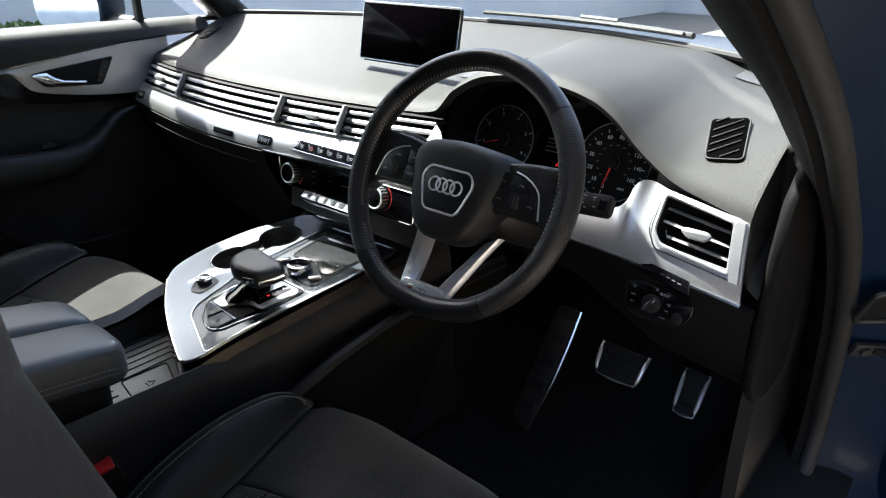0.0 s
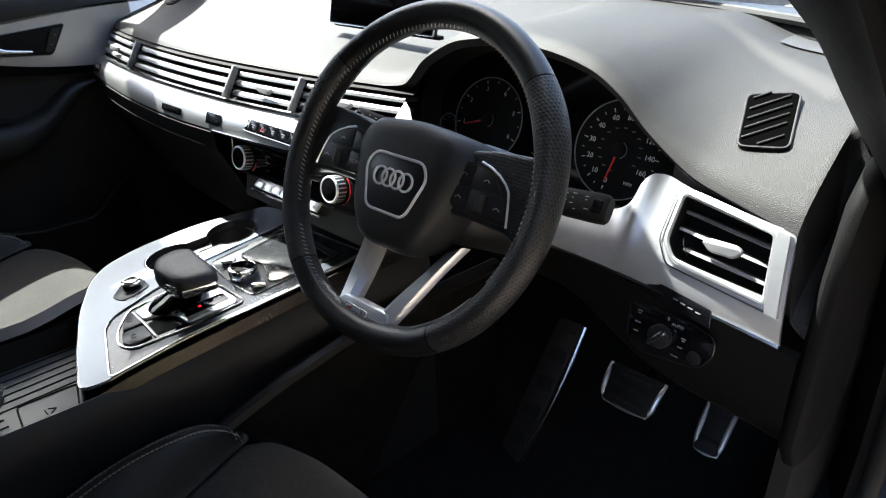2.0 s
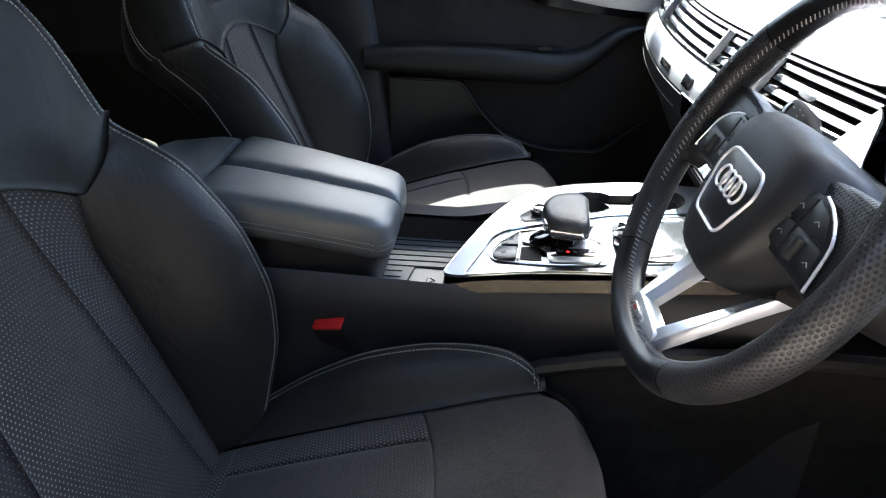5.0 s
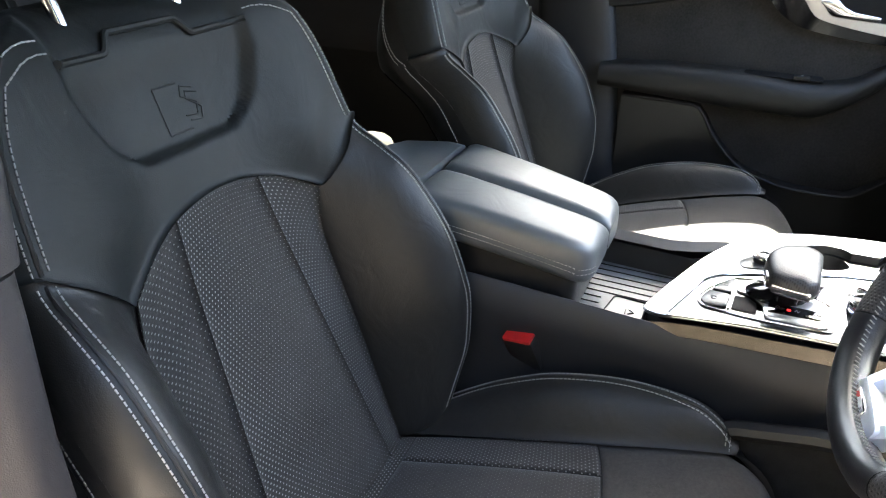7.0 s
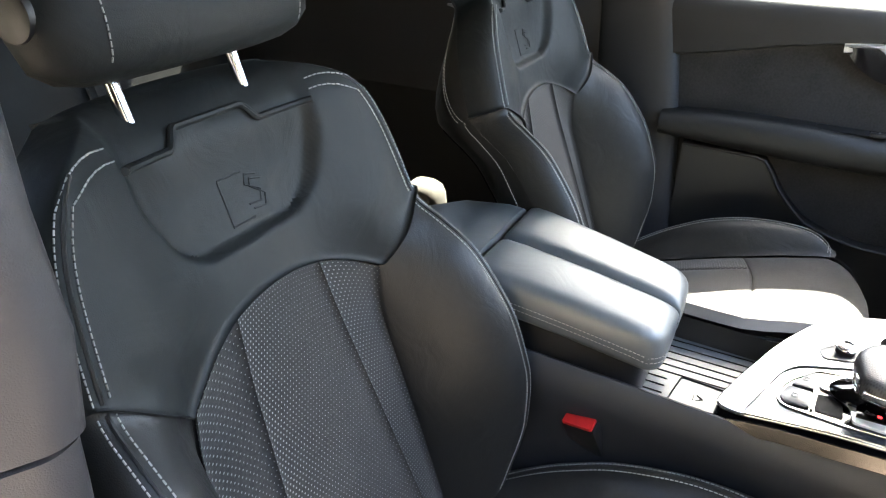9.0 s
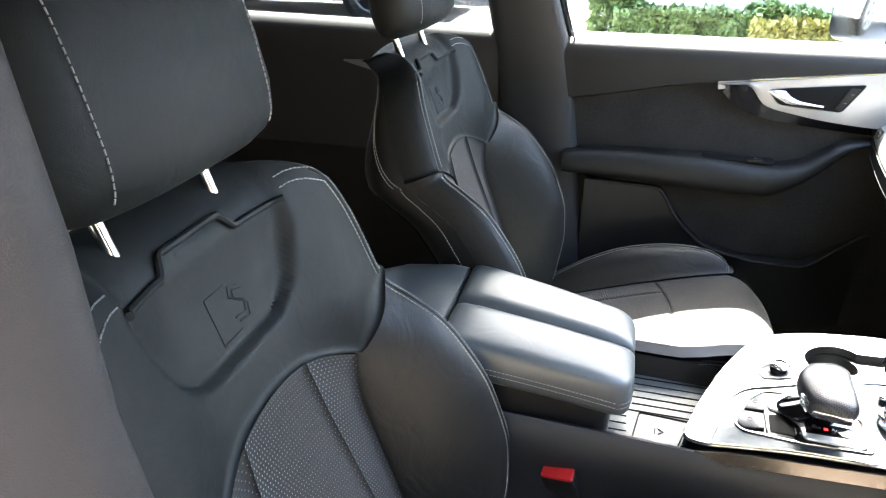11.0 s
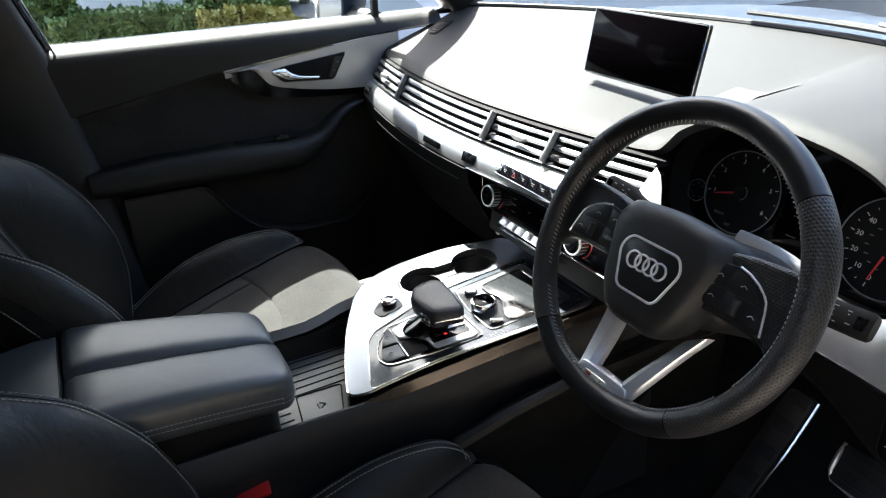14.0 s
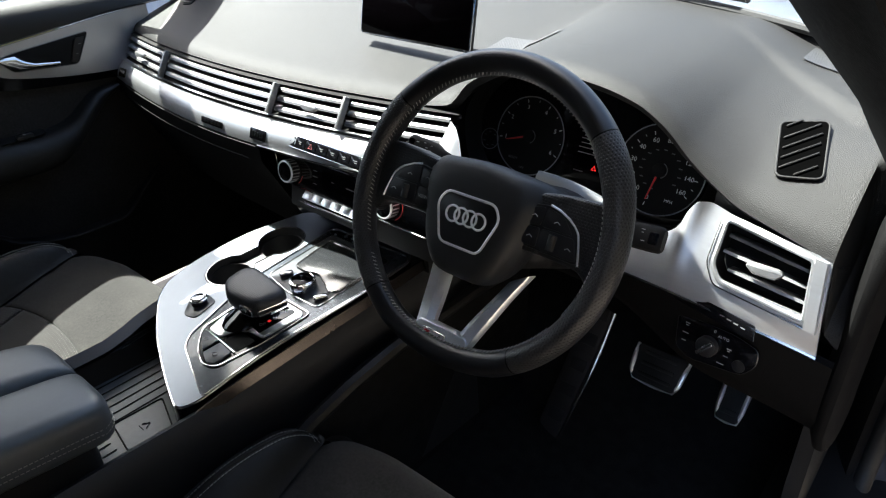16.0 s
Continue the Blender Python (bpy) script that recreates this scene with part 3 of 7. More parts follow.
tagged(part("door_seal_lip", tube([p + Vector((-0.016, 0.006, 0.0)) for p in fine], 0.007, 8), M_MATTE), "thin inner lip of the weather seal", "seal", kind="structure")


def seal_at(k):
    k = max(0.0, min(len(fine) - 1.001, k * (len(fine) - 1)))
    i = int(k)
    return fine[i].lerp(fine[i + 1], k - i)


INNER = [(0.0, (0.742, 0.28, 0.46)), (0.18, (0.742, 0.36, 0.60)), (0.32, (0.742, 0.26, 0.80)), (0.46, (0.742, 0.16, 0.98)), (0.54, (0.735, 0.08, 1.08)), (0.60, (0.704, 0.015, 1.142)), (0.67, (0.676, -0.022, 1.20)), (0.75, (0.632, -0.075, 1.265)), (0.84, (0.592, -0.18, 1.36)), (0.92, (0.58, -0.31, 1.45)), (1.0, (0.578, -0.45, 1.515))]


def jamb_fn(u, v):
    p = Vector((curve([(k, q[0]) for k, q in INNER], u), curve([(k, q[1]) for k, q in INNER], u), curve([(k, q[2]) for k, q in INNER], u)))
    q = seal_at(0.155 + (0.88 - 0.155) * u) + Vector((-0.014, 0, 0))
    r = p.lerp(q, v)
    return r + Vector((0.012, -0.05, 0.0)) * math.sin(math.pi * min(1, v * 1.1)) * (0.35 + 0.65 * smooth(0.45, 0.7, u)) * 0.8
tagged(part("wall_pillar_front_right", slab(jamb_fn, steps(0, 1, 60), steps(0, 1, 12), 0.012), M_TRIM), "black grained front pillar trim beside the door opening", "pillar", kind="structure")


def frame_fn(u, v):
    p = seal_at(u)
    out = p - Vector((0.78, -0.3, 0.95))
    out.x = 0
    out = out.normalized()
    return p + out * (0.012 + 0.13 * v) + Vector((-0.004 + 0.15 * v ** 1.3, 0, 0))
tagged(part("door_frame", slab(frame_fn, steps(0.0, 1, 70), steps(0, 1, 6), 0.01), M_PAINT), "dark blue painted door frame", "frame", kind="structure")

# black stop pocket and check strap on the painted door frame
pocket = thing("door_stop_pocket", "black plastic stop pocket on the dark blue door frame", "door fitting", (0.845, 0.12, 0.905))
pk = turned((0.70, 0.70, 0.0), (0.62, -0.65, -0.44), (0.842, 0.118, 0.897))
part("rim", tube([pk @ Vector((x, y, 0.004)) for x, y in rrect(0.056, 0.064, 0.010)], 0.0045, 8, True), M_PLASTIC, pocket)
part("floor", plate(rrect(0.054, 0.062, 0.009), 0.003, 0.0008, m=pk), M_MATTE, pocket)
strap = thing("door_check_strap", "black door check strap bolted to the painted frame", "door fitting", (0.845, 0.20, 0.79))
ps = turned((0.70, 0.70, 0.0), (0.65, -0.69, -0.30), (0.836, 0.196, 0.790))
part("bracket", plate(rounded([(-0.030, -0.012), (0.030, -0.016), (0.034, 0.008), (-0.026, 0.014)], 0.005), 0.008, 0.002, m=ps), M_PLASTIC, strap)
part("bolt", disc(0.008, 0.006, (-0.010, 0.0, 0.008), 20, 0.0012, m=ps), M_RUBBER, strap)
part("strap", tube([ps @ Vector(p) for p in ((0.006, 0.0, 0.006), (0.035, -0.004, 0.020), (0.070, -0.014, 0.030))], 0.006, 8), M_MATTE, strap)


# ---- dashboard ----
PAD_Z = [(0.150, 1.093), (0.180, 1.098), (0.215, 1.135), (0.28, 1.166), (0.345, 1.174), (0.41, 1.169), (0.464, 1.157), (0.50, 1.138), (0.538, 1.106), (0.573, 1.083), (0.60, 1.070), (0.64, 1.061), (0.735, 1.044)]
PAD_Y = [(0.150, -0.055), (0.22, -0.045), (0.345, -0.05), (0.51, -0.055), (0.575, -0.06), (0.735, -0.09)]


def strip_y(x):
    """The front line of the vent strip, seen from above."""
    return -0.105 + 0.27 * (x + 0.28) ** 2


def pad_fn(u, v):
    x = -0.735 + 1.465 * u
    left = x < 0.15
    y0 = strip_y(x) if left else curve(PAD_Y, x)
    z0 = 1.093 if left else curve(PAD_Z, x)
    y1 = 0.47 - 0.26 * (x / 0.66) ** 2
    p = 1 + 1.2 * smooth(0.45, 0.6, x)
    v2 = max(0.0, v)
    z = z0 + (1.172 - 0.024 * smooth(0.45, 0.60, x) - z0) * (1 - (1 - min(1, v2)) ** p)
    if v < 0.05:
        z -= 0.010 * (1 - v / 0.05) ** 2
    y = y0 + (y1 - y0) * v
    # a soft ridge runs from the windscreen to the end of the pad, where the pad breaks off
    z += 0.0065 * smooth(-0.014, 0.012, y - 0.102 - 0.95 * (0.64 - min(x, 0.668))) * smooth(0.36, 0.60, x)
    z -= 0.075 * smooth(0.702, 0.715, x) * (1 - smooth(0.0, 0.016, y)) + 0.012 * smooth(0.70, 0.735, x) + 0.03 * smooth(0.70, 0.735, -x) ** 2
    return (x, y0 + (y1 - y0) * v, z)


def vent_fn(u, v):
    """The sloping front under the pad: u is x, v runs down from the pad's edge."""
    y0 = strip_y(u)
    return (u, y0 - 0.006 - 0.075 * v, 1.080 - 0.125 * v)


dash = thing("dashboard", "black grained dashboard with brushed aluminium inlay and long slatted vents", "dashboard", (0, 0.2, 0.6))
us = steps(0, 0.58, 50) + steps(0.59, 0.92, 60) + steps(0.925, 1.0, 36)
vs = [0, 0.01, 0.025, 0.05] + steps(0.08, 1, 40)
part("dash_pad", slab(pad_fn, us, vs, 0.012), M_DASH, dash, "grained soft dash top, bleached by the sun")

# dark underside of the pad above the side vent, and the strip between pad and windscreen
part("pad_underside", grid(lambda u, v: [Vector((u, curve(PAD_Y, u) + 0.004, curve(PAD_Z, u) - 0.014)), Vector((u, curve(PAD_Y, u) + 0.020, curve(PAD_Z, u) - 0.020)), Vector((u, -0.045, 1.020))][v], steps(0.566, 0.712, 16), [0, 1, 2]), M_PLASTIC, dash)
part("windscreen_strip", grid(lambda u, v: [Vector((u, 0.468 - 0.26 * (u / 0.66) ** 2, 1.135)), Vector((u, 0.472 - 0.26 * (u / 0.66) ** 2, 1.152)), Vector((u, 0.484 - 0.26 * (u / 0.66) ** 2, 1.172))][v], steps(0.36, 0.73, 24), [0, 1, 2]), M_MATTE, dash)

# recess behind the vents
def recess_fn(u, v):
    a = Vector(vent_fn(u, 0.02)); b = Vector(vent_fn(u, 0.40))
    back = Vector((0, 0.045, 0.012))
    return [a, a + back, b + back, b][v] if isinstance(v, int) else a
part("vent_recess", grid(recess_fn, steps(-0.70, 0.20, 40), [0, 1, 2, 3]), M_MATTE, dash)

# slats between the dividers
cuts = [-0.695, -0.475, -0.132, 0.017, 0.193]
for k, (a, b) in enumerate(zip(cuts, cuts[1:])):
    for j, v in enumerate((0.095, 0.205, 0.315)):
        def slat(u, w, v=v):
            p = Vector(vent_fn(u, v))
            prof = [(0.0, 0.0022), (0.002, -0.0015), (-0.026, -0.0040), (-0.027, 0.0010), (-0.004, 0.0048)]
            q = prof[w % 5]
            return p + Vector((0, -q[0] + 0.003, q[1]))
        bm = grid(slat, steps(a + 0.004, b - 0.004, 14), [0, 1, 2, 3, 4, 5])
        part("slat", bm, M_SILVER, dash, "silver-grey vent slat")
    if k != 1:
        c = (a + b) / 2 + (0.01 if k == 2 else 0)
        m = turned((1, 0, 0), (0, -0.88, 0.47), Vector(vent_fn(c, 0.205)) + Vector((0, -0.004, 0.003)))
        part("vent_tab", plate(rounded([(-0.020, -0.001), (-0.010, -0.007), (0.012, -0.007), (0.020, -0.001), (0.014, 0.004), (-0.014, 0.004)], 0.003), 0.006, 0.002, m=m), M_SILVER, dash)
for x in cuts[1:4]:
    m = turned((1, 0, 0), (0, -0.86, 0.51), Vector(vent_fn(x, 0.2)))
    part("vent_divider", join(box(0.006, 0.052, 0.012, (0, 0, 0.005), 0.002, m=m)), M_SILVER, dash, "slim silver divider")

# thin bright lip and the aluminium inlay
def lip_fn(u, v):
    p = Vector(vent_fn(u, 0.385))
    prof = [(0, 0.003), (-0.004, 0.002), (-0.005, -0.002), (0, -0.003)]
    return p + Vector((0, prof[int(v)][0], prof[int(v)][1]))
part("inlay_lip", grid(lip_fn, steps(-0.70, 0.195, 50), [0, 1, 2, 3]), M_CHROME, dash)


def inlay_fn(u, v):
    """The inlay bellies out and narrows towards the door."""
    p = Vector(vent_fn(u, 0.41 + (0.335 - 0.05 * smooth(-0.2, -0.7, u)) * v))
    return p + Vector((0, -0.006 * math.sin(math.pi * v), 0.003 * math.sin(math.pi * v)))
part("inlay", slab(inlay_fn, steps(-0.705, 0.20, 60), steps(0, 1, 8), -0.006), M_ALU, dash, "brushed aluminium inlay strip")
# dark badges and small plates let into the inlay
for x, w, h, v in ((-0.655, 0.040, 0.018, 0.55), (-0.262, 0.064, 0.011, 0.74), (-0.138, 0.038, 0.018, 0.66)):
    m = frame_on(inlay_fn, x, v, 0.0006, 1e-3, -1e-3)
    m = turned((1, 0, 0), normal_of(inlay_fn, x, v) * (1 if normal_of(inlay_fn, x, v).y < 0 else -1), inlay_fn(x, v))
    e = part("inlay_badge", plate(rrect(w, h, 0.002), 0.0014, 0.0004, m=m), M_GLOSS, dash, "small gloss black plate in the inlay")
    for i in range(5):
        part("badge_mark", box(w * 0.11, h * 0.45, 0.0004, ((i - 2) * w * 0.16, 0, 0.0017), m=m), M_CHROME, e)

# button row in the middle
bm_m = turned((1, 0, 0), (0, -0.87, 0.49), Vector(inlay_fn(-0.004, 0.62)) + Vector((0, -0.0015, 0.0005)))
row = part("button_row", plate(rrect(0.215, 0.019, 0.007), 0.004, 0.001, m=bm_m), M_GLOSS, dash, "piano black button row")
for i in range(8):
    x = -0.088 + i * 0.0252
    b = part("button", plate(rrect(0.0235, 0.0145, 0.0015), 0.0008, 0.0003, m=bm_m @ Matrix.Translation((x, 0, 0.004))), M_GLOSS, row)
    if i == 3:
        mt = bm_m @ Matrix.Translation((x, 0, 0.0056))
        part("warning_triangle", tube([(-0.0042, -0.0036, 0), (0.0042, -0.0036, 0), (0, 0.0042, 0)], 0.0006, 6, True, m=mt), M_PALE_RED, b)
    else:
        mt = bm_m @ Matrix.Translation((x, 0, 0.0056))
        part("symbol", box(0.008, 0.0009, 0.0003, (0, 0.0018, 0), m=mt), M_DIMPRINT, b)
        part("symbol", box(0.005, 0.0009, 0.0003, (0.001, -0.0012, 0), m=mt), M_DIMPRINT, b)
part("row_rim", tube([(x, y, 0.0036) for x, y in rrect(0.215, 0.019, 0.007)], 0.0008, 6, True, m=bm_m), M_CHROME, row, "thin chrome rim")
part("inlay_edge", grid(lambda u, v: Vector(inlay_fn(u, 1.0)) + Vector((0, [0.004, -0.003, -0.003, 0.004][int(v)], [0.001, 0.0, -0.004, -0.005][int(v)])),
                        steps(-0.14, 0.20, 24), [0, 1, 2, 3]), M_CHROME, dash)


# lower dash on the passenger's side, with its rounded underside
def lower_fn(u, v):
    p = Vector(inlay_fn(u, 1.0))
    prof = [(0.012, 0.0), (-0.002, -0.004), (0.0, -0.030), (0.03, -0.085), (0.085, -0.19), (0.20, -0.30), (0.33, -0.36)]
    q = prof[int(v)]
    return p + Vector((0, q[0], q[1]))
part("glovebox", grid(lower_fn, steps(-0.72, -0.135, 24), list(range(7))), M_TRIM, dash, "black glovebox front")
part("glovebox_gap", tube([lower_fn(x, 2) for x in steps(-0.66, -0.17, 16)], 0.0012, 5), M_MATTE, dash)

# climate panel
cl_m = turned((1, 0, 0), (0, -0.985, 0.17), (0.037, -0.136, 0.949))
part("centre_block", box(0.335, 0.115, 0.12, (0.03, 0.0, -0.065), 0.006, m=cl_m @ Matrix.Translation((0, -0.01, 0))), M_PLASTIC, dash)
clim = part("climate_panel", plate(rounded([(-0.155, -0.014), (-0.142, -0.026), (0.18, -0.026), (0.18, 0.026), (-0.168, 0.026)], 0.006), 0.004, 0.001, m=cl_m), M_GLOSS, dash, "piano black climate panel")
part("climate_rim", tube([(x, y, 0.004) for x, y in rounded([(-0.155, -0.014), (-0.142, -0.026), (0.18, -0.026), (0.18, 0.026), (-0.168, 0.026)], 0.006)], 0.0011, 6, True, m=cl_m), M_CHROME, clim)
for x in (-0.118, 0.106):
    long = x > 0
    h = 0.005 if long else 0.0
    k = part("climate_knob", disc(0.0185, 0.017, (x, h, 0.004), 40, 0.002, m=cl_m), M_KEY, clim, "black knurled knob")
    part("knob_face", disc(0.0155, 0.0012, (x, h, 0.0208), 36, 0.0004, m=cl_m), M_GLOSS, k, "gloss black knob face")
    part("knob_ring", ring(0.0172, 0.0017, (x, h, 0.0205), m=cl_m), M_EMBLEM, k, "chrome knob ring")
    part("red_mark", tube([(x + 0.0245 * math.cos(a), h + 0.0235 * math.sin(a), 0.0045) for a in (steps(-1.1, 0.9, 10) if long else steps(-0.9, -0.2, 5))], 0.0007, 5, m=cl_m), M_RED, k)
    for i in range(20):
        a = 2 * math.pi * i / 20
        part("grip_rib", box(0.0012, 0.0016, 0.013, (0, 0, 0), 0.0004, m=cl_m @ Matrix.Translation((x + 0.0186 * math.cos(a), h + 0.0186 * math.sin(a), 0.0125)) @ pose(0, 0, 0, 0, 0, math.degrees(a))), M_ALU, k)
part("climate_display", plate(rrect(0.115, 0.030, 0.003, at=(0.012, 0.004)), 0.0048, m=cl_m), M_SCREEN, clim)
for x, y, w in ((-0.02, 0.004, 0.007), (0.022, 0.003, 0.022), (0.045, -0.004, 0.006), (-0.062, 0.013, 0.009), (-0.062, 0.003, 0.011), (-0.062, -0.009, 0.009)):
    part("symbol", box(w, 0.0014, 0.0003, (x, y, 0.0050), m=cl_m), M_DIMPRINT, clim)
for i in range(7):
    part("key", box(0.0214, 0.0150, 0.0050, (0, 0, 0), 0.0010, m=cl_m @ Matrix.Translation((-0.075 + i * 0.0222, -0.0325, 0.0065)) @ pose(0, 0, 0, -38)), M_EMBLEM, clim, "satin chrome toggle key")
part("key_tray", box(0.168, 0.0030, 0.020, (-0.008, -0.0435, 0.004), 0.0012, m=cl_m), M_CHROME, clim, "bright lip under the keys")


# ---- trim round the right-hand vent and under the dials ----
TRIM_T = [(0.185, 1.073), (0.212, 1.055), (0.235, 1.018), (0.29, 1.010), (0.44, 1.010), (0.50, 1.012), (0.530, 1.017), (0.545, 1.029), (0.553, 1.052), (0.560, 1.060), (0.60, 1.050), (0.735, 1.040)]
TRIM_B = [(0.185, 0.985), (0.25, 0.978), (0.40, 0.972), (0.55, 0.966), (0.735, 0.940)]


def trim_fn(u, v):
    zt, zb = curve(TRIM_T, u), curve(TRIM_B, u)
    yt = -0.062 - 0.02 * smooth(0.58, 0.72, u) - 0.021 * smooth(0.575, 0.545, u) - 0.004 * smooth(0.5, 0.25, u) + 0.03 * smooth(0.25, 0.19, u)
    yb = -0.118 + 0.008 * smooth(0.58, 0.72, u)
    return (u + 0.014 * (v - 0.5) * smooth(0.61, 0.70, u), yt + (yb - yt) * (1 - (1 - v) ** 1.5), zt + (zb - zt) * v)


tu = steps(0.192, 0.525, 28) + steps(0.530, 0.590, 14) + steps(0.598, 0.690, 10) + steps(0.696, 0.709, 2)
tv = [0, 0.04] + steps(0.10, 0.62, 5) + steps(0.70, 1.0, 4)
iu0, iu1 = 43, 54
part("driver_inlay", slab(trim_fn, tu, tv, -0.006, keep=lambda i, j: not (iu0 <= i <= iu1 and 1 <= j <= 6)), M_ALU, dash, "brushed aluminium inlay round the vent")
part("inlay_edge", tube([Vector(trim_fn(u, 1.0)) for u in steps(0.44, 0.709, 20)], 0.0022, 6), M_CHROME, dash)

# right-hand vent, let into the inlay: drawn in (x, slope) metres and laid on the inlay's curve
def on_trim(x, q, lift=0.0):
    n = normal_of(trim_fn, x, q / 0.1)
    n = n if n.y < 0 else -n
    return Vector(trim_fn(x, q / 0.1)) + n * lift


INTO = Vector((0, 0.040, -0.014))
vout = rounded([(0.592, 0.006), (0.594, 0.050), (0.606, 0.064), (0.693, 0.067), (0.693, 0.006)], 0.006, 5)
frame_bm = hole_plate([(0.590, 0.0035), (0.590, 0.071), (0.700, 0.071), (0.700, 0.0035)], [vout], 0.002, "v")
for v in frame_bm.verts:
    v.co = on_trim(v.co.x, v.co.y, 0.0012 + v.co.z)
vent = part("side_vent", frame_bm, M_ALU, dash, "air vent with silver slats in the driver's inlay")
ring0 = [on_trim(x, q, 0.001) for x, q in vout]
part("vent_housing", loft([ring0, [p + INTO * 0.3 for p in ring0], [p + INTO for p in ring0]], cap=False), M_PLASTIC, vent)
part("vent_back", grid(lambda u, v: on_trim(0.594 + 0.10 * u, 0.008 + 0.058 * v) + INTO, steps(0, 1, 6), steps(0, 1, 4)), M_MATTE, vent)
part("vent_rim", tube([on_trim(x, q, 0.0016) for x, q in vout], 0.0028, 8, True), M_ALU, vent, "rounded aluminium vent surround")
part("vent_line", tube([on_trim(x, q, 0.0020) for x, q in rounded([(0.5865, 0.004), (0.5880, 0.052), (0.602, 0.0705), (0.706, 0.074)], 0.006, 5)[5:-5]], 0.0011, 6), M_CHROME, vent, "fine chrome line round the vent")
part("vent_post", loft([[on_trim(x, q, l) for x, l in ((0.6925, 0.0), (0.6940, 0.0052), (0.7050, 0.0052), (0.7065, 0.0))] for q in steps(0.004, 0.074, 8)]), M_ALU, vent, "upright aluminium strip beside the vent")
for q, x0 in ((0.020, 0.597), (0.036, 0.597), (0.052, 0.608)):
    part("slat", loft([[on_trim(x, q + dq) + INTO * k for dq, k in ((-0.0013, 0.30), (0.0016, 0.28), (0.0024, 0.36), (0.0018, 0.85), (-0.0006, 0.85))] for x in steps(x0, 0.692, 6)]), M_SILVER, vent)
tm = turned((1, 0, 0), normal_of(trim_fn, 0.650, 0.36) if normal_of(trim_fn, 0.650, 0.36).y < 0 else -normal_of(trim_fn, 0.650, 0.36), on_trim(0.645, 0.036) + INTO * 0.18)
part("vent_tab", plate(rounded([(-0.020, -0.001), (-0.010, -0.008), (0.012, -0.008), (0.020, 0.0), (0.014, 0.005), (-0.014, 0.005)], 0.003), 0.007, 0.0025, m=tm), M_SILVER, vent)

# narrow bright band that climbs from the inlay under the dials towards the column
BAND = [(0.372, -0.106, 1.056), (0.385, -0.094, 1.050), (0.400, -0.081, 1.042), (0.418, -0.074, 1.035), (0.437, -0.069, 1.027), (0.458, -0.073, 1.019), (0.480, -0.080, 1.014), (0.505, -0.082, 1.012)]
part("dial_surround", loft([[Vector(p) + Vector(d) for d in ((0, 0.006, 0.0), (0, 0.0, 0.002), (0, -0.006, -0.003), (0, -0.008, -0.011), (0, 0.004, -0.012))] for p in BAND]), M_ALU, dash, "aluminium band under the dials")

# dark recess and memory strip under the inlay
m = turned((1, 0, -0.13), (0, -0.93, 0.35), Vector(trim_fn(0.615, 0.97)) + Vector((0, 0.0, -0.003)))
hs = part("heater_switch", plate(rounded([(-0.052, 0.010), (-0.047, -0.006), (0.046, -0.010), (0.040, 0.006)], 0.002), 0.003, 0.0006, m=m), M_GLOSS, dash)
for i in range(4):
    part("symbol", box(0.005, 0.0012, 0.0004, (0.006 + 0.008 * i, 0.001 - 0.0008 * i, 0.0032), m=m), M_DIMPRINT, hs)


# ---- knee panel under the inlay, with the light switch ----
def knee_fn(u, v):
    y0, z0 = trim_fn(u, 1.0)[1], curve(TRIM_B, u)
    prof = [(0.010, 0.0), (0.002, -0.003), (0.004, -0.03), (0.010, -0.07), (0.03, -0.11), (0.085, -0.155), (0.19, -0.18), (0.30, -0.18)]
    dy, dz = prof[int(v)]
    k = 1 - 0.35 * smooth(0.62, 0.45, u)
    return (u, y0 + dy + 0.02 * smooth(0.60, 0.45, u), z0 + dz * k)
part("knee_panel", grid(knee_fn, steps(0.20, 0.733, 34), list(range(8))), M_TRIM, dash, "black knee panel")
end = []
for z, k, dx, dy in ((0.790, 0.55, 0.006, 0.010), (0.800, 0.85, 0.003, 0.004), (0.83, 1.0, 0.0, 0.0), (0.92, 1.0, 0.0, -0.004), (1.01, 1.0, 0.0, -0.004), (1.07, 0.98, 0.0, 0.004), (1.10, 0.88, 0.002, 0.012), (1.118, 0.62, 0.004, 0.02)):
    end.append([(0.7400 + dx + 0.0150 * k * math.copysign(abs(math.cos(t)) ** 0.7, math.cos(t)), 0.000 + dy + 0.092 * k * math.copysign(abs(math.sin(t)) ** 0.7, math.sin(t)), z) for t in steps(0, 2 * math.pi * 27 / 28, 27)])
part("end_bolster", loft(end), M_TRIM, dash, "grained black end bolster of the dash")
part("end_cap", slab(lambda u, v: (0.738 - 0.004 * v, 0.02 + u * (0.34 - 0.05 * v), 1.05 - 0.29 * v + 0.06 * u * (1 - v)), steps(0, 1, 10), steps(0, 1, 8), 0.008), M_PLASTIC, dash)

lm = turned((1, 0, 0), (-0.12, -0.975, 0.18), (0.622, -0.1165, 0.917)) @ Matrix.Scale(0.88, 4)
lout = rounded([(-0.055, 0.026), (-0.050, -0.020), (-0.030, -0.030), (0.040, -0.020), (0.054, 0.000), (0.052, 0.020), (0.020, 0.027)], 0.009, 5)
ls = part("light_switch_panel", plate(lout, 0.006, 0.0015, m=lm), M_GLOSS, dash, "piano black light switch panel")
part("panel_rim", tube([(x, y, 0.0052) for x, y in lout], 0.0005, 5, True, m=lm), M_KEY, ls)
kn = part("light_knob", disc(0.0135, 0.010, (-0.008, -0.001, 0.005), 36, 0.002, m=lm), M_KEY, ls)
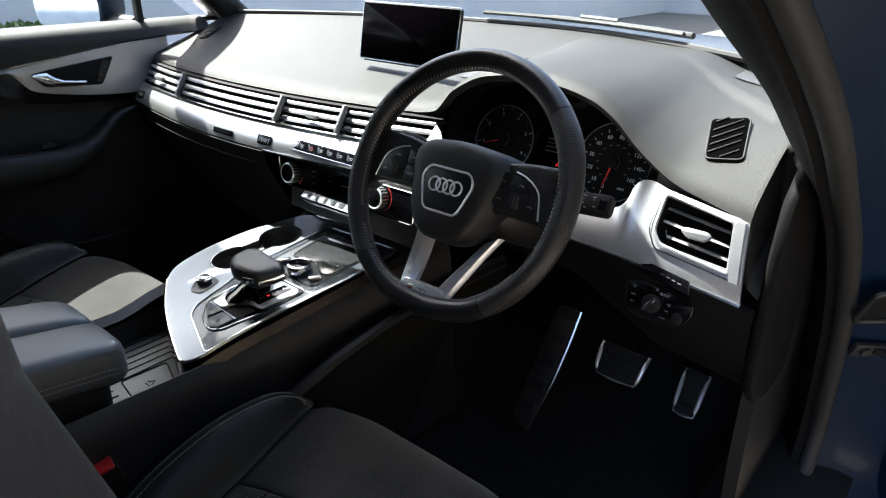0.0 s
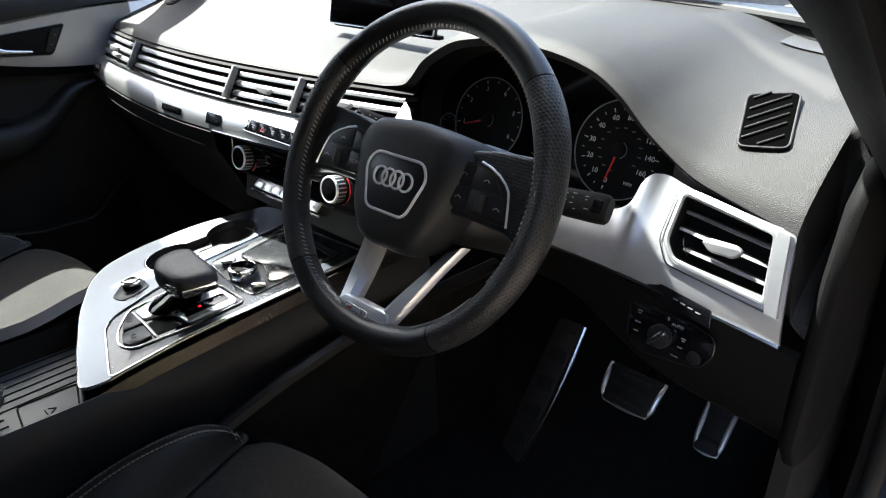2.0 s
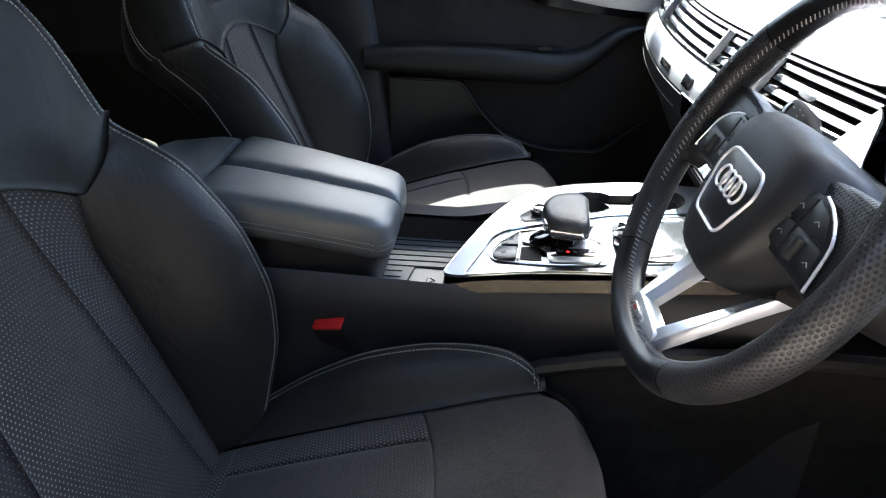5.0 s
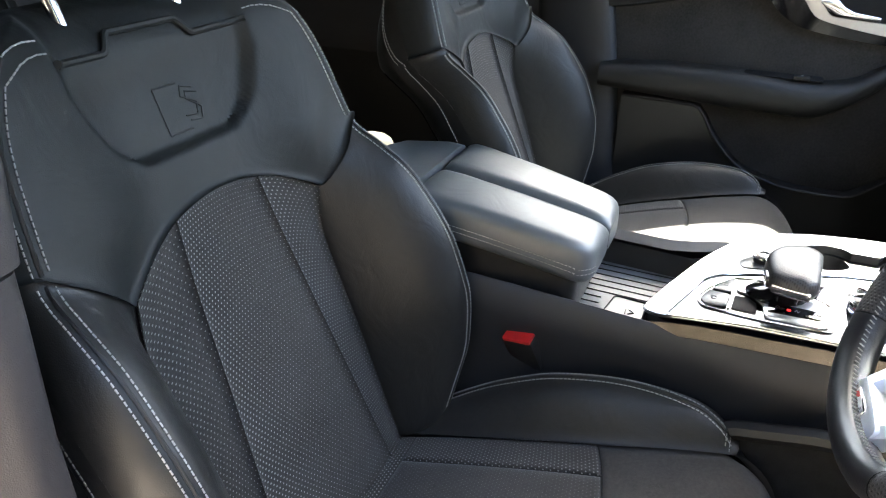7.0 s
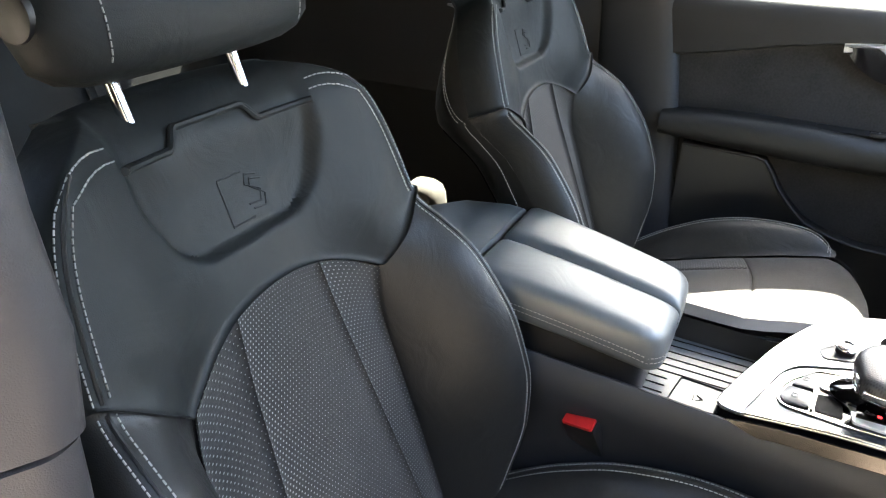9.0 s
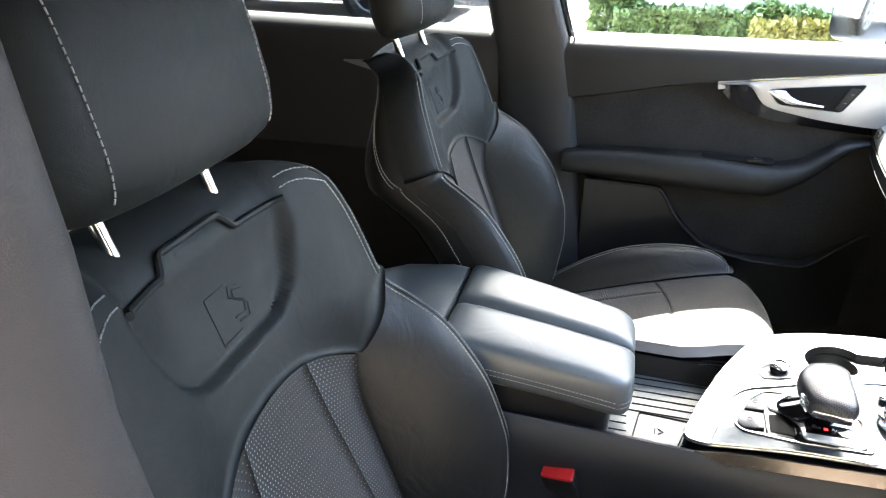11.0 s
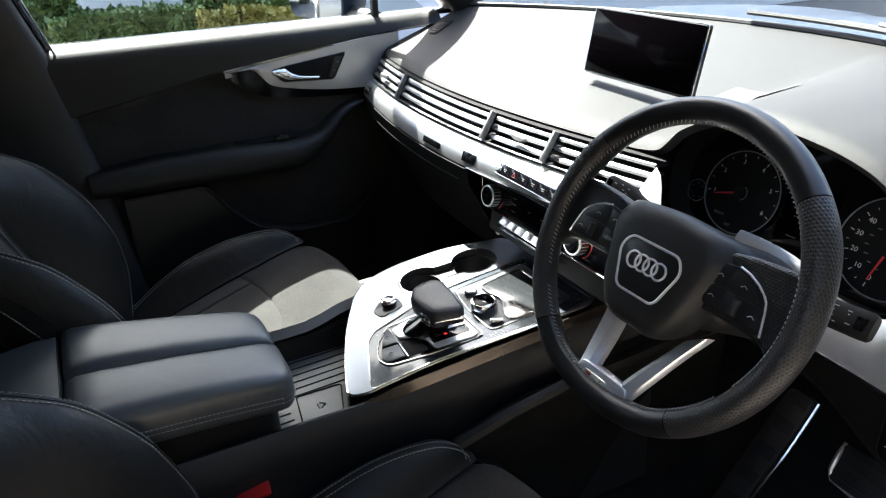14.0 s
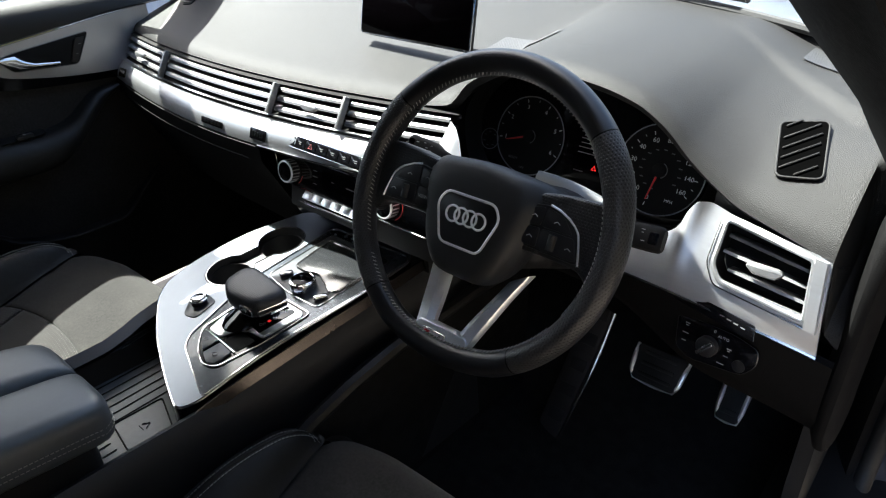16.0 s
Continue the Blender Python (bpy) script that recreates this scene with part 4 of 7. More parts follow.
part("knob_grip", box(0.0065, 0.026, 0.007, (0, 0, 0), 0.0020, m=lm @ Matrix.Translation((-0.008, -0.001, 0.017)) @ pose(0, 0, 0, 0, 0, -38)), M_CHROME, kn, "bright grip on the light knob")
part("dimmer_wheel", disc(0.008, 0.002, (0.034, -0.010, 0.0055), 28, 0.0006, m=lm), M_KEY, ls)
marks = join(letters("AUTO", 0.0052, lm @ Matrix.Translation((0.008, 0.017, 0.0063))), letters("0", 0.0062, lm @ Matrix.Translation((-0.004, 0.021, 0.0063))),
             *[box(w, 0.0011, 0.0004, (x, y, 0.0063), m=lm) for x, y, w in ((-0.040, 0.017, 0.006), (-0.040, 0.014, 0.004), (-0.040, 0.003, 0.008), (-0.040, -0.008, 0.006), (0.018, 0.006, 0.006), (0.018, 0.0035, 0.003), (0.016, -0.005, 0.006), (0.012, -0.017, 0.009))])
tagged(part("print", marks, M_GREYPRINT, ls), kind="stuff")

# ---- demister vent in the pad's shoulder ----
dn = normal_of(pad_fn, 0.928, 0.22)
dn = dn if dn.z > 0 else -dn
dy = Vector((-0.21, 0.88, 0.40))
dm = turned(dy.cross(dn), dn, Vector(pad_fn(0.931, 0.288)) + dn * 0.0026) @ Matrix.Scale(1.03, 4)
dout = rounded([(-0.020, -0.044), (0.024, -0.044), (0.022, 0.044), (-0.026, 0.040)], 0.009, 5)
dv = part("demister_vent", tube([(x, y, 0.0004) for x, y in dout], 0.0013, 8, True, m=dm), M_DASH, dash, "black demister vent with slanted slats")
# flush plate, coloured near-black for the shade deep behind the slats
part("vent_back", plate([(x * 0.98, y * 0.98) for x, y in dout], 0.0010, m=dm), M_SLOT_SHADE, dv)
for i, (y, w, x) in enumerate(((-0.034, 0.62, 0.007), (-0.020, 1.06, -0.001), (-0.005, 1.06, -0.001), (0.010, 1.06, -0.001), (0.025, 1.0, -0.003), (0.037, 0.45, -0.012))):
    part("slat", box(0.041 * w, 0.0020, 0.003, (0, 0, 0), 0.0006, m=dm @ Matrix.Translation((x, y, 0.0020)) @ pose(0, 0, 0, 30, 0, 36)), M_DASH, dv)

# speaker grilles: at the pillar and behind the screen
for u0, u1, v0, v1 in ((0.887, 0.972, 0.80, 0.965), (0.582, 0.655, 0.30, 0.46)):
    def g_fn(s, t, u0=u0, u1=u1, v0=v0, v1=v1):
        return Vector(pad_fn(u0 + (u1 - u0) * s, v0 + (v1 - v0) * t)) + Vector((0, 0, 0.0022))
    bm = grid(g_fn, steps(0, 1, 24), steps(0, 1, 24))
    gr = part("speaker_grille", bm, M_GRILLE, dash, "finely punched speaker grille")
# side demist slot on the passenger's end
m = turned((-0.40, 1, 0.05), normal_of(pad_fn, 0.045, 0.55) if normal_of(pad_fn, 0.045, 0.55).z > 0 else -normal_of(pad_fn, 0.045, 0.55), Vector(pad_fn(0.055, 0.52)) + Vector((0, 0, 0.001)))
sd = part("demister_slot", plate(rrect(0.075, 0.022, 0.006), 0.002, 0.0005, m=m), M_MATTE, dash)
for i in range(6):
    part("slat", box(0.003, 0.020, 0.003, (-0.03 + 0.012 * i, 0, 0.002), 0.0008, m=m), M_PLASTIC, sd)

# ---- instrument cluster ----
clus = thing("instrument_cluster", "dark instrument cluster with two round dials and red needles", "dials", (0.37, 0.03, 1.0))
face_m = turned((1, 0, 0), (0, -0.955, 0.296), (0.381, 0.003, 1.050))
c_out = rounded([(-0.188, 0.020), (-0.165, -0.050), (-0.115, -0.068), (0.115, -0.068), (0.160, -0.052), (0.182, 0.012), (0.145, 0.062), (0.085, 0.096), (-0.08, 0.098), (-0.155, 0.072)], 0.035, 5)
part("cluster_face", plate([(x * 1.01, y * 1.01) for x, y in c_out], 0.004, m=face_m @ Matrix.Translation((0, 0, -0.006))), M_GLOSS, clus)
part("cluster_hood", loft([[(x * s, y * s, z) for x, y in c_out] for z, s in ((-0.004, 1.0), (0.012, 1.0), (0.030, 0.995), (0.044, 0.985))], cap=False, m=face_m), M_PLASTIC, clus, "black hood round the dials")


def dial(cx, r, numbers, a0, a1, needle, unit, minor, fig):
    """A round dial; angles in degrees, clockwise from straight down."""
    def at(a, rr, z):
        t = radians(-90 - a)
        return Vector((cx + rr * math.cos(t), rr * math.sin(t), z))
    d = part("dial", disc(r, 0.0015, (cx, 0, -0.0015), 48, m=face_m), M_MATTE, clus, "round dial with white figures")
    part("dial_ring", ring(r, 0.0008, (cx, 0, 0.002), 56, 8, m=face_m), M_DIALRING, d, "thin pale dial ring")
    txt = bmesh.new()
    n = len(numbers)
    for i, s in enumerate(numbers):
        a = a0 + (a1 - a0) * i / (n - 1)
        p = at(a, r * fig, 0.0006)
        txt = join(txt, letters(s, r * 0.15, face_m @ Matrix.Translation(p)))
        q = at(a, r * (fig + 0.155), 0.0006)
        txt = join(txt, box(0.0010, r * 0.08, 0.0004, m=face_m @ Matrix.Translation(q) @ pose(0, 0, 0, 0, 0, -a)))
        for k in range(1, minor):
            if i < n - 1:
                b = a + (a1 - a0) / (n - 1) * k / minor
                txt = join(txt, box(0.0006, r * 0.045, 0.0004, m=face_m @ Matrix.Translation(at(b, r * (fig + 0.165), 0.0006)) @ pose(0, 0, 0, 0, 0, -b)))
    tagged(part("figures", txt, M_WHITE, d), kind="stuff")
    if unit:
        part("unit", letters(unit, r * 0.095, face_m @ Matrix.Translation((cx + r * 0.35, -r * 0.62, 0.0006))), M_WHITE, d)
    t = at(needle, r * 0.70, 0.004)
    part("needle", tube([at(needle + 180, r * 0.0, 0.004), t], [0.0016, 0.0008], 6, m=face_m), M_NEEDLE, d, "red needle")
    part("needle_hub", disc(r * 0.15, 0.006, (cx, 0, 0.001), 28, 0.001, m=face_m), M_MATTE, d)
    part("hub_glint", tube([(cx + r * 0.17 * math.cos(a), r * 0.17 * math.sin(a), 0.0025) for a in steps(-1.2, 1.2, 10)], 0.0006, 5, m=face_m), M_SILVER, d)


dial(-0.094, 0.0545, ["1", "2", "3", "4", "5", "6"], 78, 292, 72, "", 2, 0.74)
dial(0.100, 0.0570, ["0", "10", "20", "30", "40", "60", "80", "100", "120", "140", "160"], 12, 302, 12, "MPH", 2, 0.66)
for k in range(13):
    a = radians(-90 - 12 - 290 * k / 12)
    part("small_figure", box(0.0044, 0.0013, 0.0003, (0.100 + 0.0255 * math.cos(a), 0.0255 * math.sin(a), 0.0006), m=face_m), M_DIMPRINT, clus)
sub = part("small_dial", ring(0.015, 0.0006, (-0.160, -0.018, 0.001), 32, 6, m=face_m), M_SILVER, clus)
for a in steps(0.8, 5.4, 5):
    part("figure", box(0.0036, 0.0014, 0.0003, (-0.160 + 0.010 * math.cos(a), -0.018 + 0.010 * math.sin(a), 0.0005), m=face_m), M_DIMPRINT, sub)
part("info_display", plate(rrect(0.066, 0.080, 0.004, at=(0, 0.002)), 0.0012, m=face_m @ Matrix.Translation((0, 0, -0.0018))), M_SCREEN, clus)
part("warning_lamp", tube([(-0.003, -0.0026, 0), (0.003, -0.0026, 0), (0, 0.003, 0)], 0.0010, 6, True, m=face_m @ Matrix.Translation((0.012, -0.020, 0.0004))), glow("red_lamp", (0.9, 0.03, 0.03), 0.10), clus, "lit red warning triangle")
for bm_f in (letters("READY", 0.0050, face_m @ Matrix.Translation((-0.115, -0.035, 0.0006))), letters("OFF", 0.0050, face_m @ Matrix.Translation((-0.098, -0.046, 0.0006))),
                     *[box(w, 0.0012, 0.0003, (x, y, 0.0004), m=face_m) for x, y, w in ((0.0, 0.016, 0.030), (-0.002, 0.010, 0.024), (0.001, 0.004, 0.034), (-0.003, -0.003, 0.026), (-0.010, -0.028, 0.014))]):
    part("print", bm_f, M_DIMPRINT, clus)

# ---- pop-up screen ----
scr = thing("display_screen", "flat black pop-up screen with thin chrome edge on the dash", "screen", (0.02, 0.07, 1.128))
sm = turned((1, 0, 0), (0, -0.985, 0.17), (0.020, 0.060, 1.187))
so = rrect(0.236, 0.104, 0.004)
part("housing", plate(so, 0.010, 0.002, m=sm @ Matrix.Translation((0, 0, -0.011))), M_PLASTIC, scr)
part("glass", plate(rrect(0.232, 0.100, 0.003), 0.0012, 0.0004, m=sm @ Matrix.Translation((0, 0, -0.0011))), M_SCREEN, scr)
part("edge", tube([(x, y, -0.003) for x, y in so], 0.0016, 6, True, m=sm), M_CHROME, scr, "thin chrome edge")
part("slot", box(0.240, 0.012, 0.006, (0.020, 0.070, 1.132), 0.002), M_MATTE, scr)


# ---- steering wheel ----
wheel = thing("steering_wheel", "black leather steering wheel with perforated grips and silver lower spokes", "steering wheel", (0.374, -0.235, 1.053))
WT = radians(26)
WM = turned((1, 0, 0), (0, -math.cos(WT), math.sin(WT)), (0.374, -0.235, 1.053))
WR = 0.1655


def rim_c(a):
    """The rim's middle line at an angle in degrees, flattened a little at the bottom."""
    t = radians(a)
    x, y = WR * math.cos(t), WR * math.sin(t)
    if y < -0.148:
        y = -0.148 + (y + 0.148) * 0.80
    return Vector((x, y, 0))


def rim_piece(a0, a1, n, fat=1.0):
    def f(u, v):
        a = a0 + (a1 - a0) * v
        c = rim_c(a)
        out = Vector((math.cos(radians(a)), math.sin(radians(a)), 0))
        # thumb rests swell at ten and two
        swell = 1 + 0.10 * math.exp(-((a % 360 - 28) / 12) ** 2) + 0.10 * math.exp(-((a % 360 - 152) / 12) ** 2)
        r = 0.0152 * fat * swell
        t = 2 * math.pi * u
        return WM @ (c + out * r * 0.95 * math.cos(t) + Vector((0, 0, r * 1.08 * math.sin(t))))
    return grid(f, steps(0, 1 - 1 / 20, 19), steps(0, 1, n), close=True)


for a0, a1, mt, lb in ((43, 142, M_WHEEL, "smooth leather rim"), (142, 229.5, M_WHEEL_PERF, "perforated leather grip"), (229.5, 306, M_WHEEL, "smooth leather rim"), (306, 403, M_WHEEL_PERF, "perforated leather grip")):
    part("rim", rim_piece(a0 + 0.25, a1 - 0.25, 40), mt, wheel, lb)
part("rim_core", rim_piece(0, 360, 90, 0.965), M_MATTE, wheel)
# cross stitching on the inside of the rim
zig = bmesh.new()
for k in range(190):
    a = 41 + 360 * k / 190
    if 205 < a % 360 < 214 or 326 < a % 360 < 334:
        continue
    out = Vector((math.cos(radians(a)), math.sin(radians(a)), 0))
    tan = Vector((-out.y, out.x, 0))
    c = rim_c(a) - out * 0.0131
    p0, p1 = c + Vector((0, 0, 0.0088)) - tan * 0.0012, c - out * 0.0018 + Vector((0, 0, 0.0052)) + tan * 0.0012
    zig = join(zig, tube([WM @ p0, WM @ p1], 0.00055, 5))
stuff("stitching", zig, M_STITCH, wheel, "grey cross stitching")

# airbag cover: a tall soft body that widens into the side spokes
hub_o = rounded([(-0.068, 0.0), (-0.060, -0.042), (-0.036, -0.076), (0.036, -0.076), (0.060, -0.042), (0.068, 0.0), (0.074, 0.030), (0.056, 0.051), (0.0, 0.059), (-0.056, 0.051), (-0.074, 0.030)], 0.030, 6)


def hub_ring(z, s, wide):
    return [(x * s + math.copysign(wide * smooth(-0.035, 0.012, y), x) * smooth(0.0, 0.05, abs(x)), y * s, z) for x, y in hub_o]
part("airbag_cover", loft([hub_ring(*k) for k in ((-0.046, 0.94, 0.030), (-0.030, 0.99, 0.026), (-0.016, 1.01, 0.018), (-0.004, 1.0, 0.008), (0.004, 0.965, 0.002), (0.0095, 0.90, 0.0), (0.0130, 0.80, 0.0), (0.0146, 0.66, 0.0), (0.0150, 0.40, 0.0))], m=WM), M_AIRBAG, wheel, "soft black airbag cover")
bo = rounded([(-0.027, -0.036), (0.027, -0.036), (0.042, 0.006), (0.033, 0.021), (-0.033, 0.021), (-0.042, 0.006)], 0.009, 5)
bm_w = WM @ Matrix.Translation((0, -0.004, 0.0136))
bdg = part("badge", plate(bo, 0.0022, 0.0006, m=bm_w), M_WHEEL, wheel)
part("badge_rim", tube([(x, y, 0.0022) for x, y in bo], 0.0015, 8, True, m=bm_w), M_EMBLEM, bdg, "chrome badge surround")
for i in range(4):
    part("badge_ring", ring(0.0088, 0.0013, ((i - 1.5) * 0.0118, -0.002, 0.0034), 32, 8, m=bm_w), M_EMBLEM, bdg, "chrome ring")

# lower spokes: a V of flat satin silver bars with bevelled inner edges
OUTER = [(0.0, (0.038, -0.146, 0.003)), (0.35, (0.0465, -0.116, -0.010)), (0.7, (0.0560, -0.083, -0.024)), (1.0, (0.068, -0.050, -0.037))]
INSIDE = [(0.0, (0.019, -0.137, 0.002)), (0.35, (0.0245, -0.116, -0.010)), (0.7, (0.0325, -0.092, -0.024)), (1.0, (0.041, -0.067, -0.037))]
for s in (-1, 1):
    rings = []
    for t in steps(0, 1, 14):
        o = Vector([curve([(k, q[i]) for k, q in OUTER], t) for i in range(3)])
        n = Vector([curve([(k, q[i]) for k, q in INSIDE], t) for i in range(3)])
        w = n - o
        prof = [o + Vector((0, 0, -0.014)), o + w * 0.0 + Vector((0, 0, -0.0025)), o + w * 0.07, o + w * 0.66, o + w * 0.70 + Vector((0, 0, -0.0010)), n + Vector((0, 0, -0.0075)), n + Vector((0, 0, -0.016))]
        rings.append([WM @ Vector((p.x * s, p.y, p.z)) for p in prof])
    part("spoke", loft(rings), M_SPOKE, wheel, "satin silver lower spoke")
base = rounded([(-0.022, -0.1585), (0.022, -0.1585), (0.0385, -0.1455), (0.034, -0.136), (0.019, -0.1350), (-0.019, -0.1350), (-0.034, -0.136), (-0.0385, -0.1455)], 0.004, 4)
part("spoke_base", plate(base, 0.016, 0.003, m=WM @ Matrix.Translation((0, 0, -0.0125))), M_SPOKE, wheel)
lm2 = WM @ Matrix.Translation((-0.0075, -0.1485, 0.0036))
lb2 = part("badge_plate", plate(rrect(0.032, 0.0115, 0.0015), 0.0010, 0.0003, m=lm2), M_EMBLEM, wheel, "small silver plate with a red mark")
part("plate_rim", tube([(x, y, 0.001) for x, y in rrect(0.032, 0.0115, 0.0015)], 0.0006, 5, True, m=lm2), M_CHROME, lb2)
part("badge_mark", plate([(-0.0155, -0.0040), (-0.0085, -0.0040), (-0.0055, 0.0040), (-0.0125, 0.0040)], 0.0006, m=lm2 @ Matrix.Translation((0, 0, 0.001))), M_RED, lb2)
for x in (-0.003, 0.0005, 0.004, 0.0075, 0.0110):
    part("badge_bar", box(0.0016, 0.0036, 0.0003, (x, -0.0006, 0.0012), m=lm2), M_KEY, lb2)

# side spokes with their keys
for s in (-1, 1):
    arm = rounded([(s * 0.052, 0.040), (s * 0.096, 0.049), (s * 0.152, 0.052), (s * 0.166, 0.0), (s * 0.152, -0.044), (s * 0.136, -0.022), (s * 0.085, -0.020), (s * 0.052, -0.022)][::s], 0.014, 5)
    part("side_spoke", flat_uv(plate(arm, 0.020, 0.006, 3)), M_WHEEL_PERF, wheel, "perforated leather side spoke", m=WM @ Matrix.Translation((0, 0, -0.022)))
    pod = rounded([(s * 0.060, 0.030), (s * 0.090, 0.0345), (s * 0.112, 0.027), (s * 0.126, 0.015), (s * 0.1345, -0.016), (s * 0.100, -0.015), (s * 0.066, -0.014), (s * 0.060, 0.004)][::s], 0.008, 5)
    pd = part("key_pod", plate(pod, 0.0055, 0.0012, m=WM @ Matrix.Translation((0, 0, -0.003))), M_KEY, wheel, "black key pod")
    arc = [(0.088, 0.0345), (0.100, 0.0318), (0.112, 0.0265), (0.1205, 0.0205), (0.1255, 0.0150), (0.1288, 0.006), (0.1320, -0.006), (0.1345, -0.016)]
    part("pod_rim", tube([(s * x, y, 0.0022) for x, y in arc], 0.0012, 6, m=WM), M_EMBLEM, pd, "chrome edge of the key pod")
    for out, sym in ((((0.064, 0.027), (0.084, 0.031), (0.083, 0.011), (0.063, 0.009)), (0.074, 0.020)), (((0.086, 0.0315), (0.107, 0.0265), (0.121, 0.011), (0.085, 0.011)), (0.101, 0.019)),
                     (((0.063, 0.007), (0.083, 0.009), (0.084, -0.012), (0.067, -0.012)), (0.074, -0.002)), (((0.086, 0.009), (0.123, 0.009), (0.131, -0.013), (0.087, -0.013)), (0.120, -0.003))):
        o = rounded([(s * x, y) for x, y in out][::s], 0.003, 3)
        key = part("key", plate(o, 0.0014, 0.0005, m=WM @ Matrix.Translation((0, 0, 0.0024))), M_KEY, pd)
        if s < 0 and sym == (0.074, -0.002):
            part("print", letters("VIEW", 0.0062, WM @ Matrix.Translation((s * sym[0], sym[1], 0.0039))), M_GREYPRINT, key)
            continue
        part("symbol", tube([(s * sym[0] - 0.0035, sym[1] - 0.001, 0.0039), (s * sym[0], sym[1] + 0.0012, 0.0039), (s * sym[0] + 0.0035, sym[1] - 0.001, 0.0039)], 0.0005, 4, m=WM), M_GREYPRINT, key)
    part("roller", tube([(s * 0.101, -0.010, 0.0040), (s * 0.101, 0.006, 0.0040)], 0.0046, 14, m=WM), M_RUBBER, pd, "ribbed roller")

# column behind the wheel
col = thing("steering_column", "black plastic steering column shroud", "steering column", (0.374, -0.1, 0.99))
part("shroud", loft([[Vector((0.374 + 0.068 * s * math.copysign(abs(math.cos(a)) ** 0.7, math.cos(a)), y, z + 0.055 * s * math.copysign(abs(math.sin(a)) ** 0.7, math.sin(a)))) for a in steps(0, 2 * math.pi * 27 / 28, 27)]
                    for y, z, s in ((-0.212, 1.030, 0.82), (-0.200, 1.026, 0.95), (-0.15, 1.005, 1.0), (-0.08, 0.975, 1.08), (0.06, 0.91, 1.1))]), M_PLASTIC, col)
for s, nm, lb in ((1, "wiper_stalk", "black wiper stalk with printed symbols beside the wheel"), (-1, "indicator_stalk", "black indicator stalk with printed symbols beside the wheel")):
    tip = Vector((0.374 + s * 0.180, -0.154 if s > 0 else -0.150, 1.047 if s > 0 else 1.067))
    root = Vector((0.374 + s * 0.060, -0.150, 1.032 if s > 0 else 1.056))
    st = thing(nm, lb, "stalk", root)
    ax = (tip - root).normalized()
    mm = turned(ax, (0, -0.80, 0.60), root)
    L = (tip - root).length
    part("lever", loft([[(L * k, w * math.copysign(abs(math.cos(a)) ** 0.6, math.cos(a)), h * math.copysign(abs(math.sin(a)) ** 0.6, math.sin(a))) for a in steps(0, 2 * math.pi * 19 / 20, 19)]
                        for k, w, h in ((0, 0.0065, 0.0055), (0.42, 0.0075, 0.0065), (0.54, 0.0100, 0.008), (0.62, 0.0138, 0.010), (0.90, 0.0145, 0.010), (0.975, 0.0140, 0.0092), (1.0, 0.0115, 0.0070))], m=mm), M_MATTE, st)
    for k, y, w in ((0.64, 0.006, 0.003), (0.64, 0.0, 0.0045), (0.64, -0.006, 0.0035), (0.71, 0.007, 0.0045), (0.70, 0.003, 0.002), (0.70, -0.002, 0.004), (0.74, -0.007, 0.003), (0.82, 0.006, 0.004), (0.82, 0.003, 0.002), (0.84, -0.005, 0.0045)):
        part("symbol", box(w, 0.0007, 0.0003, (L * k, y * 1.1, 0.0101), m=mm), M_GREYPRINT, st)
    part("end_key", plate(rrect(0.010, 0.013, 0.002), 0.0012, 0.0004, m=mm @ Matrix.Translation((L * 0.925, -0.001, 0.0092))), M_GLOSS, st, "gloss end key")

# ---- pedals ----
def pedal(name, label, at, w, h, lean, slats, spin=0):
    th = thing(name, label, "pedal", at)
    w, h = w * 0.82, h * 0.84
    m = Matrix.Translation(at) @ pose(0, 0, 0, lean, 0, spin)
    o = rounded([(-w * 0.44, -h / 2), (w * 0.44, -h / 2), (w / 2, h / 2), (-w / 2, h / 2)], min(w, h) * 0.2, 5)
    part("pad", plate(o, 0.008, 0.002, m=m), M_RUBBER, th)
    for q in (-1, 1):
        part("edge", tube([(q * w * (0.47 + 0.03 * t - 0.16 * max(0.0, -t - 0.55)), h * 0.5 * t, 0.008 - 0.006 * t * t) for t in steps(-1, 0.96, 12)], [0.0022 + 0.0022 * math.sin(math.pi * (0.12 + 0.76 * k / 12)) for k in range(13)], 8, m=m), M_SPOKE, th, "bright metal pedal edge")
    part("lower_edge", tube([(x, -h * 0.5 - 0.002 * math.cos(x / w * 6), 0.004) for x in steps(-w * 0.38, w * 0.38, 8)], 0.0022, 8, m=m), M_SPOKE, th, "bright metal pedal edge")
    for i in range(slats):
        y = -h * 0.30 + h * 0.62 * i / max(1, slats - 1)
        part("grip", box(w * 0.62, h * 0.10, 0.005, (0, y, 0.010), 0.0018, m=m), M_RUBBER, th)
    part("arm", tube([m @ Vector((0, h * 0.1, -0.004)), m @ Vector((0, h * 0.6, -0.05)), m @ Vector((0, h * 0.6 + 0.10, -0.10))], 0.009, 8), M_MATTE, th)
    return th


pedal("brake_pedal", "metal-rimmed black rubber brake pedal", (0.468, 0.170, 0.610), 0.115, 0.075, 52, 3)
pedal("accelerator_pedal", "metal-rimmed black rubber accelerator pedal", (0.585, 0.240, 0.560), 0.055, 0.105, 52, 2)
fr = thing("foot_rest", "black foot rest with a bright metal edge", "foot rest", (0.315, 0.13, 0.60))
fm = turned((1, 0, 0), (0, -0.86, 0.50), (0.335, 0.120, 0.615))
fo = rounded([(-0.022, -0.150), (0.022, -0.165), (0.044, 0.09), (-0.004, 0.09)], 0.012, 4)
part("pad", plate(fo, 0.012, 0.003, m=fm), M_PLASTIC_GREY, fr)
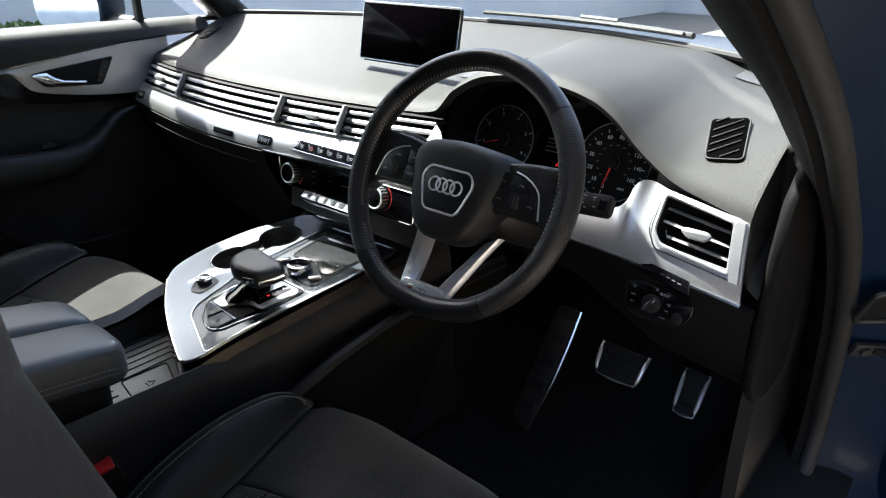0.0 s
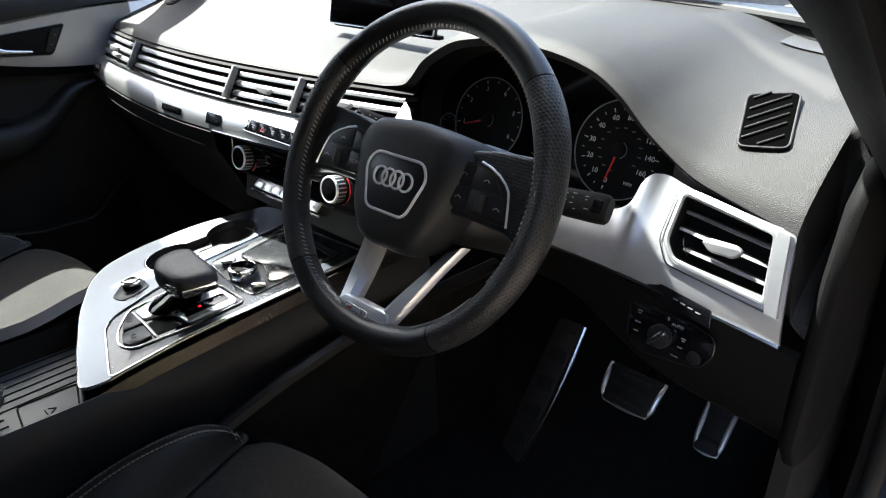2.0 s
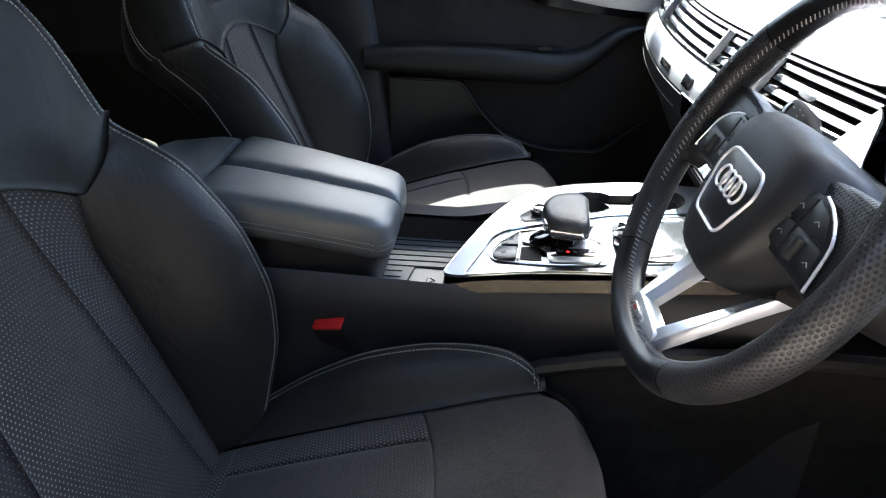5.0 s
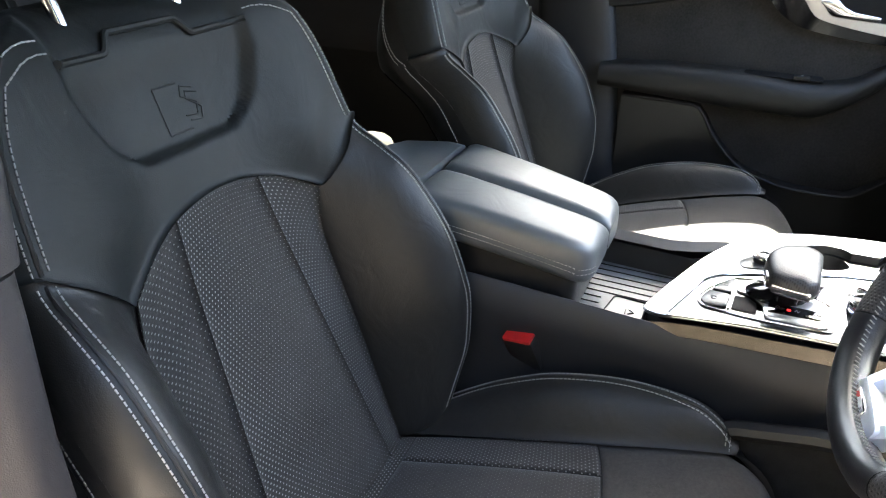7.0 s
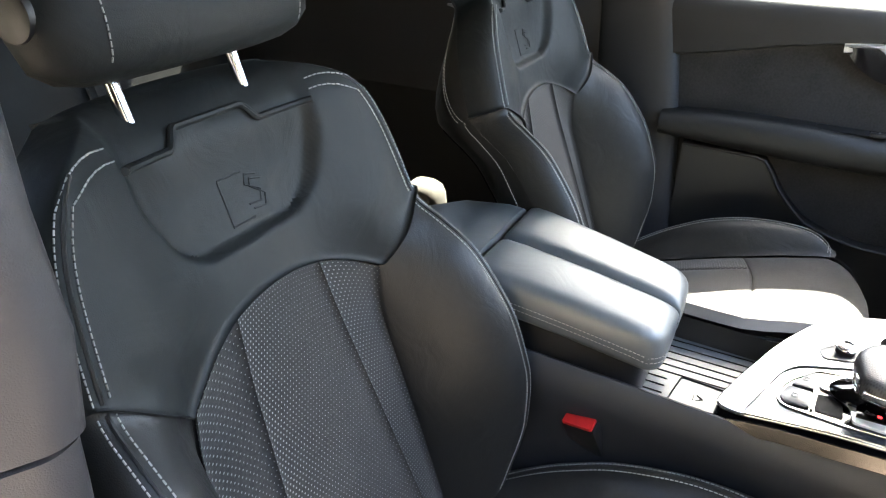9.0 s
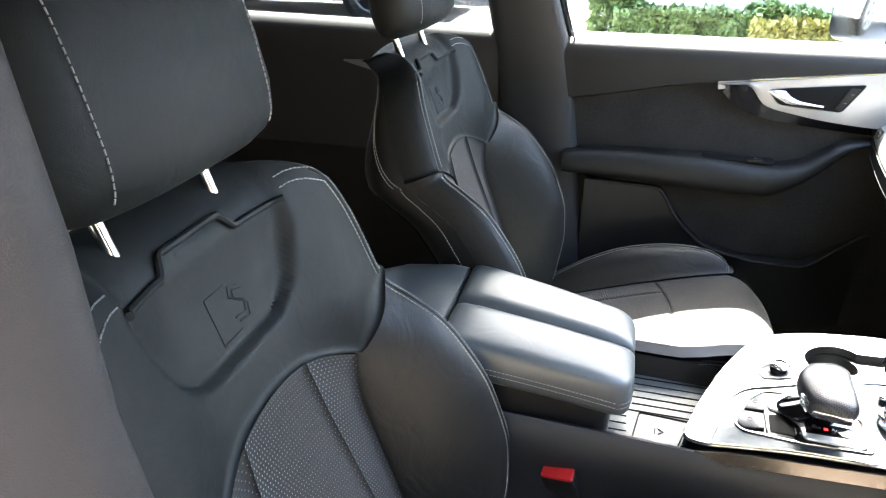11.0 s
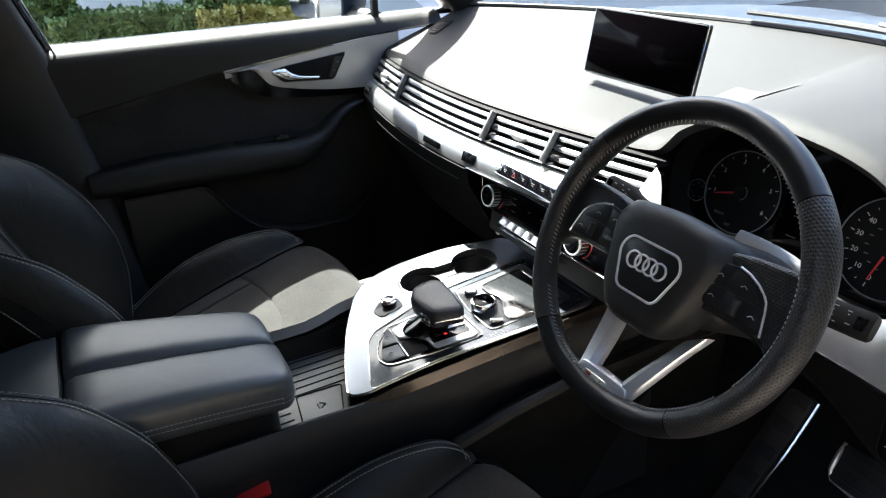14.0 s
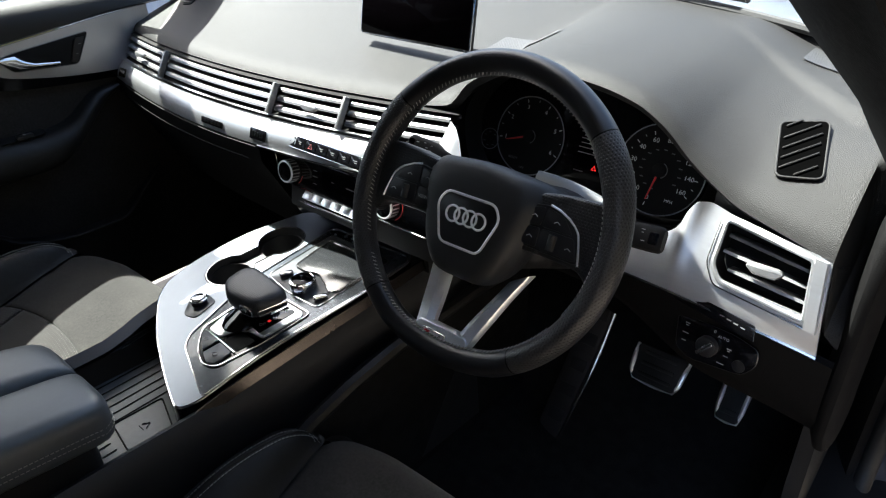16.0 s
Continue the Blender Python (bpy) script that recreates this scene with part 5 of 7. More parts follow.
part("edge", tube([(0.022 + 0.024 * t + 0.006 * math.sin(math.pi * t), -0.160 + 0.25 * t, 0.012) for t in steps(0, 1, 14)], 0.0035, 8, m=fm), M_CHROME, fr, "bright metal edge")
for i in range(5):
    part("grip", box(0.030, 0.022, 0.004, (0.006 + 0.004 * i, -0.12 + 0.05 * i, 0.013), 0.0015, m=fm), M_RUBBER, fr)


# ---- centre console ----
M_PANEL = mat("grey_lacquered_panel", (0.042, 0.051, 0.062), 0.26, metal=0.55, coat=0.35, vary=0.08, rvary=0.03)
M_SATINKEY = mat("satin_grey_key", (0.034, 0.038, 0.044), 0.36, metal=0.35, vary=0.08)
con = thing("centre_console", "black centre console with aluminium trim plate and cup holders", "console", (0, -0.4, 0.45))


def con_z(y):
    return 0.84 + 0.125 * (y + 0.16) - 0.007 * smooth(-0.43, -0.50, y)


# body: flanks that lean in to the top edge
def flank_fn(u, v, s):
    y = -0.98 + 0.98 * u
    top = curve([(-0.98, 0.79), (-0.80, 0.796), (-0.56, 0.790), (-0.49, 0.788), (-0.2, 0.812), (0.0, 0.835)], y)
    hw = curve([(-0.98, 0.118), (-0.5, 0.124), (-0.25, 0.142), (0.0, 0.175)], y)
    if s < 0:
        hw += 0.022 * smooth(-0.50, -0.40, y) * (1 - smooth(-0.2, -0.08, y))
    prof = [(-0.020, -0.010), (-0.004, 0.0), (0.004, -0.010), (0.010, -0.055), (0.002, -0.075), (0.018, -0.20), (0.028, -0.36)]
    dx, dz = prof[int(v)]
    return (s * (hw + dx), y, max(0.44, top + dz))
for s in (-1, 1):
    part("flank", grid(lambda u, v, s=s: flank_fn(u, v, s), steps(0, 1, 30), list(range(7))), M_FLANK, con, "black grained console side")
# knee ridge and lower front panel on the driver's side
part("knee_ridge", tube([(0.165, -0.42, 0.66), (0.172, -0.36, 0.700), (0.176, -0.28, 0.722), (0.184, -0.18, 0.742), (0.20, -0.02, 0.76), (0.22, 0.12, 0.77)], 0.012, 8), M_PLASTIC, con)
part("side_panel", slab(lambda u, v: (0.168 + 0.03 * u, -0.44 + 0.60 * u, 0.44 + 0.24 * v + 0.06 * smooth(0, 0.35, u) * v), steps(0, 1, 12), steps(0, 1, 6), 0.01), M_CARPET, con)

# trim plate: outline in plan, rounded at the passenger's rear corner
T_OUT = rounded([(0.096, -0.500), (0.112, -0.470), (0.118, -0.36), (0.140, -0.21), (0.150, -0.095), (-0.110, -0.095), (-0.152, -0.205), (-0.162, -0.300), (-0.150, -0.362), (-0.122, -0.396), (-0.055, -0.438), (0.03, -0.476)], 0.030, 5)


def on_console(bm, lift=0.0):
    """Lays a flat bmesh, drawn in plan, on the sloping console top."""
    for v in bm.verts:
        v.co.z += con_z(v.co.y) + lift
    return bm


def circ(cx, cy, r, n=32, sx=1.0):
    return [(cx + sx * r * math.cos(2 * math.pi * i / n), cy + r * math.sin(2 * math.pi * i / n)) for i in range(n)]


CUPS = [(-0.078, -0.187, 0.038), (-0.084, -0.288, 0.038)]
# one dark well for both cups, waisted in the middle
cup_o = [(-0.078 + 0.039 * math.cos(radians(t)), -0.187 + 0.039 * math.sin(radians(t))) for t in steps(-58, 238, 26)]
cup_o += [(-0.084 + 0.039 * math.cos(radians(t)), -0.286 + 0.039 * math.sin(radians(t))) for t in steps(122, 418, 26)]
inner_o = rounded([(0.1105, -0.470), (0.090, -0.462), (0.012, -0.432), (-0.006, -0.412), (-0.014, -0.375), (-0.024, -0.335), (-0.034, -0.262), (-0.026, -0.112), (0.146, -0.105), (0.1385, -0.212), (0.1165, -0.360)], 0.012, 4)
panel_o = rounded([(0.084, -0.430), (0.100, -0.366), (0.111, -0.284), (0.046, -0.283), (-0.001, -0.340), (-0.001, -0.394), (0.032, -0.424), (0.062, -0.437)], 0.010, 4)
mmi_o = rounded([(-0.020, -0.260), (0.040, -0.270), (0.108, -0.270), (0.122, -0.128), (-0.014, -0.128)], 0.010, 4)
part("trim_plate", on_console(hole_plate(T_OUT, [inner_o, cup_o], 0.006, "t")), M_ALU_SHADED, con, "brushed aluminium console trim, darkened and blued as in sky-lit shade", smooth=True)
part("inner_panel", on_console(hole_plate([(x * 0.995, y) for x, y in inner_o], [panel_o, mmi_o], 0.004, "t"), -0.0006), M_PANEL, con, "grey lacquered panel round the gear gate")
part("inner_line", tube([(x, y, con_z(y) + 0.0006) for x, y in inner_o], 0.0011, 6, True), M_CHROME, con, "thin chrome line")
part("trim_edge", tube([(x, y, con_z(y) - 0.002) for x, y in T_OUT], 0.0022, 8, True), M_CHROME, con)
part("trim_skirt", loft([[(x, y, con_z(y) - 0.004) for x, y in T_OUT], [(x * 1.04, y - 0.004, con_z(y) - 0.040) for x, y in T_OUT]], cap=False), M_GLOSS, con, "gloss black side of the trim plate")
part("side_strip", slab(lambda u, v: (0.116 + 0.042 * u + 0.004 * v, -0.485 + 0.41 * u, con_z(-0.485 + 0.41 * u) - 0.006 - 0.016 * v), steps(0, 1, 14), steps(0, 1, 2), 0.004), M_BRONZE, con, "dark polished side strip")
well = part("cup_well", loft([[(-0.081 + (x + 0.081) * q, -0.2375 + (y + 0.2375) * q, con_z(y) + dz) for x, y in cup_o] for dz, q in ((0.0010, 1.03), (0.0012, 1.0), (-0.003, 0.98), (-0.012, 0.97))], cap=False), M_PLASTIC, con, "waisted black cup holder well")
part("well_rim", tube([(x, y, con_z(y) + 0.0008) for x, y in cup_o], 0.0009, 6, True), M_CHROME, well)
part("well_floor", on_console(hole_plate([(-0.081 + (x + 0.081) * 0.99, -0.2375 + (y + 0.2375) * 0.99) for x, y in cup_o], [circ(cx, cy, r * 0.90) for cx, cy, r in CUPS], 0.003, "w"), -0.011), M_PLASTIC, well)
for k, (cx, cy, r) in enumerate(CUPS):
    c = part("cup_holder", loft([[(x, y, con_z(y) + dz) for x, y in circ(cx, cy, r * q)] for dz, q in ((-0.0105, 0.92), (-0.014, 0.90), (-0.065, 0.84))], cap=False), M_PLASTIC, con, "round black cup holder")
    part("cup_floor", disc(r * 0.86, 0.003, (cx, cy, con_z(cy) - 0.068)), M_RUBBER, c)

# sliding lid between the console and the dash
part("front_shelf", slab(lambda u, v: (-0.120 + 0.29 * u, -0.092 + 0.17 * v, 0.851 + 0.03 * v ** 2), steps(0, 1, 8), steps(0, 1, 6), 0.03), M_PLASTIC, con)
part("shelf_lip", tube([(-0.09, -0.092, 0.852), (0.05, -0.088, 0.853), (0.15, -0.085, 0.854)], 0.0035, 8), M_CHROME, con, "bright lip of the sliding lid")

# silver gear gate with its display, two keys and a small tray
gp = part("gear_panel", on_console(plate(panel_o, 0.006), -0.0060), M_GLOSS, con, "gear gate panel with two keys")
part("gate_rim", tube([(x, y, con_z(y) + 0.0008) for x, y in panel_o], 0.0013, 6, True), M_CHROME, gp)
gate = rounded([(0.010, -0.390), (0.004, -0.362), (0.010, -0.338), (0.049, -0.289), (0.100, -0.289), (0.106, -0.296), (0.093, -0.357), (0.066, -0.359), (0.046, -0.372), (0.038, -0.391)][::-1], 0.005, 4)
part("gate_plate", on_console(plate(gate, 0.0030, 0.0010), 0.0002), M_SPOKE, gp, "satin silver gate plate")
part("gear_display", on_console(plate(rounded([(0.060, -0.353), (0.083, -0.355), (0.092, -0.296), (0.072, -0.295)], 0.003, 4), 0.0012, 0.0004), 0.0030), M_GLOSS, gp)
for i, (s, x, y) in enumerate((("R", 0.080, -0.303), ("N", 0.077, -0.322), ("D/S", 0.073, -0.341))):
    part("print", letters(s, 0.0072, Matrix.Translation((x, y, con_z(y) + 0.0045)) @ pose(0, 0, 0, 7, 0, 62)), M_WHITE if i == 0 else M_SILVER, gp)
part("lit_mark", box(0.0045, 0.0045, 0.0004, (0.0755, -0.331, con_z(-0.331) + 0.0044)), glow("lit_red", (1.0, 0.03, 0.03), 0.06), gp)
for out in ([(0.006, -0.398), (0.028, -0.414), (0.041, -0.421), (0.0445, -0.397), (0.012, -0.394)], [(0.045, -0.424), (0.066, -0.432), (0.079, -0.428), (0.081, -0.401), (0.050, -0.398)]):
    k = part("button", on_console(plate(rounded(out, 0.003), 0.0030, 0.0008), 0.0004), M_SATINKEY, gp)
    cx, cy = sum(p[0] for p in out) / 5, sum(p[1] for p in out) / 5
    part("symbol", ring(0.0036, 0.0005, (cx, cy, con_z(cy) + 0.0040), 20, 5), M_DIMPRINT, k)
part("key_bar", tube([(0.010, -0.3935, con_z(-0.394) + 0.002), (0.045, -0.3955, con_z(-0.396) + 0.002), (0.084, -0.3985, con_z(-0.398) + 0.002)], 0.0014, 6), M_CHROME, gp)
part("key_tray", on_console(plate(rounded([(0.049, -0.392), (0.083, -0.395), (0.089, -0.366), (0.064, -0.366), (0.050, -0.377)], 0.003), 0.0008), 0.0002), M_MATTE, gp)

# start knob on its own small plate
ks = part("knob_plate", on_console(plate(rounded([(-0.052, -0.394), (-0.030, -0.388), (-0.036, -0.346), (-0.072, -0.344), (-0.074, -0.370)][::1], 0.008), 0.0012, 0.0004), 0.0002), M_SATINKEY, con)
kz = con_z(-0.364)
part("start_knob", disc(0.0115, 0.010, (-0.055, -0.364, kz + 0.001), 32, 0.001), M_PLASTIC, ks)
part("knob_ring", ring(0.0115, 0.0024, (-0.055, -0.364, kz + 0.009)), M_CHROME, ks, "chrome ring of the small round knob")
part("knob_cap", disc(0.0085, 0.002, (-0.055, -0.364, kz + 0.0105), 28, 0.0006), M_CHROME, ks)

M_PAD = mat("glossy_touch_pad", (0.016, 0.017, 0.018), 0.15, spec=0.7, coat=0.3, vary=0.1, rvary=0.02)
# rotary control and touch pad
mp = part("control_panel", on_console(plate(mmi_o, 0.006), -0.0060), M_SATINKEY, con, "grey control panel")
part("panel_rim", tube([(x, y, con_z(y) + 0.0006) for x, y in mmi_o], 0.0008, 6, True), M_CHROME, mp)
tp = rounded([(0.000, -0.222), (0.028, -0.222), (0.050, -0.214), (0.072, -0.224), (0.096, -0.236), (0.108, -0.228), (0.119, -0.140), (-0.004, -0.140)], 0.010, 4)
part("touch_pad", on_console(plate(tp, 0.0012, 0.0004), 0.0004), M_PAD, mp, "glossy dark touch pad")
part("pad_rim", tube([(x, y, con_z(y) + 0.0018) for x, y in tp], 0.0013, 6, True), M_CHROME, mp)
rz = con_z(-0.249)
rk = part("rotary_knob", disc(0.0205, 0.014, (0.053, -0.249, rz + 0.001), 48, 0.002), M_CHROME, mp, "knurled chrome rotary knob")
part("knob_cap", disc(0.0165, 0.0016, (0.053, -0.249, rz + 0.0148), 36, 0.0005), M_SCREEN, rk)
part("knob_ring", ring(0.0175, 0.0015, (0.053, -0.249, rz + 0.0150)), M_CHROME, rk)
for x, y in ((0.008, -0.245), (0.099, -0.254)):
    part("toggle", box(0.008, 0.022, 0.009, (0, 0, 0), 0.003, m=Matrix.Translation((x, y, con_z(y) + 0.0045)) @ pose(0, 0, 0, 0, 0, -28)), M_CHROME, mp)
for s, x, y in (("RADIO", 0.104, -0.236), ("MEDIA", 0.096, -0.268), ("NAV", 0.014, -0.262)):
    part("print", letters(s, 0.0045, Matrix.Translation((x, y, con_z(y) + 0.0006)) @ pose(0, 0, 0, 7, 0, 30)), M_DIMPRINT, mp)

# ---- gear selector ----
gear = thing("gear_selector", "black leather gear selector with chrome trigger on the console", "gear lever", (0.045, -0.345, con_z(-0.345)))
gz = con_z(-0.345)
part("boot", loft([[(0.040 + a * 0.030 * math.cos(t), -0.352 + 0.008 * k + b * 0.034 * math.sin(t), gz + h) for t in steps(0, 2 * math.pi * 19 / 20, 19)] for k, (h, a, b) in enumerate(((0.003, 0.9, 0.9), (0.007, 0.98, 1.0), (0.012, 0.78, 0.80), (0.016, 0.82, 0.84), (0.022, 0.6, 0.62), (0.034, 0.5, 0.5)))]), M_GLOSS, gear, "pleated gloss gaiter")


# a low slanted block of leather, wide across the console and rounded on the far side
def knob_ring(z, k, r):
    c = Vector((0.056, -0.337))
    o = rounded([(c.x + (x - c.x) * k, c.y + (y - c.y) * k) for x, y in ((0.010, -0.352), (0.008, -0.318), (0.022, -0.304), (0.098, -0.309), (0.107, -0.320), (0.096, -0.362), (0.040, -0.370))], r, 5)
    return [(x, y, gz + z + 0.08 * (y + 0.33) - 0.06 * (x - 0.05)) for x, y in o]
part("grip", flat_uv(loft([knob_ring(0.036, 0.80, 0.010), knob_ring(0.041, 0.93, 0.013), knob_ring(0.048, 0.99, 0.015), knob_ring(0.055, 0.99, 0.015), knob_ring(0.0605, 0.95, 0.015), knob_ring(0.0640, 0.86, 0.014), knob_ring(0.0655, 0.70, 0.012), knob_ring(0.0660, 0.40, 0.008)])), M_KNOB, gear, "perforated leather grip")
part("collar", loft([knob_ring(0.016, 0.44, 0.010), knob_ring(0.028, 0.52, 0.010), knob_ring(0.038, 0.78, 0.010)]), M_GLOSS, gear)
gt = turned((0.011, 0.046, 0.002), (0.965, -0.23, -0.12), (0.1000, -0.338, gz + 0.0440))
part("trigger", plate(rrect(0.044, 0.011, 0.004), 0.003, 0.0012, m=gt), M_CHROME, gear, "satin chrome trigger")
pt = turned((1, 0.14, 0), (0.14, -0.96, -0.15), (0.0780, -0.3630, gz + 0.0445))
part("park_key", plate(rrect(0.022, 0.014, 0.003), 0.003, 0.0008, m=pt), M_GLOSS, gear)
part("park_key_rim", tube([(x, y, 0.003) for x, y in rrect(0.022, 0.014, 0.003)], 0.0007, 5, True, m=pt), M_CHROME, gear)
part("print", letters("P", 0.008, pt @ Matrix.Translation((0, 0, 0.0032))), M_WHITE, gear)

# ---- storage tray with its ribbed mat ----
part("tray", loft([[(x, y, z) for x, y in rounded([(0.108 * k, -0.66), (0.108 * k, -0.505), (0.02, -0.455), (-0.10 * k, -0.405), (-0.112 * k, -0.66)], 0.02, 4)] for z, k in ((0.772, 1.0), (0.752, 0.97), (0.735, 0.93))], cap=False), M_PLASTIC, con)
trm = part("tray_mat", plate(rounded([(0.100, -0.66), (0.100, -0.505), (0.02, -0.46), (-0.095, -0.41), (-0.105, -0.66)], 0.012, 4), 0.004, 0.001, m=Matrix.Translation((0, 0, 0.733))), M_TRAY, con, "grey ribbed rubber mat")
for i in range(12):
    x = -0.090 + i * 0.0166
    y1 = -0.515 + min(0.085, max(0.0, (0.080 - x) * 0.62))
    if -0.006 < x < 0.074:
        y1 = -0.566
    part("rib", box(0.0020, y1 + 0.63, 0.0016, (x, (y1 - 0.63) / 2, 0.7376), 0.0006), M_MATTE, trm)

po = rounded([(-0.004, -0.548), (0.000, -0.477), (0.070, -0.500), (0.070, -0.560)], 0.006, 4)
part("mat_outline", tube([(x, y, 0.7378) for x, y in po], 0.0011, 6, True), M_MATTE, trm, "moulded outline of the charging field")
part("mat_mark", join(tube([(0.026, -0.522, 0.7378), (0.032, -0.514, 0.7378), (0.038, -0.522, 0.7378)], 0.0007, 5), box(0.012, 0.0012, 0.0008, (0.032, -0.526, 0.7376))), M_MATTE, trm)

# ---- armrest ----
arm = thing("armrest", "padded black leather armrest box with two split lids on the console", "armrest", (0, -0.75, 0.78))


def lid_x(side, dy):
    """The armrest's far edge, split and near edge, which draw together towards the front."""
    k = dy / 0.258
    return {"far": -0.106 + 0.020 * k, "split": 0.016 - 0.010 * k, "near": 0.130 - 0.024 * k}[side]


def lid_top(dy):
    return 0.9085 - 0.046 * (dy / 0.258) ** 1.25


def lid(a, b, name):
    """A padded lid: rounded all round, its outer front corner drawn in."""
    rings = []
    for dy, q in ((0.0, 0.62), (0.005, 0.84), (0.014, 0.96), (0.04, 1.0), (0.13, 1.0), (0.21, 1.0), (0.230, 0.99), (0.242, 0.95), (0.250, 0.88), (0.255, 0.76), (0.258, 0.60)):
        d = 0.258 - dy
        inset = 0.026 - math.sqrt(max(0.0, 0.026 ** 2 - max(0.0, 0.026 - d) ** 2))
        x0 = lid_x(a, dy) + (inset if a == "far" else 0.0013)
        x1 = lid_x(b, dy) - (inset if b == "near" else 0.0013)
        hh = 0.031 * q
        zc = lid_top(dy) - 0.031
        ringp = []
        for t in steps(0, 2 * math.pi * 31 / 32, 31):
            c, s = math.cos(t), math.sin(t)
            ringp.append(((x0 + x1) / 2 + (x1 - x0) / 2 * math.copysign(abs(c) ** 0.30, c), -0.826 + dy, zc + hh * math.copysign(abs(s) ** (0.45 if s < 0 else 0.42), s) - (0.004 * c * c if s > 0 else 0)))
        rings.append(ringp)
    return part(name, loft(rings), M_ARMREST_LIT, arm, "padded leather lid, paled as by windscreen light")


lid("far", "split", "lid")
lid("split", "near", "lid")
part("box", loft([[(x * k, y, z - 0.022 * (y + 0.84) / 0.26) for x, y in rounded([(-0.100, -0.84), (0.122, -0.84), (0.102, -0.592), (-0.080, -0.592)], 0.03, 5)] for z, k in ((0.745, 0.86), (0.800, 0.92), (0.850, 0.95))]), M_PLASTIC, arm)
for dz in (0.0, 0.0075):
    stuff("stitching", stitches([(lid_x("near", dy) + 0.0006, -0.826 + dy, lid_top(dy) - 0.034 - dz) for dy in steps(0.012, 0.236, 20)] + [(lid_x("near", 0.258) - 0.026 + 0.026 * math.cos(a) + 0.0005, -0.594 + 0.0265 * math.sin(a), lid_top(0.25) - 0.034 - dz) for a in steps(0.1, 1.5, 8)]), M_STITCH, arm, "grey stitching")
part("hinge_block", loft([[(x, y, z) for x, z in rounded([(-0.112, 0.72), (0.116, 0.72), (0.116, 0.865 + dz), (0.09, 0.902 + dz), (-0.085, 0.902 + dz), (-0.112, 0.865 + dz)], 0.02, 4)] for y, dz in ((-0.830, 0.004), (-0.855, 0.006), (-0.93, -0.004), (-1.0, -0.03), (-1.04, -0.08))]), M_ARMREST_LIT, arm, "leather-covered hinge block, paled as by windscreen light")


# ---- front seats ----
REC = radians(18)
ALONG = Vector((0, -math.sin(REC), math.cos(REC)))
OUT = Vector((0, math.cos(REC), math.sin(REC)))
B0 = Vector((0, -0.800, 0.592))
# half widths across, and how far the bolsters stand out, against the height along the backrest
BACK_W = [(-0.05, 0.215), (0.0, 0.236), (0.08, 0.258), (0.18, 0.266), (0.30, 0.262), (0.38, 0.253), (0.437, 0.246), (0.50, 0.238), (0.55, 0.222), (0.59, 0.197), (0.615, 0.165), (0.637, 0.120)]
CREST = [(-0.05, 0.180), (0.03, 0.206), (0.10, 0.226), (0.18, 0.235), (0.24, 0.237), (0.33, 0.233), (0.40, 0.225), (0.437, 0.218), (0.531, 0.201), (0.586, 0.177), (0.612, 0.148), (0.637, 0.105)]
RISE = [(-0.05, 0.045), (0.03, 0.088), (0.10, 0.120), (0.18, 0.136), (0.24, 0.134), (0.33, 0.114), (0.40, 0.080), (0.437, 0.052), (0.50, 0.046)]
INS_W = [(-0.05, 0.150), (0.15, 0.150), (0.376, 0.147), (0.65, 0.147)]


def arch(x):
    """Where the insert and the bolsters end and the shoulder panel begins, along the back."""
    ax = abs(x)
    return 0.432 - 2.6 * x * x if ax < 0.147 else 0.3758 + 0.86 * (min(ax, 0.224) - 0.147)


def back_h(x, s):
    """How far the backrest stands out at x across and s up."""
    w, wi, c = curve(BACK_W, s), curve(INS_W, s), curve(CREST, s)
    ax = abs(x)
    up = smooth(-0.085, 0.075, s - arch(x))
    t = min(1.0, max(0.0, (ax - wi) / (c - wi))) if c > wi else 1.0
    low = (0.012 * (1 - (ax / wi) ** 2) if ax < wi else 0.0) + curve(RISE, s) * (1 - (1 - t) ** 2.0)
    h = low * (1 - up) + up * (0.016 + 0.034 * smooth(0.05, 0.185, ax))
    # the sunken pad between the shoulders
    hw = 0.080 + 0.030 * smooth(0.47, 0.57, s) - 0.022 * (1 - smooth(0.478, 0.520, s)) ** 2
    h -= 0.012 * smooth(hw + 0.010, hw - 0.004, ax) * smooth(0.476, 0.490, s) * (1 - 0.6 * smooth(0.54, 0.60, s))
    h -= 0.0012 * math.exp(-((ax - hw + 0.003) / 0.006) ** 2) * smooth(0.482, 0.496, s)
    # round off to the sides and over the top
    side = max(0.0, (ax - c) / max(0.01, w - c))
    h -= 0.060 * (1 - math.sqrt(max(0.0, 1 - min(1, side) ** 2)))
    top = max(0.0, (s - 0.575) / 0.07)
    h -= 0.060 * (1 - math.sqrt(max(0.0, 1 - min(0.999, top) ** 2)))
    return max(h, -0.037 - 0.019 * smooth(0.55, 0.64, s)) if s > 0.5 else h


def back_at(x, s):
    return B0 + Vector((x, 0, 0)) + ALONG * s + OUT * back_h(x, s)


CUSH_Y = (-0.815, -0.300)
CUSH_Z = [(-0.82, 0.552), (-0.795, 0.560), (-0.66, 0.607), (-0.52, 0.652), (-0.43, 0.674), (-0.37, 0.683), (-0.30, 0.684)]
CUSH_SEAM = [(-0.82, 0.160), (-0.66, 0.164), (-0.51, 0.168), (-0.40, 0.182), (-0.36, 0.188), (-0.30, 0.186)]
CUSH_CREST = [(-0.82, 0.190), (-0.70, 0.217), (-0.50, 0.224), (-0.41, 0.214), (-0.36, 0.200), (-0.30, 0.192)]
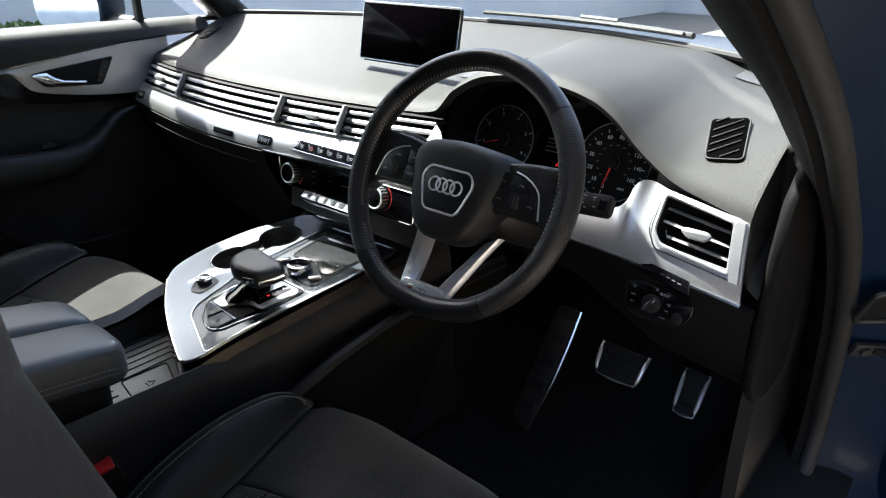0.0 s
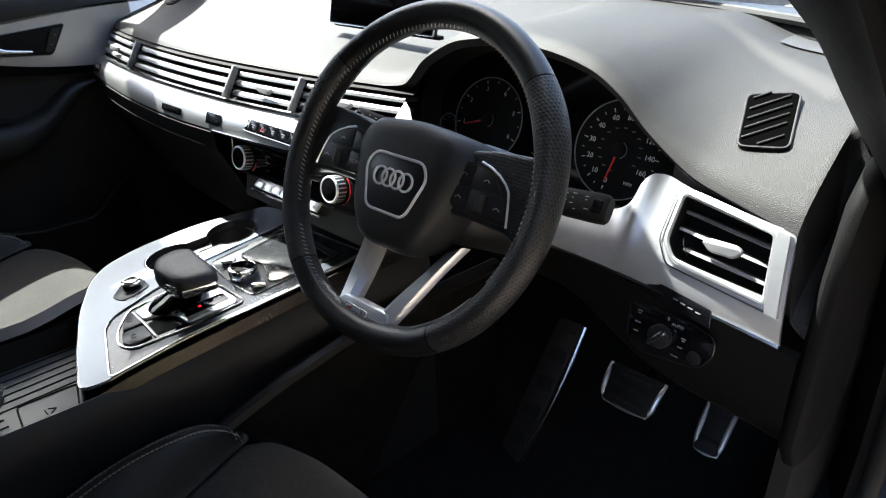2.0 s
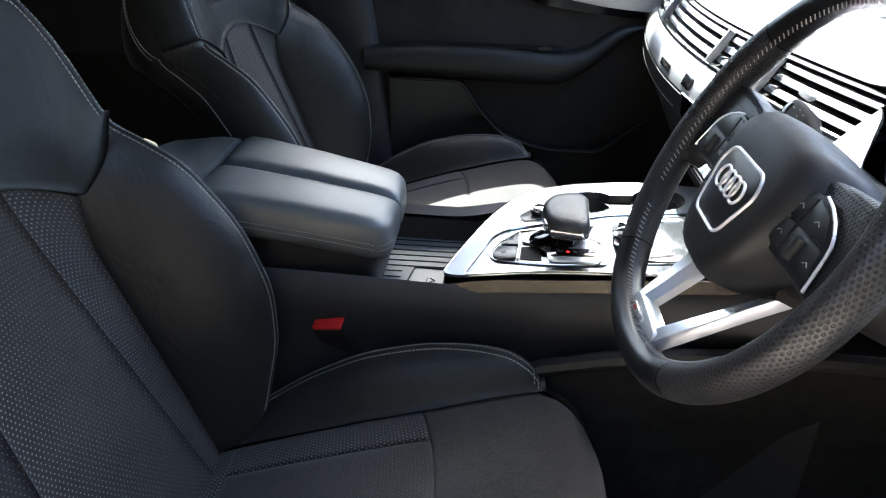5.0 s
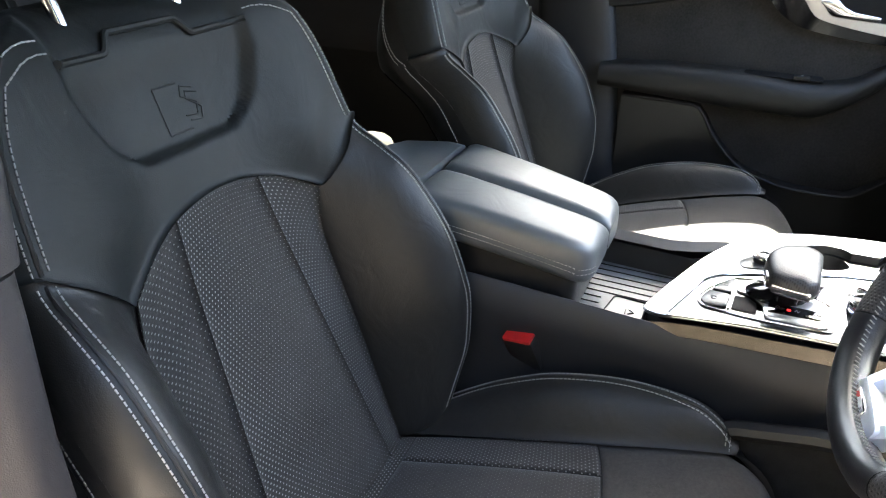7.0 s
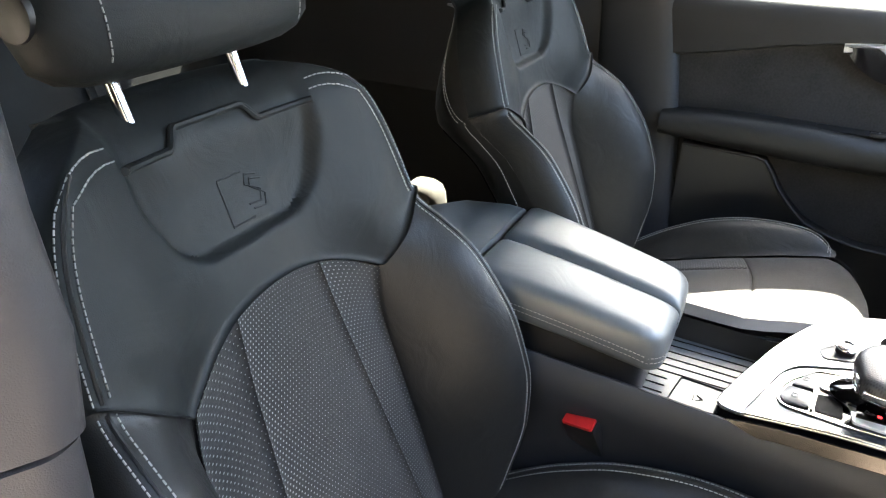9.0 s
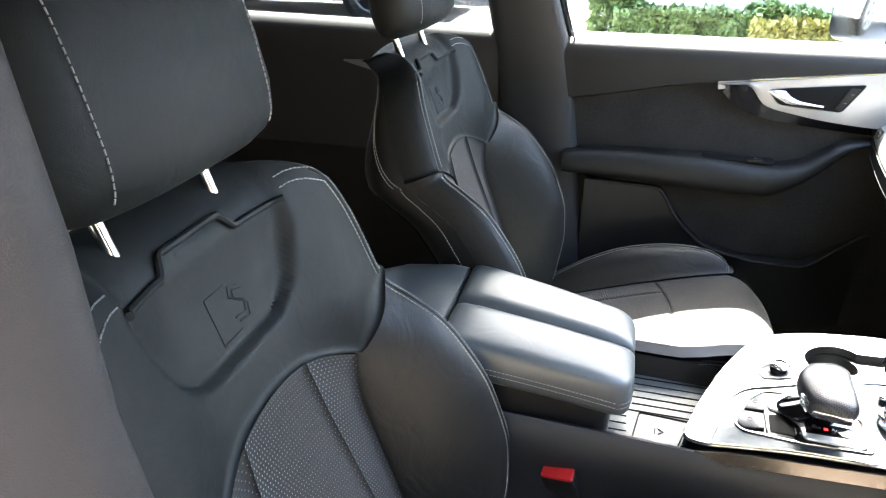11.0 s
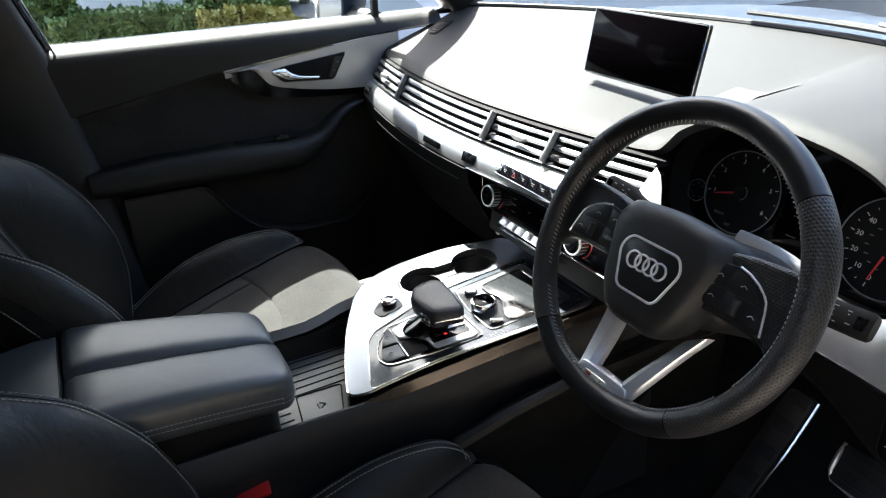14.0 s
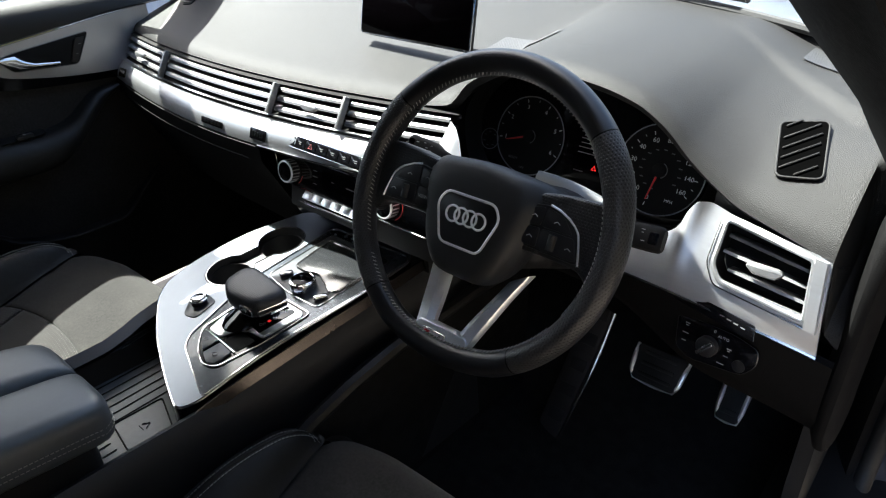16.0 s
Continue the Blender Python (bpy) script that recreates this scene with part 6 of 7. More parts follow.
CUSH_RISE = [(-0.82, 0.0), (-0.724, 0.036), (-0.655, 0.057), (-0.59, 0.066), (-0.528, 0.063), (-0.466, 0.054), (-0.413, 0.043), (-0.378, 0.026), (-0.355, 0.0), (-0.30, -0.035)]


def cush_y(t):
    return CUSH_Y[0] + (CUSH_Y[1] - CUSH_Y[0]) * t


def cush_h(x, t):
    """Cushion height at x across, t from back to front."""
    ax = abs(x)
    y = cush_y(t)
    h = curve(CUSH_Z, y)
    sm, cr = curve(CUSH_SEAM, y), curve(CUSH_CREST, y)
    q = min(1.0, max(0.0, (ax - sm) / (cr - sm)))
    h += 0.005 * (1 - (ax / sm) ** 2) if ax < sm else curve(CUSH_RISE, y) * (1 - (1 - q) ** 2)
    side = max(0.0, (ax - cr) / (0.265 - cr))
    h -= 0.08 * (1 - math.sqrt(max(0.0, 1 - min(1, side) ** 2)))
    f = max(0.0, (t - 0.86) / 0.14)
    h -= 0.085 * (1 - math.sqrt(max(0.0, 1 - min(1, f) ** 2)))
    return h


def cush_at(x, t):
    front = max(0.0, t - 1.0)
    lead = 0.02 * smooth(0.22, 0.10, abs(x)) * smooth(0.7, 1.0, t)
    return Vector((x, cush_y(min(t, 1.0)) + lead, cush_h(x, min(t, 1.0)) - front))


def build_seat(name, label, rake=18.0, length=1.0, door=1):
    global ALONG, OUT
    ALONG = Vector((0, -math.sin(radians(rake)), math.cos(radians(rake)))) * length
    OUT = Vector((0, math.cos(radians(rake)), math.sin(radians(rake))))
    st = thing(name, label, "car seat", (0, -0.60, 0.44), "front seats")
    # backrest insert: three strips, whose seams spread towards the cushion
    def seam_x(k, v):
        wi = curve(INS_W, v * 0.43) - 0.002
        return (-wi, -0.062 - 0.050 * (1 - v), 0.062 + 0.050 * (1 - v), wi)[k]
    for k in range(3):
        def ins(u, v, k=k):
            x = seam_x(k, v) + (seam_x(k + 1, v) - seam_x(k, v)) * u
            return back_at(x, -0.03 + (arch(x) + 0.03) * v)
        part("insert", puff(ins, 0, 1, 0, 1, 12, 34, 0.006, 0.06 if k == 1 else 0.14, 0.03), M_PERF if k == 1 else M_PERF_BOLD, st, "perforated dark microfibre backrest panel")
    for s_ in (-1, 1):
        def wing(u, v, s_=s_):
            s = -0.03 + (0.03 + 0.412) * v
            x = curve(INS_W, s) + (curve(BACK_W, s) * 0.9995 - curve(INS_W, s)) * u
            s = -0.03 + (0.03 + arch(x)) * v
            return back_at(s_ * (curve(INS_W, s) + (curve(BACK_W, s) * 0.9995 - curve(INS_W, s)) * u), s)
        part("bolster", puff(wing, 0, 1, 0, 1, 26, 40, 0.003, 0.06, 0.03, (1, 0, 1, 1)), M_LEATHER, st, "black leather backrest bolster")
        def crest(s, off):
            return back_at(s_ * (curve(CREST, s) + off), s) + OUT * 0.0008
        part("welt", tube([crest(s, 0.0) - OUT * 0.0010 for s in steps(0.0, 0.434, 50)], 0.0020, 6), M_LEATHER, st, "leather welt along the bolster")
        part("welt", tube([crest(s, 0.0) - OUT * 0.0010 for s in steps(0.442, 0.600, 30)], 0.0020, 6), M_LEATHER, st, "leather welt along the shoulder")
        for off in (-0.0065, 0.0065):
            stuff("stitching", stitches([crest(s, off) for s in steps(0.0, 0.432, 70)], 0.0056, 0.0040, 0.00075), M_STITCH, st, "grey stitching")
            arc = [back_at(s_ * (x + 0.4 * off), s + 0.9 * off) + OUT * 0.0008 for x, s in ((0.166, 0.592), (0.156, 0.5975), (0.145, 0.6015), (0.133, 0.6035), (0.121, 0.6030))]
            stuff("stitching", stitches([crest(s, off) for s in steps(0.444, 0.580, 40)] + arc, 0.0056, 0.0040, 0.00075), M_STITCH, st, "grey stitching")
    # shoulder panel and its inner pad
    def shoulder(u, v):
        x0 = u * curve(BACK_W, 0.44) * 0.999
        s0 = arch(x0) - 0.0005
        s = s0 + (0.640 - s0) * v
        return back_at(u * curve(BACK_W, s) * 0.9995, s)
    part("shoulder_panel", puff(shoulder, -1, 1, 0, 1, 120, 64, 0.006, 0.02, 0.04, (0, 0, 1, 0)), M_LEATHER_SOFT, st, "smooth black leather shoulder panel")
    em = bmesh.new()
    for pts in ([(-0.026, 0.022), (0.004, 0.022)], [(-0.026, 0.022), (-0.026, -0.026)], [(-0.026, -0.026), (0.004, -0.026)],
                [(0.022, 0.014), (0.008, 0.018), (0.004, 0.008), (0.022, -0.002), (0.018, -0.014), (0.002, -0.012)],
                [(0.026, 0.008), (0.012, 0.012), (0.010, 0.004), (0.026, -0.008), (0.022, -0.020), (0.006, -0.018)]):
        line = []
        for a, b in zip(pts, pts[1:]):
            line += [Vector(a).lerp(Vector(b), t) for t in steps(0, 0.8, 4)]
        line.append(Vector(pts[-1]))
        em = join(em, tube([back_at(-p.x - 0.012, 0.522 + p.y) + OUT * 0.0002 for p in line], 0.0010, 6))
    part("embossing", em, M_LEATHER_SOFT, st)
    part("backrest_lip", tube([back_at(x, 0.605 - 0.018 * smooth(0.040, 0.056, abs(x))) + OUT * 0.0035 for x in steps(-0.116, 0.116, 70)], 0.0036, 8), M_LEATHER_SOFT, st)
    # shell behind
    def shell_b(u, v):
        s = -0.10 + 0.735 * v
        w = curve(BACK_W, s) * 0.9995
        t = math.pi * u
        x = w * math.cos(t)
        edge = back_h(w, s)
        return B0 + Vector((x, 0, 0)) + ALONG * s + OUT * (edge - 0.115 * (math.sin(t) ** 0.55 if math.sin(t) > 0 else 0) * (1 - 0.97 * smooth(0.44, 0.645, s)))
    part("backrest_shell", grid(shell_b, [0.0, 0.004, 0.012, 0.025, 0.045] + steps(0.07, 0.93, 24) + [0.955, 0.975, 0.988, 0.996, 1.0], steps(0, 1, 30)), M_LEATHER, st, "leather side and back of the backrest")
    for s_ in (0, 1):
        def side(u, v, s_=s_):
            return shell_b(1 - u if s_ else u, v) + Vector((-0.0012 if s_ else 0.0012, 0, 0))
        for du in (0.0, 0.010):
            stuff("stitching", stitches([side(0.004 + du + 0.085 * ((v - 0.73) / 0.22) ** 0.8, v) for v in steps(0.732, 0.95, 26)], 0.0056, 0.0040, 0.00075), M_STITCH, st, "grey stitching")
        stuff("stitching", stitches([side(0.004 + 0.040 * ((0.728 - v) / 0.6) ** 0.9, v) for v in steps(0.13, 0.728, 50)], 0.0056, 0.0040, 0.00075), M_STITCH, st, "grey stitching")
        part("side_seam", tube([side(0.10 + 0.05 * math.sin(math.pi * (0.728 - v) / 0.6), v) for v in steps(0.13, 0.72, 30)], 0.0012, 5), M_MATTE, st, "dark seam in the side of the backrest")
    # rounded top between the shell and the shoulder pad
    def cap(u, k):
        a = shell_b(u, 1.0)
        b = back_at(max(-1, min(1, a.x / (curve(BACK_W, 0.635) * 0.9995))) * curve(BACK_W, 0.640) * 0.9995, 0.640)
        return a.lerp(b, k) + ALONG * (0.010 * math.sin(math.pi * k) * math.sin(math.pi * u))
    part("backrest_top", grid(cap, steps(0, 1, 30), steps(0, 1, 6)), M_LEATHER_SOFT, st, "leather-covered top edge of the backrest")
    # cushion: insert in two parts, bolsters, front
    def c_ins(u, v):
        return cush_at(curve(CUSH_SEAM, cush_y(v)) * u, v)
    def c_rear(u, v):
        return c_ins(u, (0.645 - 0.057 * u * u) * v)
    def c_front(u, v):
        a = 0.645 - 0.057 * u * u
        return c_ins(u, a + (1.0 - a) * v)
    part("cushion_front", puff(c_front, -1, 1, 0, 1, 22, 18, 0.005, 0.05, 0.05, (1, 1, 1, 0)), M_FABRIC, st, "dark microfibre cushion")
    for a, b, mt in ((-1.0, -0.68, M_PERF_BOLD), (-0.68, 0.68, M_PERF_FINE), (0.68, 1.0, M_PERF_BOLD)):
        part("cushion_panel", puff(c_rear, a, b, 0.16, 1.0, 12, 18, 0.005, 0.08, 0.04), mt, st, "perforated dark microfibre cushion panel")
    part("cushion_panel", puff(c_rear, -1, 1, 0.0, 0.16, 20, 6, 0.005, 0.03, 0.2), M_PERF_BOLD, st, "perforated dark microfibre cushion panel")
    for s_ in (-1, 1):
        def c_wing(u, v, s_=s_):
            m = curve(CUSH_SEAM, cush_y(v))
            return cush_at(s_ * (m + (0.2648 - m) * u), v)
        def c_crest(v, off, s_=s_):
            return cush_at(s_ * (curve(CUSH_CREST, cush_y(v)) + off), v) + Vector((0, 0, 0.0010))
        part("cushion_bolster", puff(c_wing, 0, 1, 0.0, 0.885, 18, 36, 0.006, 0.08, 0.03, (1, 0, 0, 1)), M_LEATHER, st, "black leather cushion bolster")
        part("welt", tube([c_crest(v, 0.0) - Vector((0, 0, 0.0012)) for v in steps(0.06, 0.87, 40)], 0.0020, 6), M_LEATHER, st, "leather welt along the bolster")
        for off in (-0.006, 0.006):
            stuff("stitching", stitches([c_crest(v, off) for v in steps(0.06, 0.872 - 0.6 * off, 60)] + [c_wing(0.45 * (1 - t), 0.868 - 0.8 * off) + Vector((0, 0, 0.001)) for t in steps(0.1, 0.9, 6)], 0.0056, 0.0040, 0.00075), M_STITCH, st, "grey stitching")
        def c_end(u, v, s_=s_):
            m = curve(CUSH_SEAM, cush_y(0.885 + 0.115 * v))
            return cush_at(s_ * (m + (0.2648 - m) * u), 0.885 + 0.115 * v)
        part("cushion_tip", puff(c_end, 0, 1, 0, 1, 10, 6, 0.005, 0.05, 0.1, (1, 0, 1, 0)), M_LEATHER, st)
    def skirt(u, v):
        # round the cushion from one rear corner over the front to the other
        n = 3.0
        k = u * n
        if k < 1:
            p = cush_at(-0.2648, k)
        elif k < 2:
            p = cush_at(-0.2648 + 0.5296 * (k - 1), 1.0)
        else:
            p = cush_at(0.2648, 3 - k)
        return Vector((p.x * (1 - 0.05 * v), p.y - 0.02 * v * (1 if 1 <= k <= 2 else 0), p.z + (0.47 - p.z) * v))
    part("seat_base", grid(skirt, steps(0, 1, 60), steps(0, 1, 5)), M_PLASTIC, st)
    part("seat_rail", box(0.40, 0.50, 0.05, (0, -0.58, 0.462), 0.006), M_MATTE, st)
    # head restraint on two chrome posts
    HEAD = ((-1.0, 0.45), (-0.975, 0.66), (-0.91, 0.81), (-0.78, 0.92), (-0.5, 0.985), (0.0, 1.0), (0.4, 0.985), (0.7, 0.93), (0.88, 0.82), (0.97, 0.66), (1.0, 0.45))
    hc = B0 + ALONG * 0.748 + OUT * 0.032
    rings = []
    for k, q in HEAD:
        rings.append([hc + ALONG * (0.095 * k) + Vector((0.145 * q * (1 - 0.08 * k) * math.copysign(abs(math.cos(t)) ** 0.72, math.cos(t)), 0, 0)) + OUT * (0.055 * q * math.copysign(abs(math.sin(t)) ** 0.75, math.sin(t)) + 0.012 * k) for t in steps(0, 2 * math.pi * 35 / 36, 35)])
    hr = part("head_restraint", loft(rings), M_LEATHER_SOFT, st, "black leather head restraint")
    for s_ in (-1, 1):
        def head_at(k, s_=s_):
            q = curve(HEAD, k)
            c = min(0.98, (0.106 / (0.145 * q * (1 - 0.08 * k))) ** (1 / 0.72))
            return hc + ALONG * (0.095 * k) + Vector((s_ * 0.106, 0, 0)) + OUT * (0.055 * q * math.sqrt(max(0.0, 1 - c * c)) ** 0.75 + 0.012 * k + 0.0006)
        stuff("stitching", stitches([head_at(k) for k in steps(-0.86, 0.84, 40)], 0.0058, 0.0042, 0.0007), M_STITCH, hr)
        part("post", tube([B0 + Vector((s_ * 0.069, 0, 0)) + ALONG * q + OUT * (-0.006) for q in (0.60, 0.72)], 0.0062, 14), M_CHROME, st, "chrome head restraint post")
    part("release_knob", disc(0.020, 0.006, n=30, bevel=0.002, m=turned((0, 1, 0), (door, 0.15, 0), hc + Vector((door * 0.144, 0, 0)) - ALONG * 0.035)), M_PLASTIC, hr)
    return st


seat_d = build_seat("driver_seat", "black leather and microfibre sports seat behind the steering wheel", 18.0, 0.975)
seat_d.matrix_basis = Matrix.Translation((0.388, 0, 0)) @ seat_d.matrix_basis
seat_p = build_seat("passenger_seat", "black leather sports seat with sunlit microfibre cushion, passenger side", 19.5, 0.955, -1)
seat_p.matrix_basis = Matrix.Translation((-0.358, 0.0, 0.032)) @ seat_p.matrix_basis
# ---- seat belt buckle ----
bk = thing("seat_belt_buckle", "black seat belt buckle with red release button", "buckle", (0.128, -0.66, 0.66))
bmx = turned((0.05, 0.85, -0.25), (0.25, -0.28, 0.93), (0.128, -0.650, 0.712))
part("housing", box(0.050, 0.022, 0.075, (0, 0, -0.030), 0.006, m=bmx), M_PLASTIC, bk)
part("button", plate(rrect(0.044, 0.020, 0.003), 0.005, 0.0015, m=bmx @ Matrix.Translation((0, -0.001, 0.006))), M_RED, bk, "red release button")
part("stem", box(0.032, 0.012, 0.12, (0, 0, -0.12), 0.004, m=bmx), M_MATTE, bk)

# ---- made-up beige pad in place of the rear seat's sunlit edge ----
M_SUNLIT_EDGE = mat("sunlit_edge_beige", (0.20, 0.175, 0.145), 0.95, spec=0.2, sheen=0.1, vary=0.2, scale=20, bump=0.6, bscale=500)
cus = thing("cushion", "made-up beige pad standing in for the sunlit edge of the rear seat", "cushion", (-0.33, -1.16, 0.45))
part("cover", loft([[(-0.318 + 0.045 * q * math.copysign(abs(math.cos(t)) ** 0.6, math.cos(t)), -1.140 + 0.045 * q * math.copysign(abs(math.sin(t)) ** 0.7, math.sin(t)), z) for t in steps(0, 2 * math.pi * 27 / 28, 27)]
                    for z, q in ((0.452, 0.7), (0.462, 0.9), (0.50, 1.0), (0.66, 1.05), (0.740, 1.0), (0.770, 0.93), (0.786, 0.80), (0.796, 0.55), (0.798, 0.25))]), M_SUNLIT_EDGE, cus)
part("piping", tube([(-0.318 + 0.047 * math.cos(t), -1.140, 0.625 + 0.160 * math.sin(t)) for t in steps(0, 2 * math.pi * 39 / 40, 39)], 0.004, 6, True), M_SUNLIT_EDGE, cus)
# ---- rear bench ----
rear = thing("rear_bench", "black leather rear bench in shade", "rear seat", (0, -1.75, 0.44))
for x0, x1 in ((-0.66, -0.215), (-0.21, 0.21), (0.215, 0.66)):
    xc, hw = (x0 + x1) / 2, (x1 - x0) / 2
    def rc(u, v, xc=xc, hw=hw):
        return Vector((xc + hw * u, -1.98 + 0.52 * v, 0.72 + 0.03 * v - 0.03 * u ** 4 - 0.06 * max(0, (v - 0.85) / 0.15) ** 2))
    part("cushion", puff(rc, -1, 1, 0, 1, 14, 16, 0.03, 0.1, 0.08), M_LEATHER, rear)
    part("cushion_front", grid(lambda u, v, xc=xc, hw=hw: Vector((xc + hw * u, -1.462 + 0.02 * v, 0.68 - 0.22 * v)), steps(-1, 1, 4), steps(0, 1, 3)), M_LEATHER, rear)
    def rb_(u, v, xc=xc, hw=hw):
        return Vector((xc + hw * u, -1.98 - 0.16 * v, 0.72 + 0.55 * v)) + Vector((0, 0.03 * (1 - u ** 4), 0))
    part("backrest", puff(rb_, -1, 1, 0, 1, 14, 16, 0.03, 0.1, 0.06), M_LEATHER, rear)
    hd = Vector((xc, -2.17, 1.38))
    part("head_restraint", loft([[hd + Vector((0.12 * q * math.copysign(abs(math.cos(t)) ** 0.6, math.cos(t)), 0.05 * q * math.sin(t), 0.085 * k)) for t in steps(0, 2 * math.pi * 19 / 20, 19)] for k, q in ((-1, 0.7), (-0.85, 0.95), (0, 1.0), (0.85, 0.9), (1, 0.6))]), M_LEATHER, rear)


# ---- passenger door ----
door = tagged(new("door_1"), "closed black passenger door with aluminium inlay and padded armrest", "door", kind="structure")
DX = -0.715


def door_fn(u, v):
    """u: from the rear edge to the dash; v: from the sill up to the window."""
    y = -0.755 + 0.86 * u + 0.075 * (0.9 - v) * (1 - u)
    z = 0.47 + 0.685 * v
    x = DX + 0.010 * math.sin(math.pi * v) - 0.012 * smooth(0.80, 1.0, v) - 0.015 * smooth(0.35, 0.0, v) - 0.02 * smooth(0.82, 1.0, u)
    return (x, y, z)
part("door_panel", slab(door_fn, steps(0, 1, 24), steps(0, 0.90, 28), 0.03), M_FABRIC, door, "dark microfibre door panel")
TOPLINE = [(-0.78, 1.028), (-0.721, 1.037), (-0.618, 1.055), (-0.525, 1.074), (-0.436, 1.087), (-0.26, 1.108), (-0.067, 1.129), (0.12, 1.138)]


def top_fn(u, v):
    """The upper door panel: a ledge along the window that rolls over and down to the seam."""
    y = -0.765 + 0.87 * u
    prof = [(-0.748, 1.168), (-0.728, 1.168), (-0.708, 1.163), (-0.694, 1.152), (-0.687, 1.136), (-0.686, 1.12), None, None]
    k = 0.010 * smooth(0.55, 1.0, u)
    if prof[int(v)] is None:
        zt = curve(TOPLINE, y)
        return (-0.688 if v < 7 else -0.702, y, zt + 0.004 if v < 7 else zt - 0.002)
    x, z = prof[int(v)]
    return (x - k, y, max(z, curve(TOPLINE, y) + 0.008 - 0.001 * v))
part("door_top", grid(top_fn, steps(0, 1, 34), list(range(8))), M_DOORTOP, door, "grained upper door panel along the window")
part("window_strip", box(0.012, 0.98, 0.010, (-0.730, -0.28, 1.160), 0.003), M_RUBBER, door)
part("outer_strip", box(0.045, 1.02, 0.014, (-0.775, -0.30, 1.158), 0.005), M_CHROME, door, "bright outer window strip")
part("door_edge", tube([Vector(door_fn(-0.004, v)) for v in steps(0, 1, 20)], 0.008, 8), M_RUBBER, door)

# aluminium inlay: a wedge that tapers to the rear
ZB = [(-0.436, 1.0845), (-0.380, 1.086), (-0.337, 1.046), (-0.304, 1.036), (-0.19, 1.018), (-0.106, 1.012), (0.0, 1.008)]
ZG = [(-0.436, 1.0825), (-0.40, 1.045), (-0.352, 1.022), (-0.254, 1.007), (-0.105, 0.996), (0.0, 0.992)]


def d_in(u, v):
    y = -0.436 + 0.42 * u
    zt, zb = curve(TOPLINE, y) - 0.002, curve(ZB, y)
    return (DX + 0.025 + 0.003 * math.sin(math.pi * v) - 0.006 * smooth(0.75, 1.0, u), y, zb + (zt - zb) * v)


def d_gloss(u, v):
    y = -0.436 + 0.42 * u
    return (DX + 0.020 + 0.005 * v - 0.006 * smooth(0.75, 1.0, u), y, curve(ZG, y) + (curve(ZB, y) - 0.001 - curve(ZG, y)) * v)
hb = rounded([(-0.338, 1.079), (-0.313, 1.050), (-0.191, 1.041), (-0.156, 1.101), (-0.303, 1.0855)], 0.009, 4)
part("inlay", slab(d_in, steps(0, 1, 44), steps(0, 1, 8), 0.012), M_ALU, door, "brushed aluminium door inlay")
part("inlay_base", slab(d_gloss, steps(0, 1, 44), steps(0, 1, 4), 0.010), M_GLOSS, door, "dark gloss lower edge of the inlay")
part("inlay_line", tube([Vector(d_in(u, 1.0)) + Vector((0.001, 0, 0.001)) for u in steps(0, 1, 24)], 0.0008, 6), M_SILVER, door)
hm = turned((0, 1, 0), (1, 0, 0), (DX + 0.0272, 0, 0))
bowl = part("handle_bowl", plate(hb, 0.0016, 0.0005, m=hm), M_MATTE, door, "black handle recess")
part("bowl_rim", tube([(y, z, 0.0012) for y, z in hb], 0.0009, 8, True, m=hm), M_SILVER, bowl)
part("handle", loft([[(DX + 0.034 + 0.005 * math.cos(t), y, z + h * math.sin(t)) for t in steps(0, 2 * math.pi * 13 / 14, 13)] for y, z, h in ((-0.336, 1.077, 0.002), (-0.326, 1.073, 0.008), (-0.306, 1.067, 0.014), (-0.292, 1.060, 0.010), (-0.275, 1.056, 0.006), (-0.235, 1.052, 0.0048), (-0.229, 1.052, 0.004))]), M_CHROME, door, "satin chrome door handle")
kp = part("lock_key", plate(rounded([(-0.205, 1.048), (-0.192, 1.046), (-0.166, 1.092), (-0.186, 1.092)], 0.004), 0.004, 0.001, m=hm), M_KEY, bowl)
for y, z in ((-0.180, 1.080), (-0.190, 1.062)):
    part("symbol", box(0.001, 0.005, 0.0012, (DX + 0.0316, y, z)), M_DIMPRINT, kp)

# armrest: a shelf that sweeps up at the front
AR_T = [(-0.745, 0.920), (-0.575, 0.930), (-0.451, 0.930), (-0.31, 0.922), (-0.245, 0.932), (-0.205, 0.958), (-0.165, 0.980), (-0.12, 0.985)]
AR_B = [(-0.745, 0.864), (-0.50, 0.850), (-0.313, 0.846), (-0.231, 0.884), (-0.152, 0.955), (-0.12, 0.972)]


def d_arm(u, v):
    y = -0.745 + 0.625 * u
    zt, zb = curve(AR_T, y), curve(AR_B, y)
    t = math.pi * (v - 0.5)
    out = 0.062 * (1 - 0.55 * smooth(0.72, 1.0, u))
    c = max(0.0, math.cos(t))
    return (DX + 0.002 + out * c ** 0.5, y, (zt + zb) / 2 + (zt - zb) / 2 * math.sin(t))
part("armrest", grid(d_arm, steps(0, 1, 34), steps(0, 1, 16)), M_LEATHER, door, "padded leather armrest")
part("grip_recess", plate(rrect(0.150, 0.020, 0.009), 0.003, 0.001, m=turned((0, 1, 0), (0.3, 0, 1), (DX + 0.030, -0.37, 0.9265))), M_MATTE, door)
part("window_switch", box(0.014, 0.030, 0.008, (DX + 0.036, -0.335, 0.929), 0.002), M_PLASTIC, door)
part("switch_mark", box(0.006, 0.004, 0.001, (DX + 0.036, -0.335, 0.9335)), M_SILVER, door)
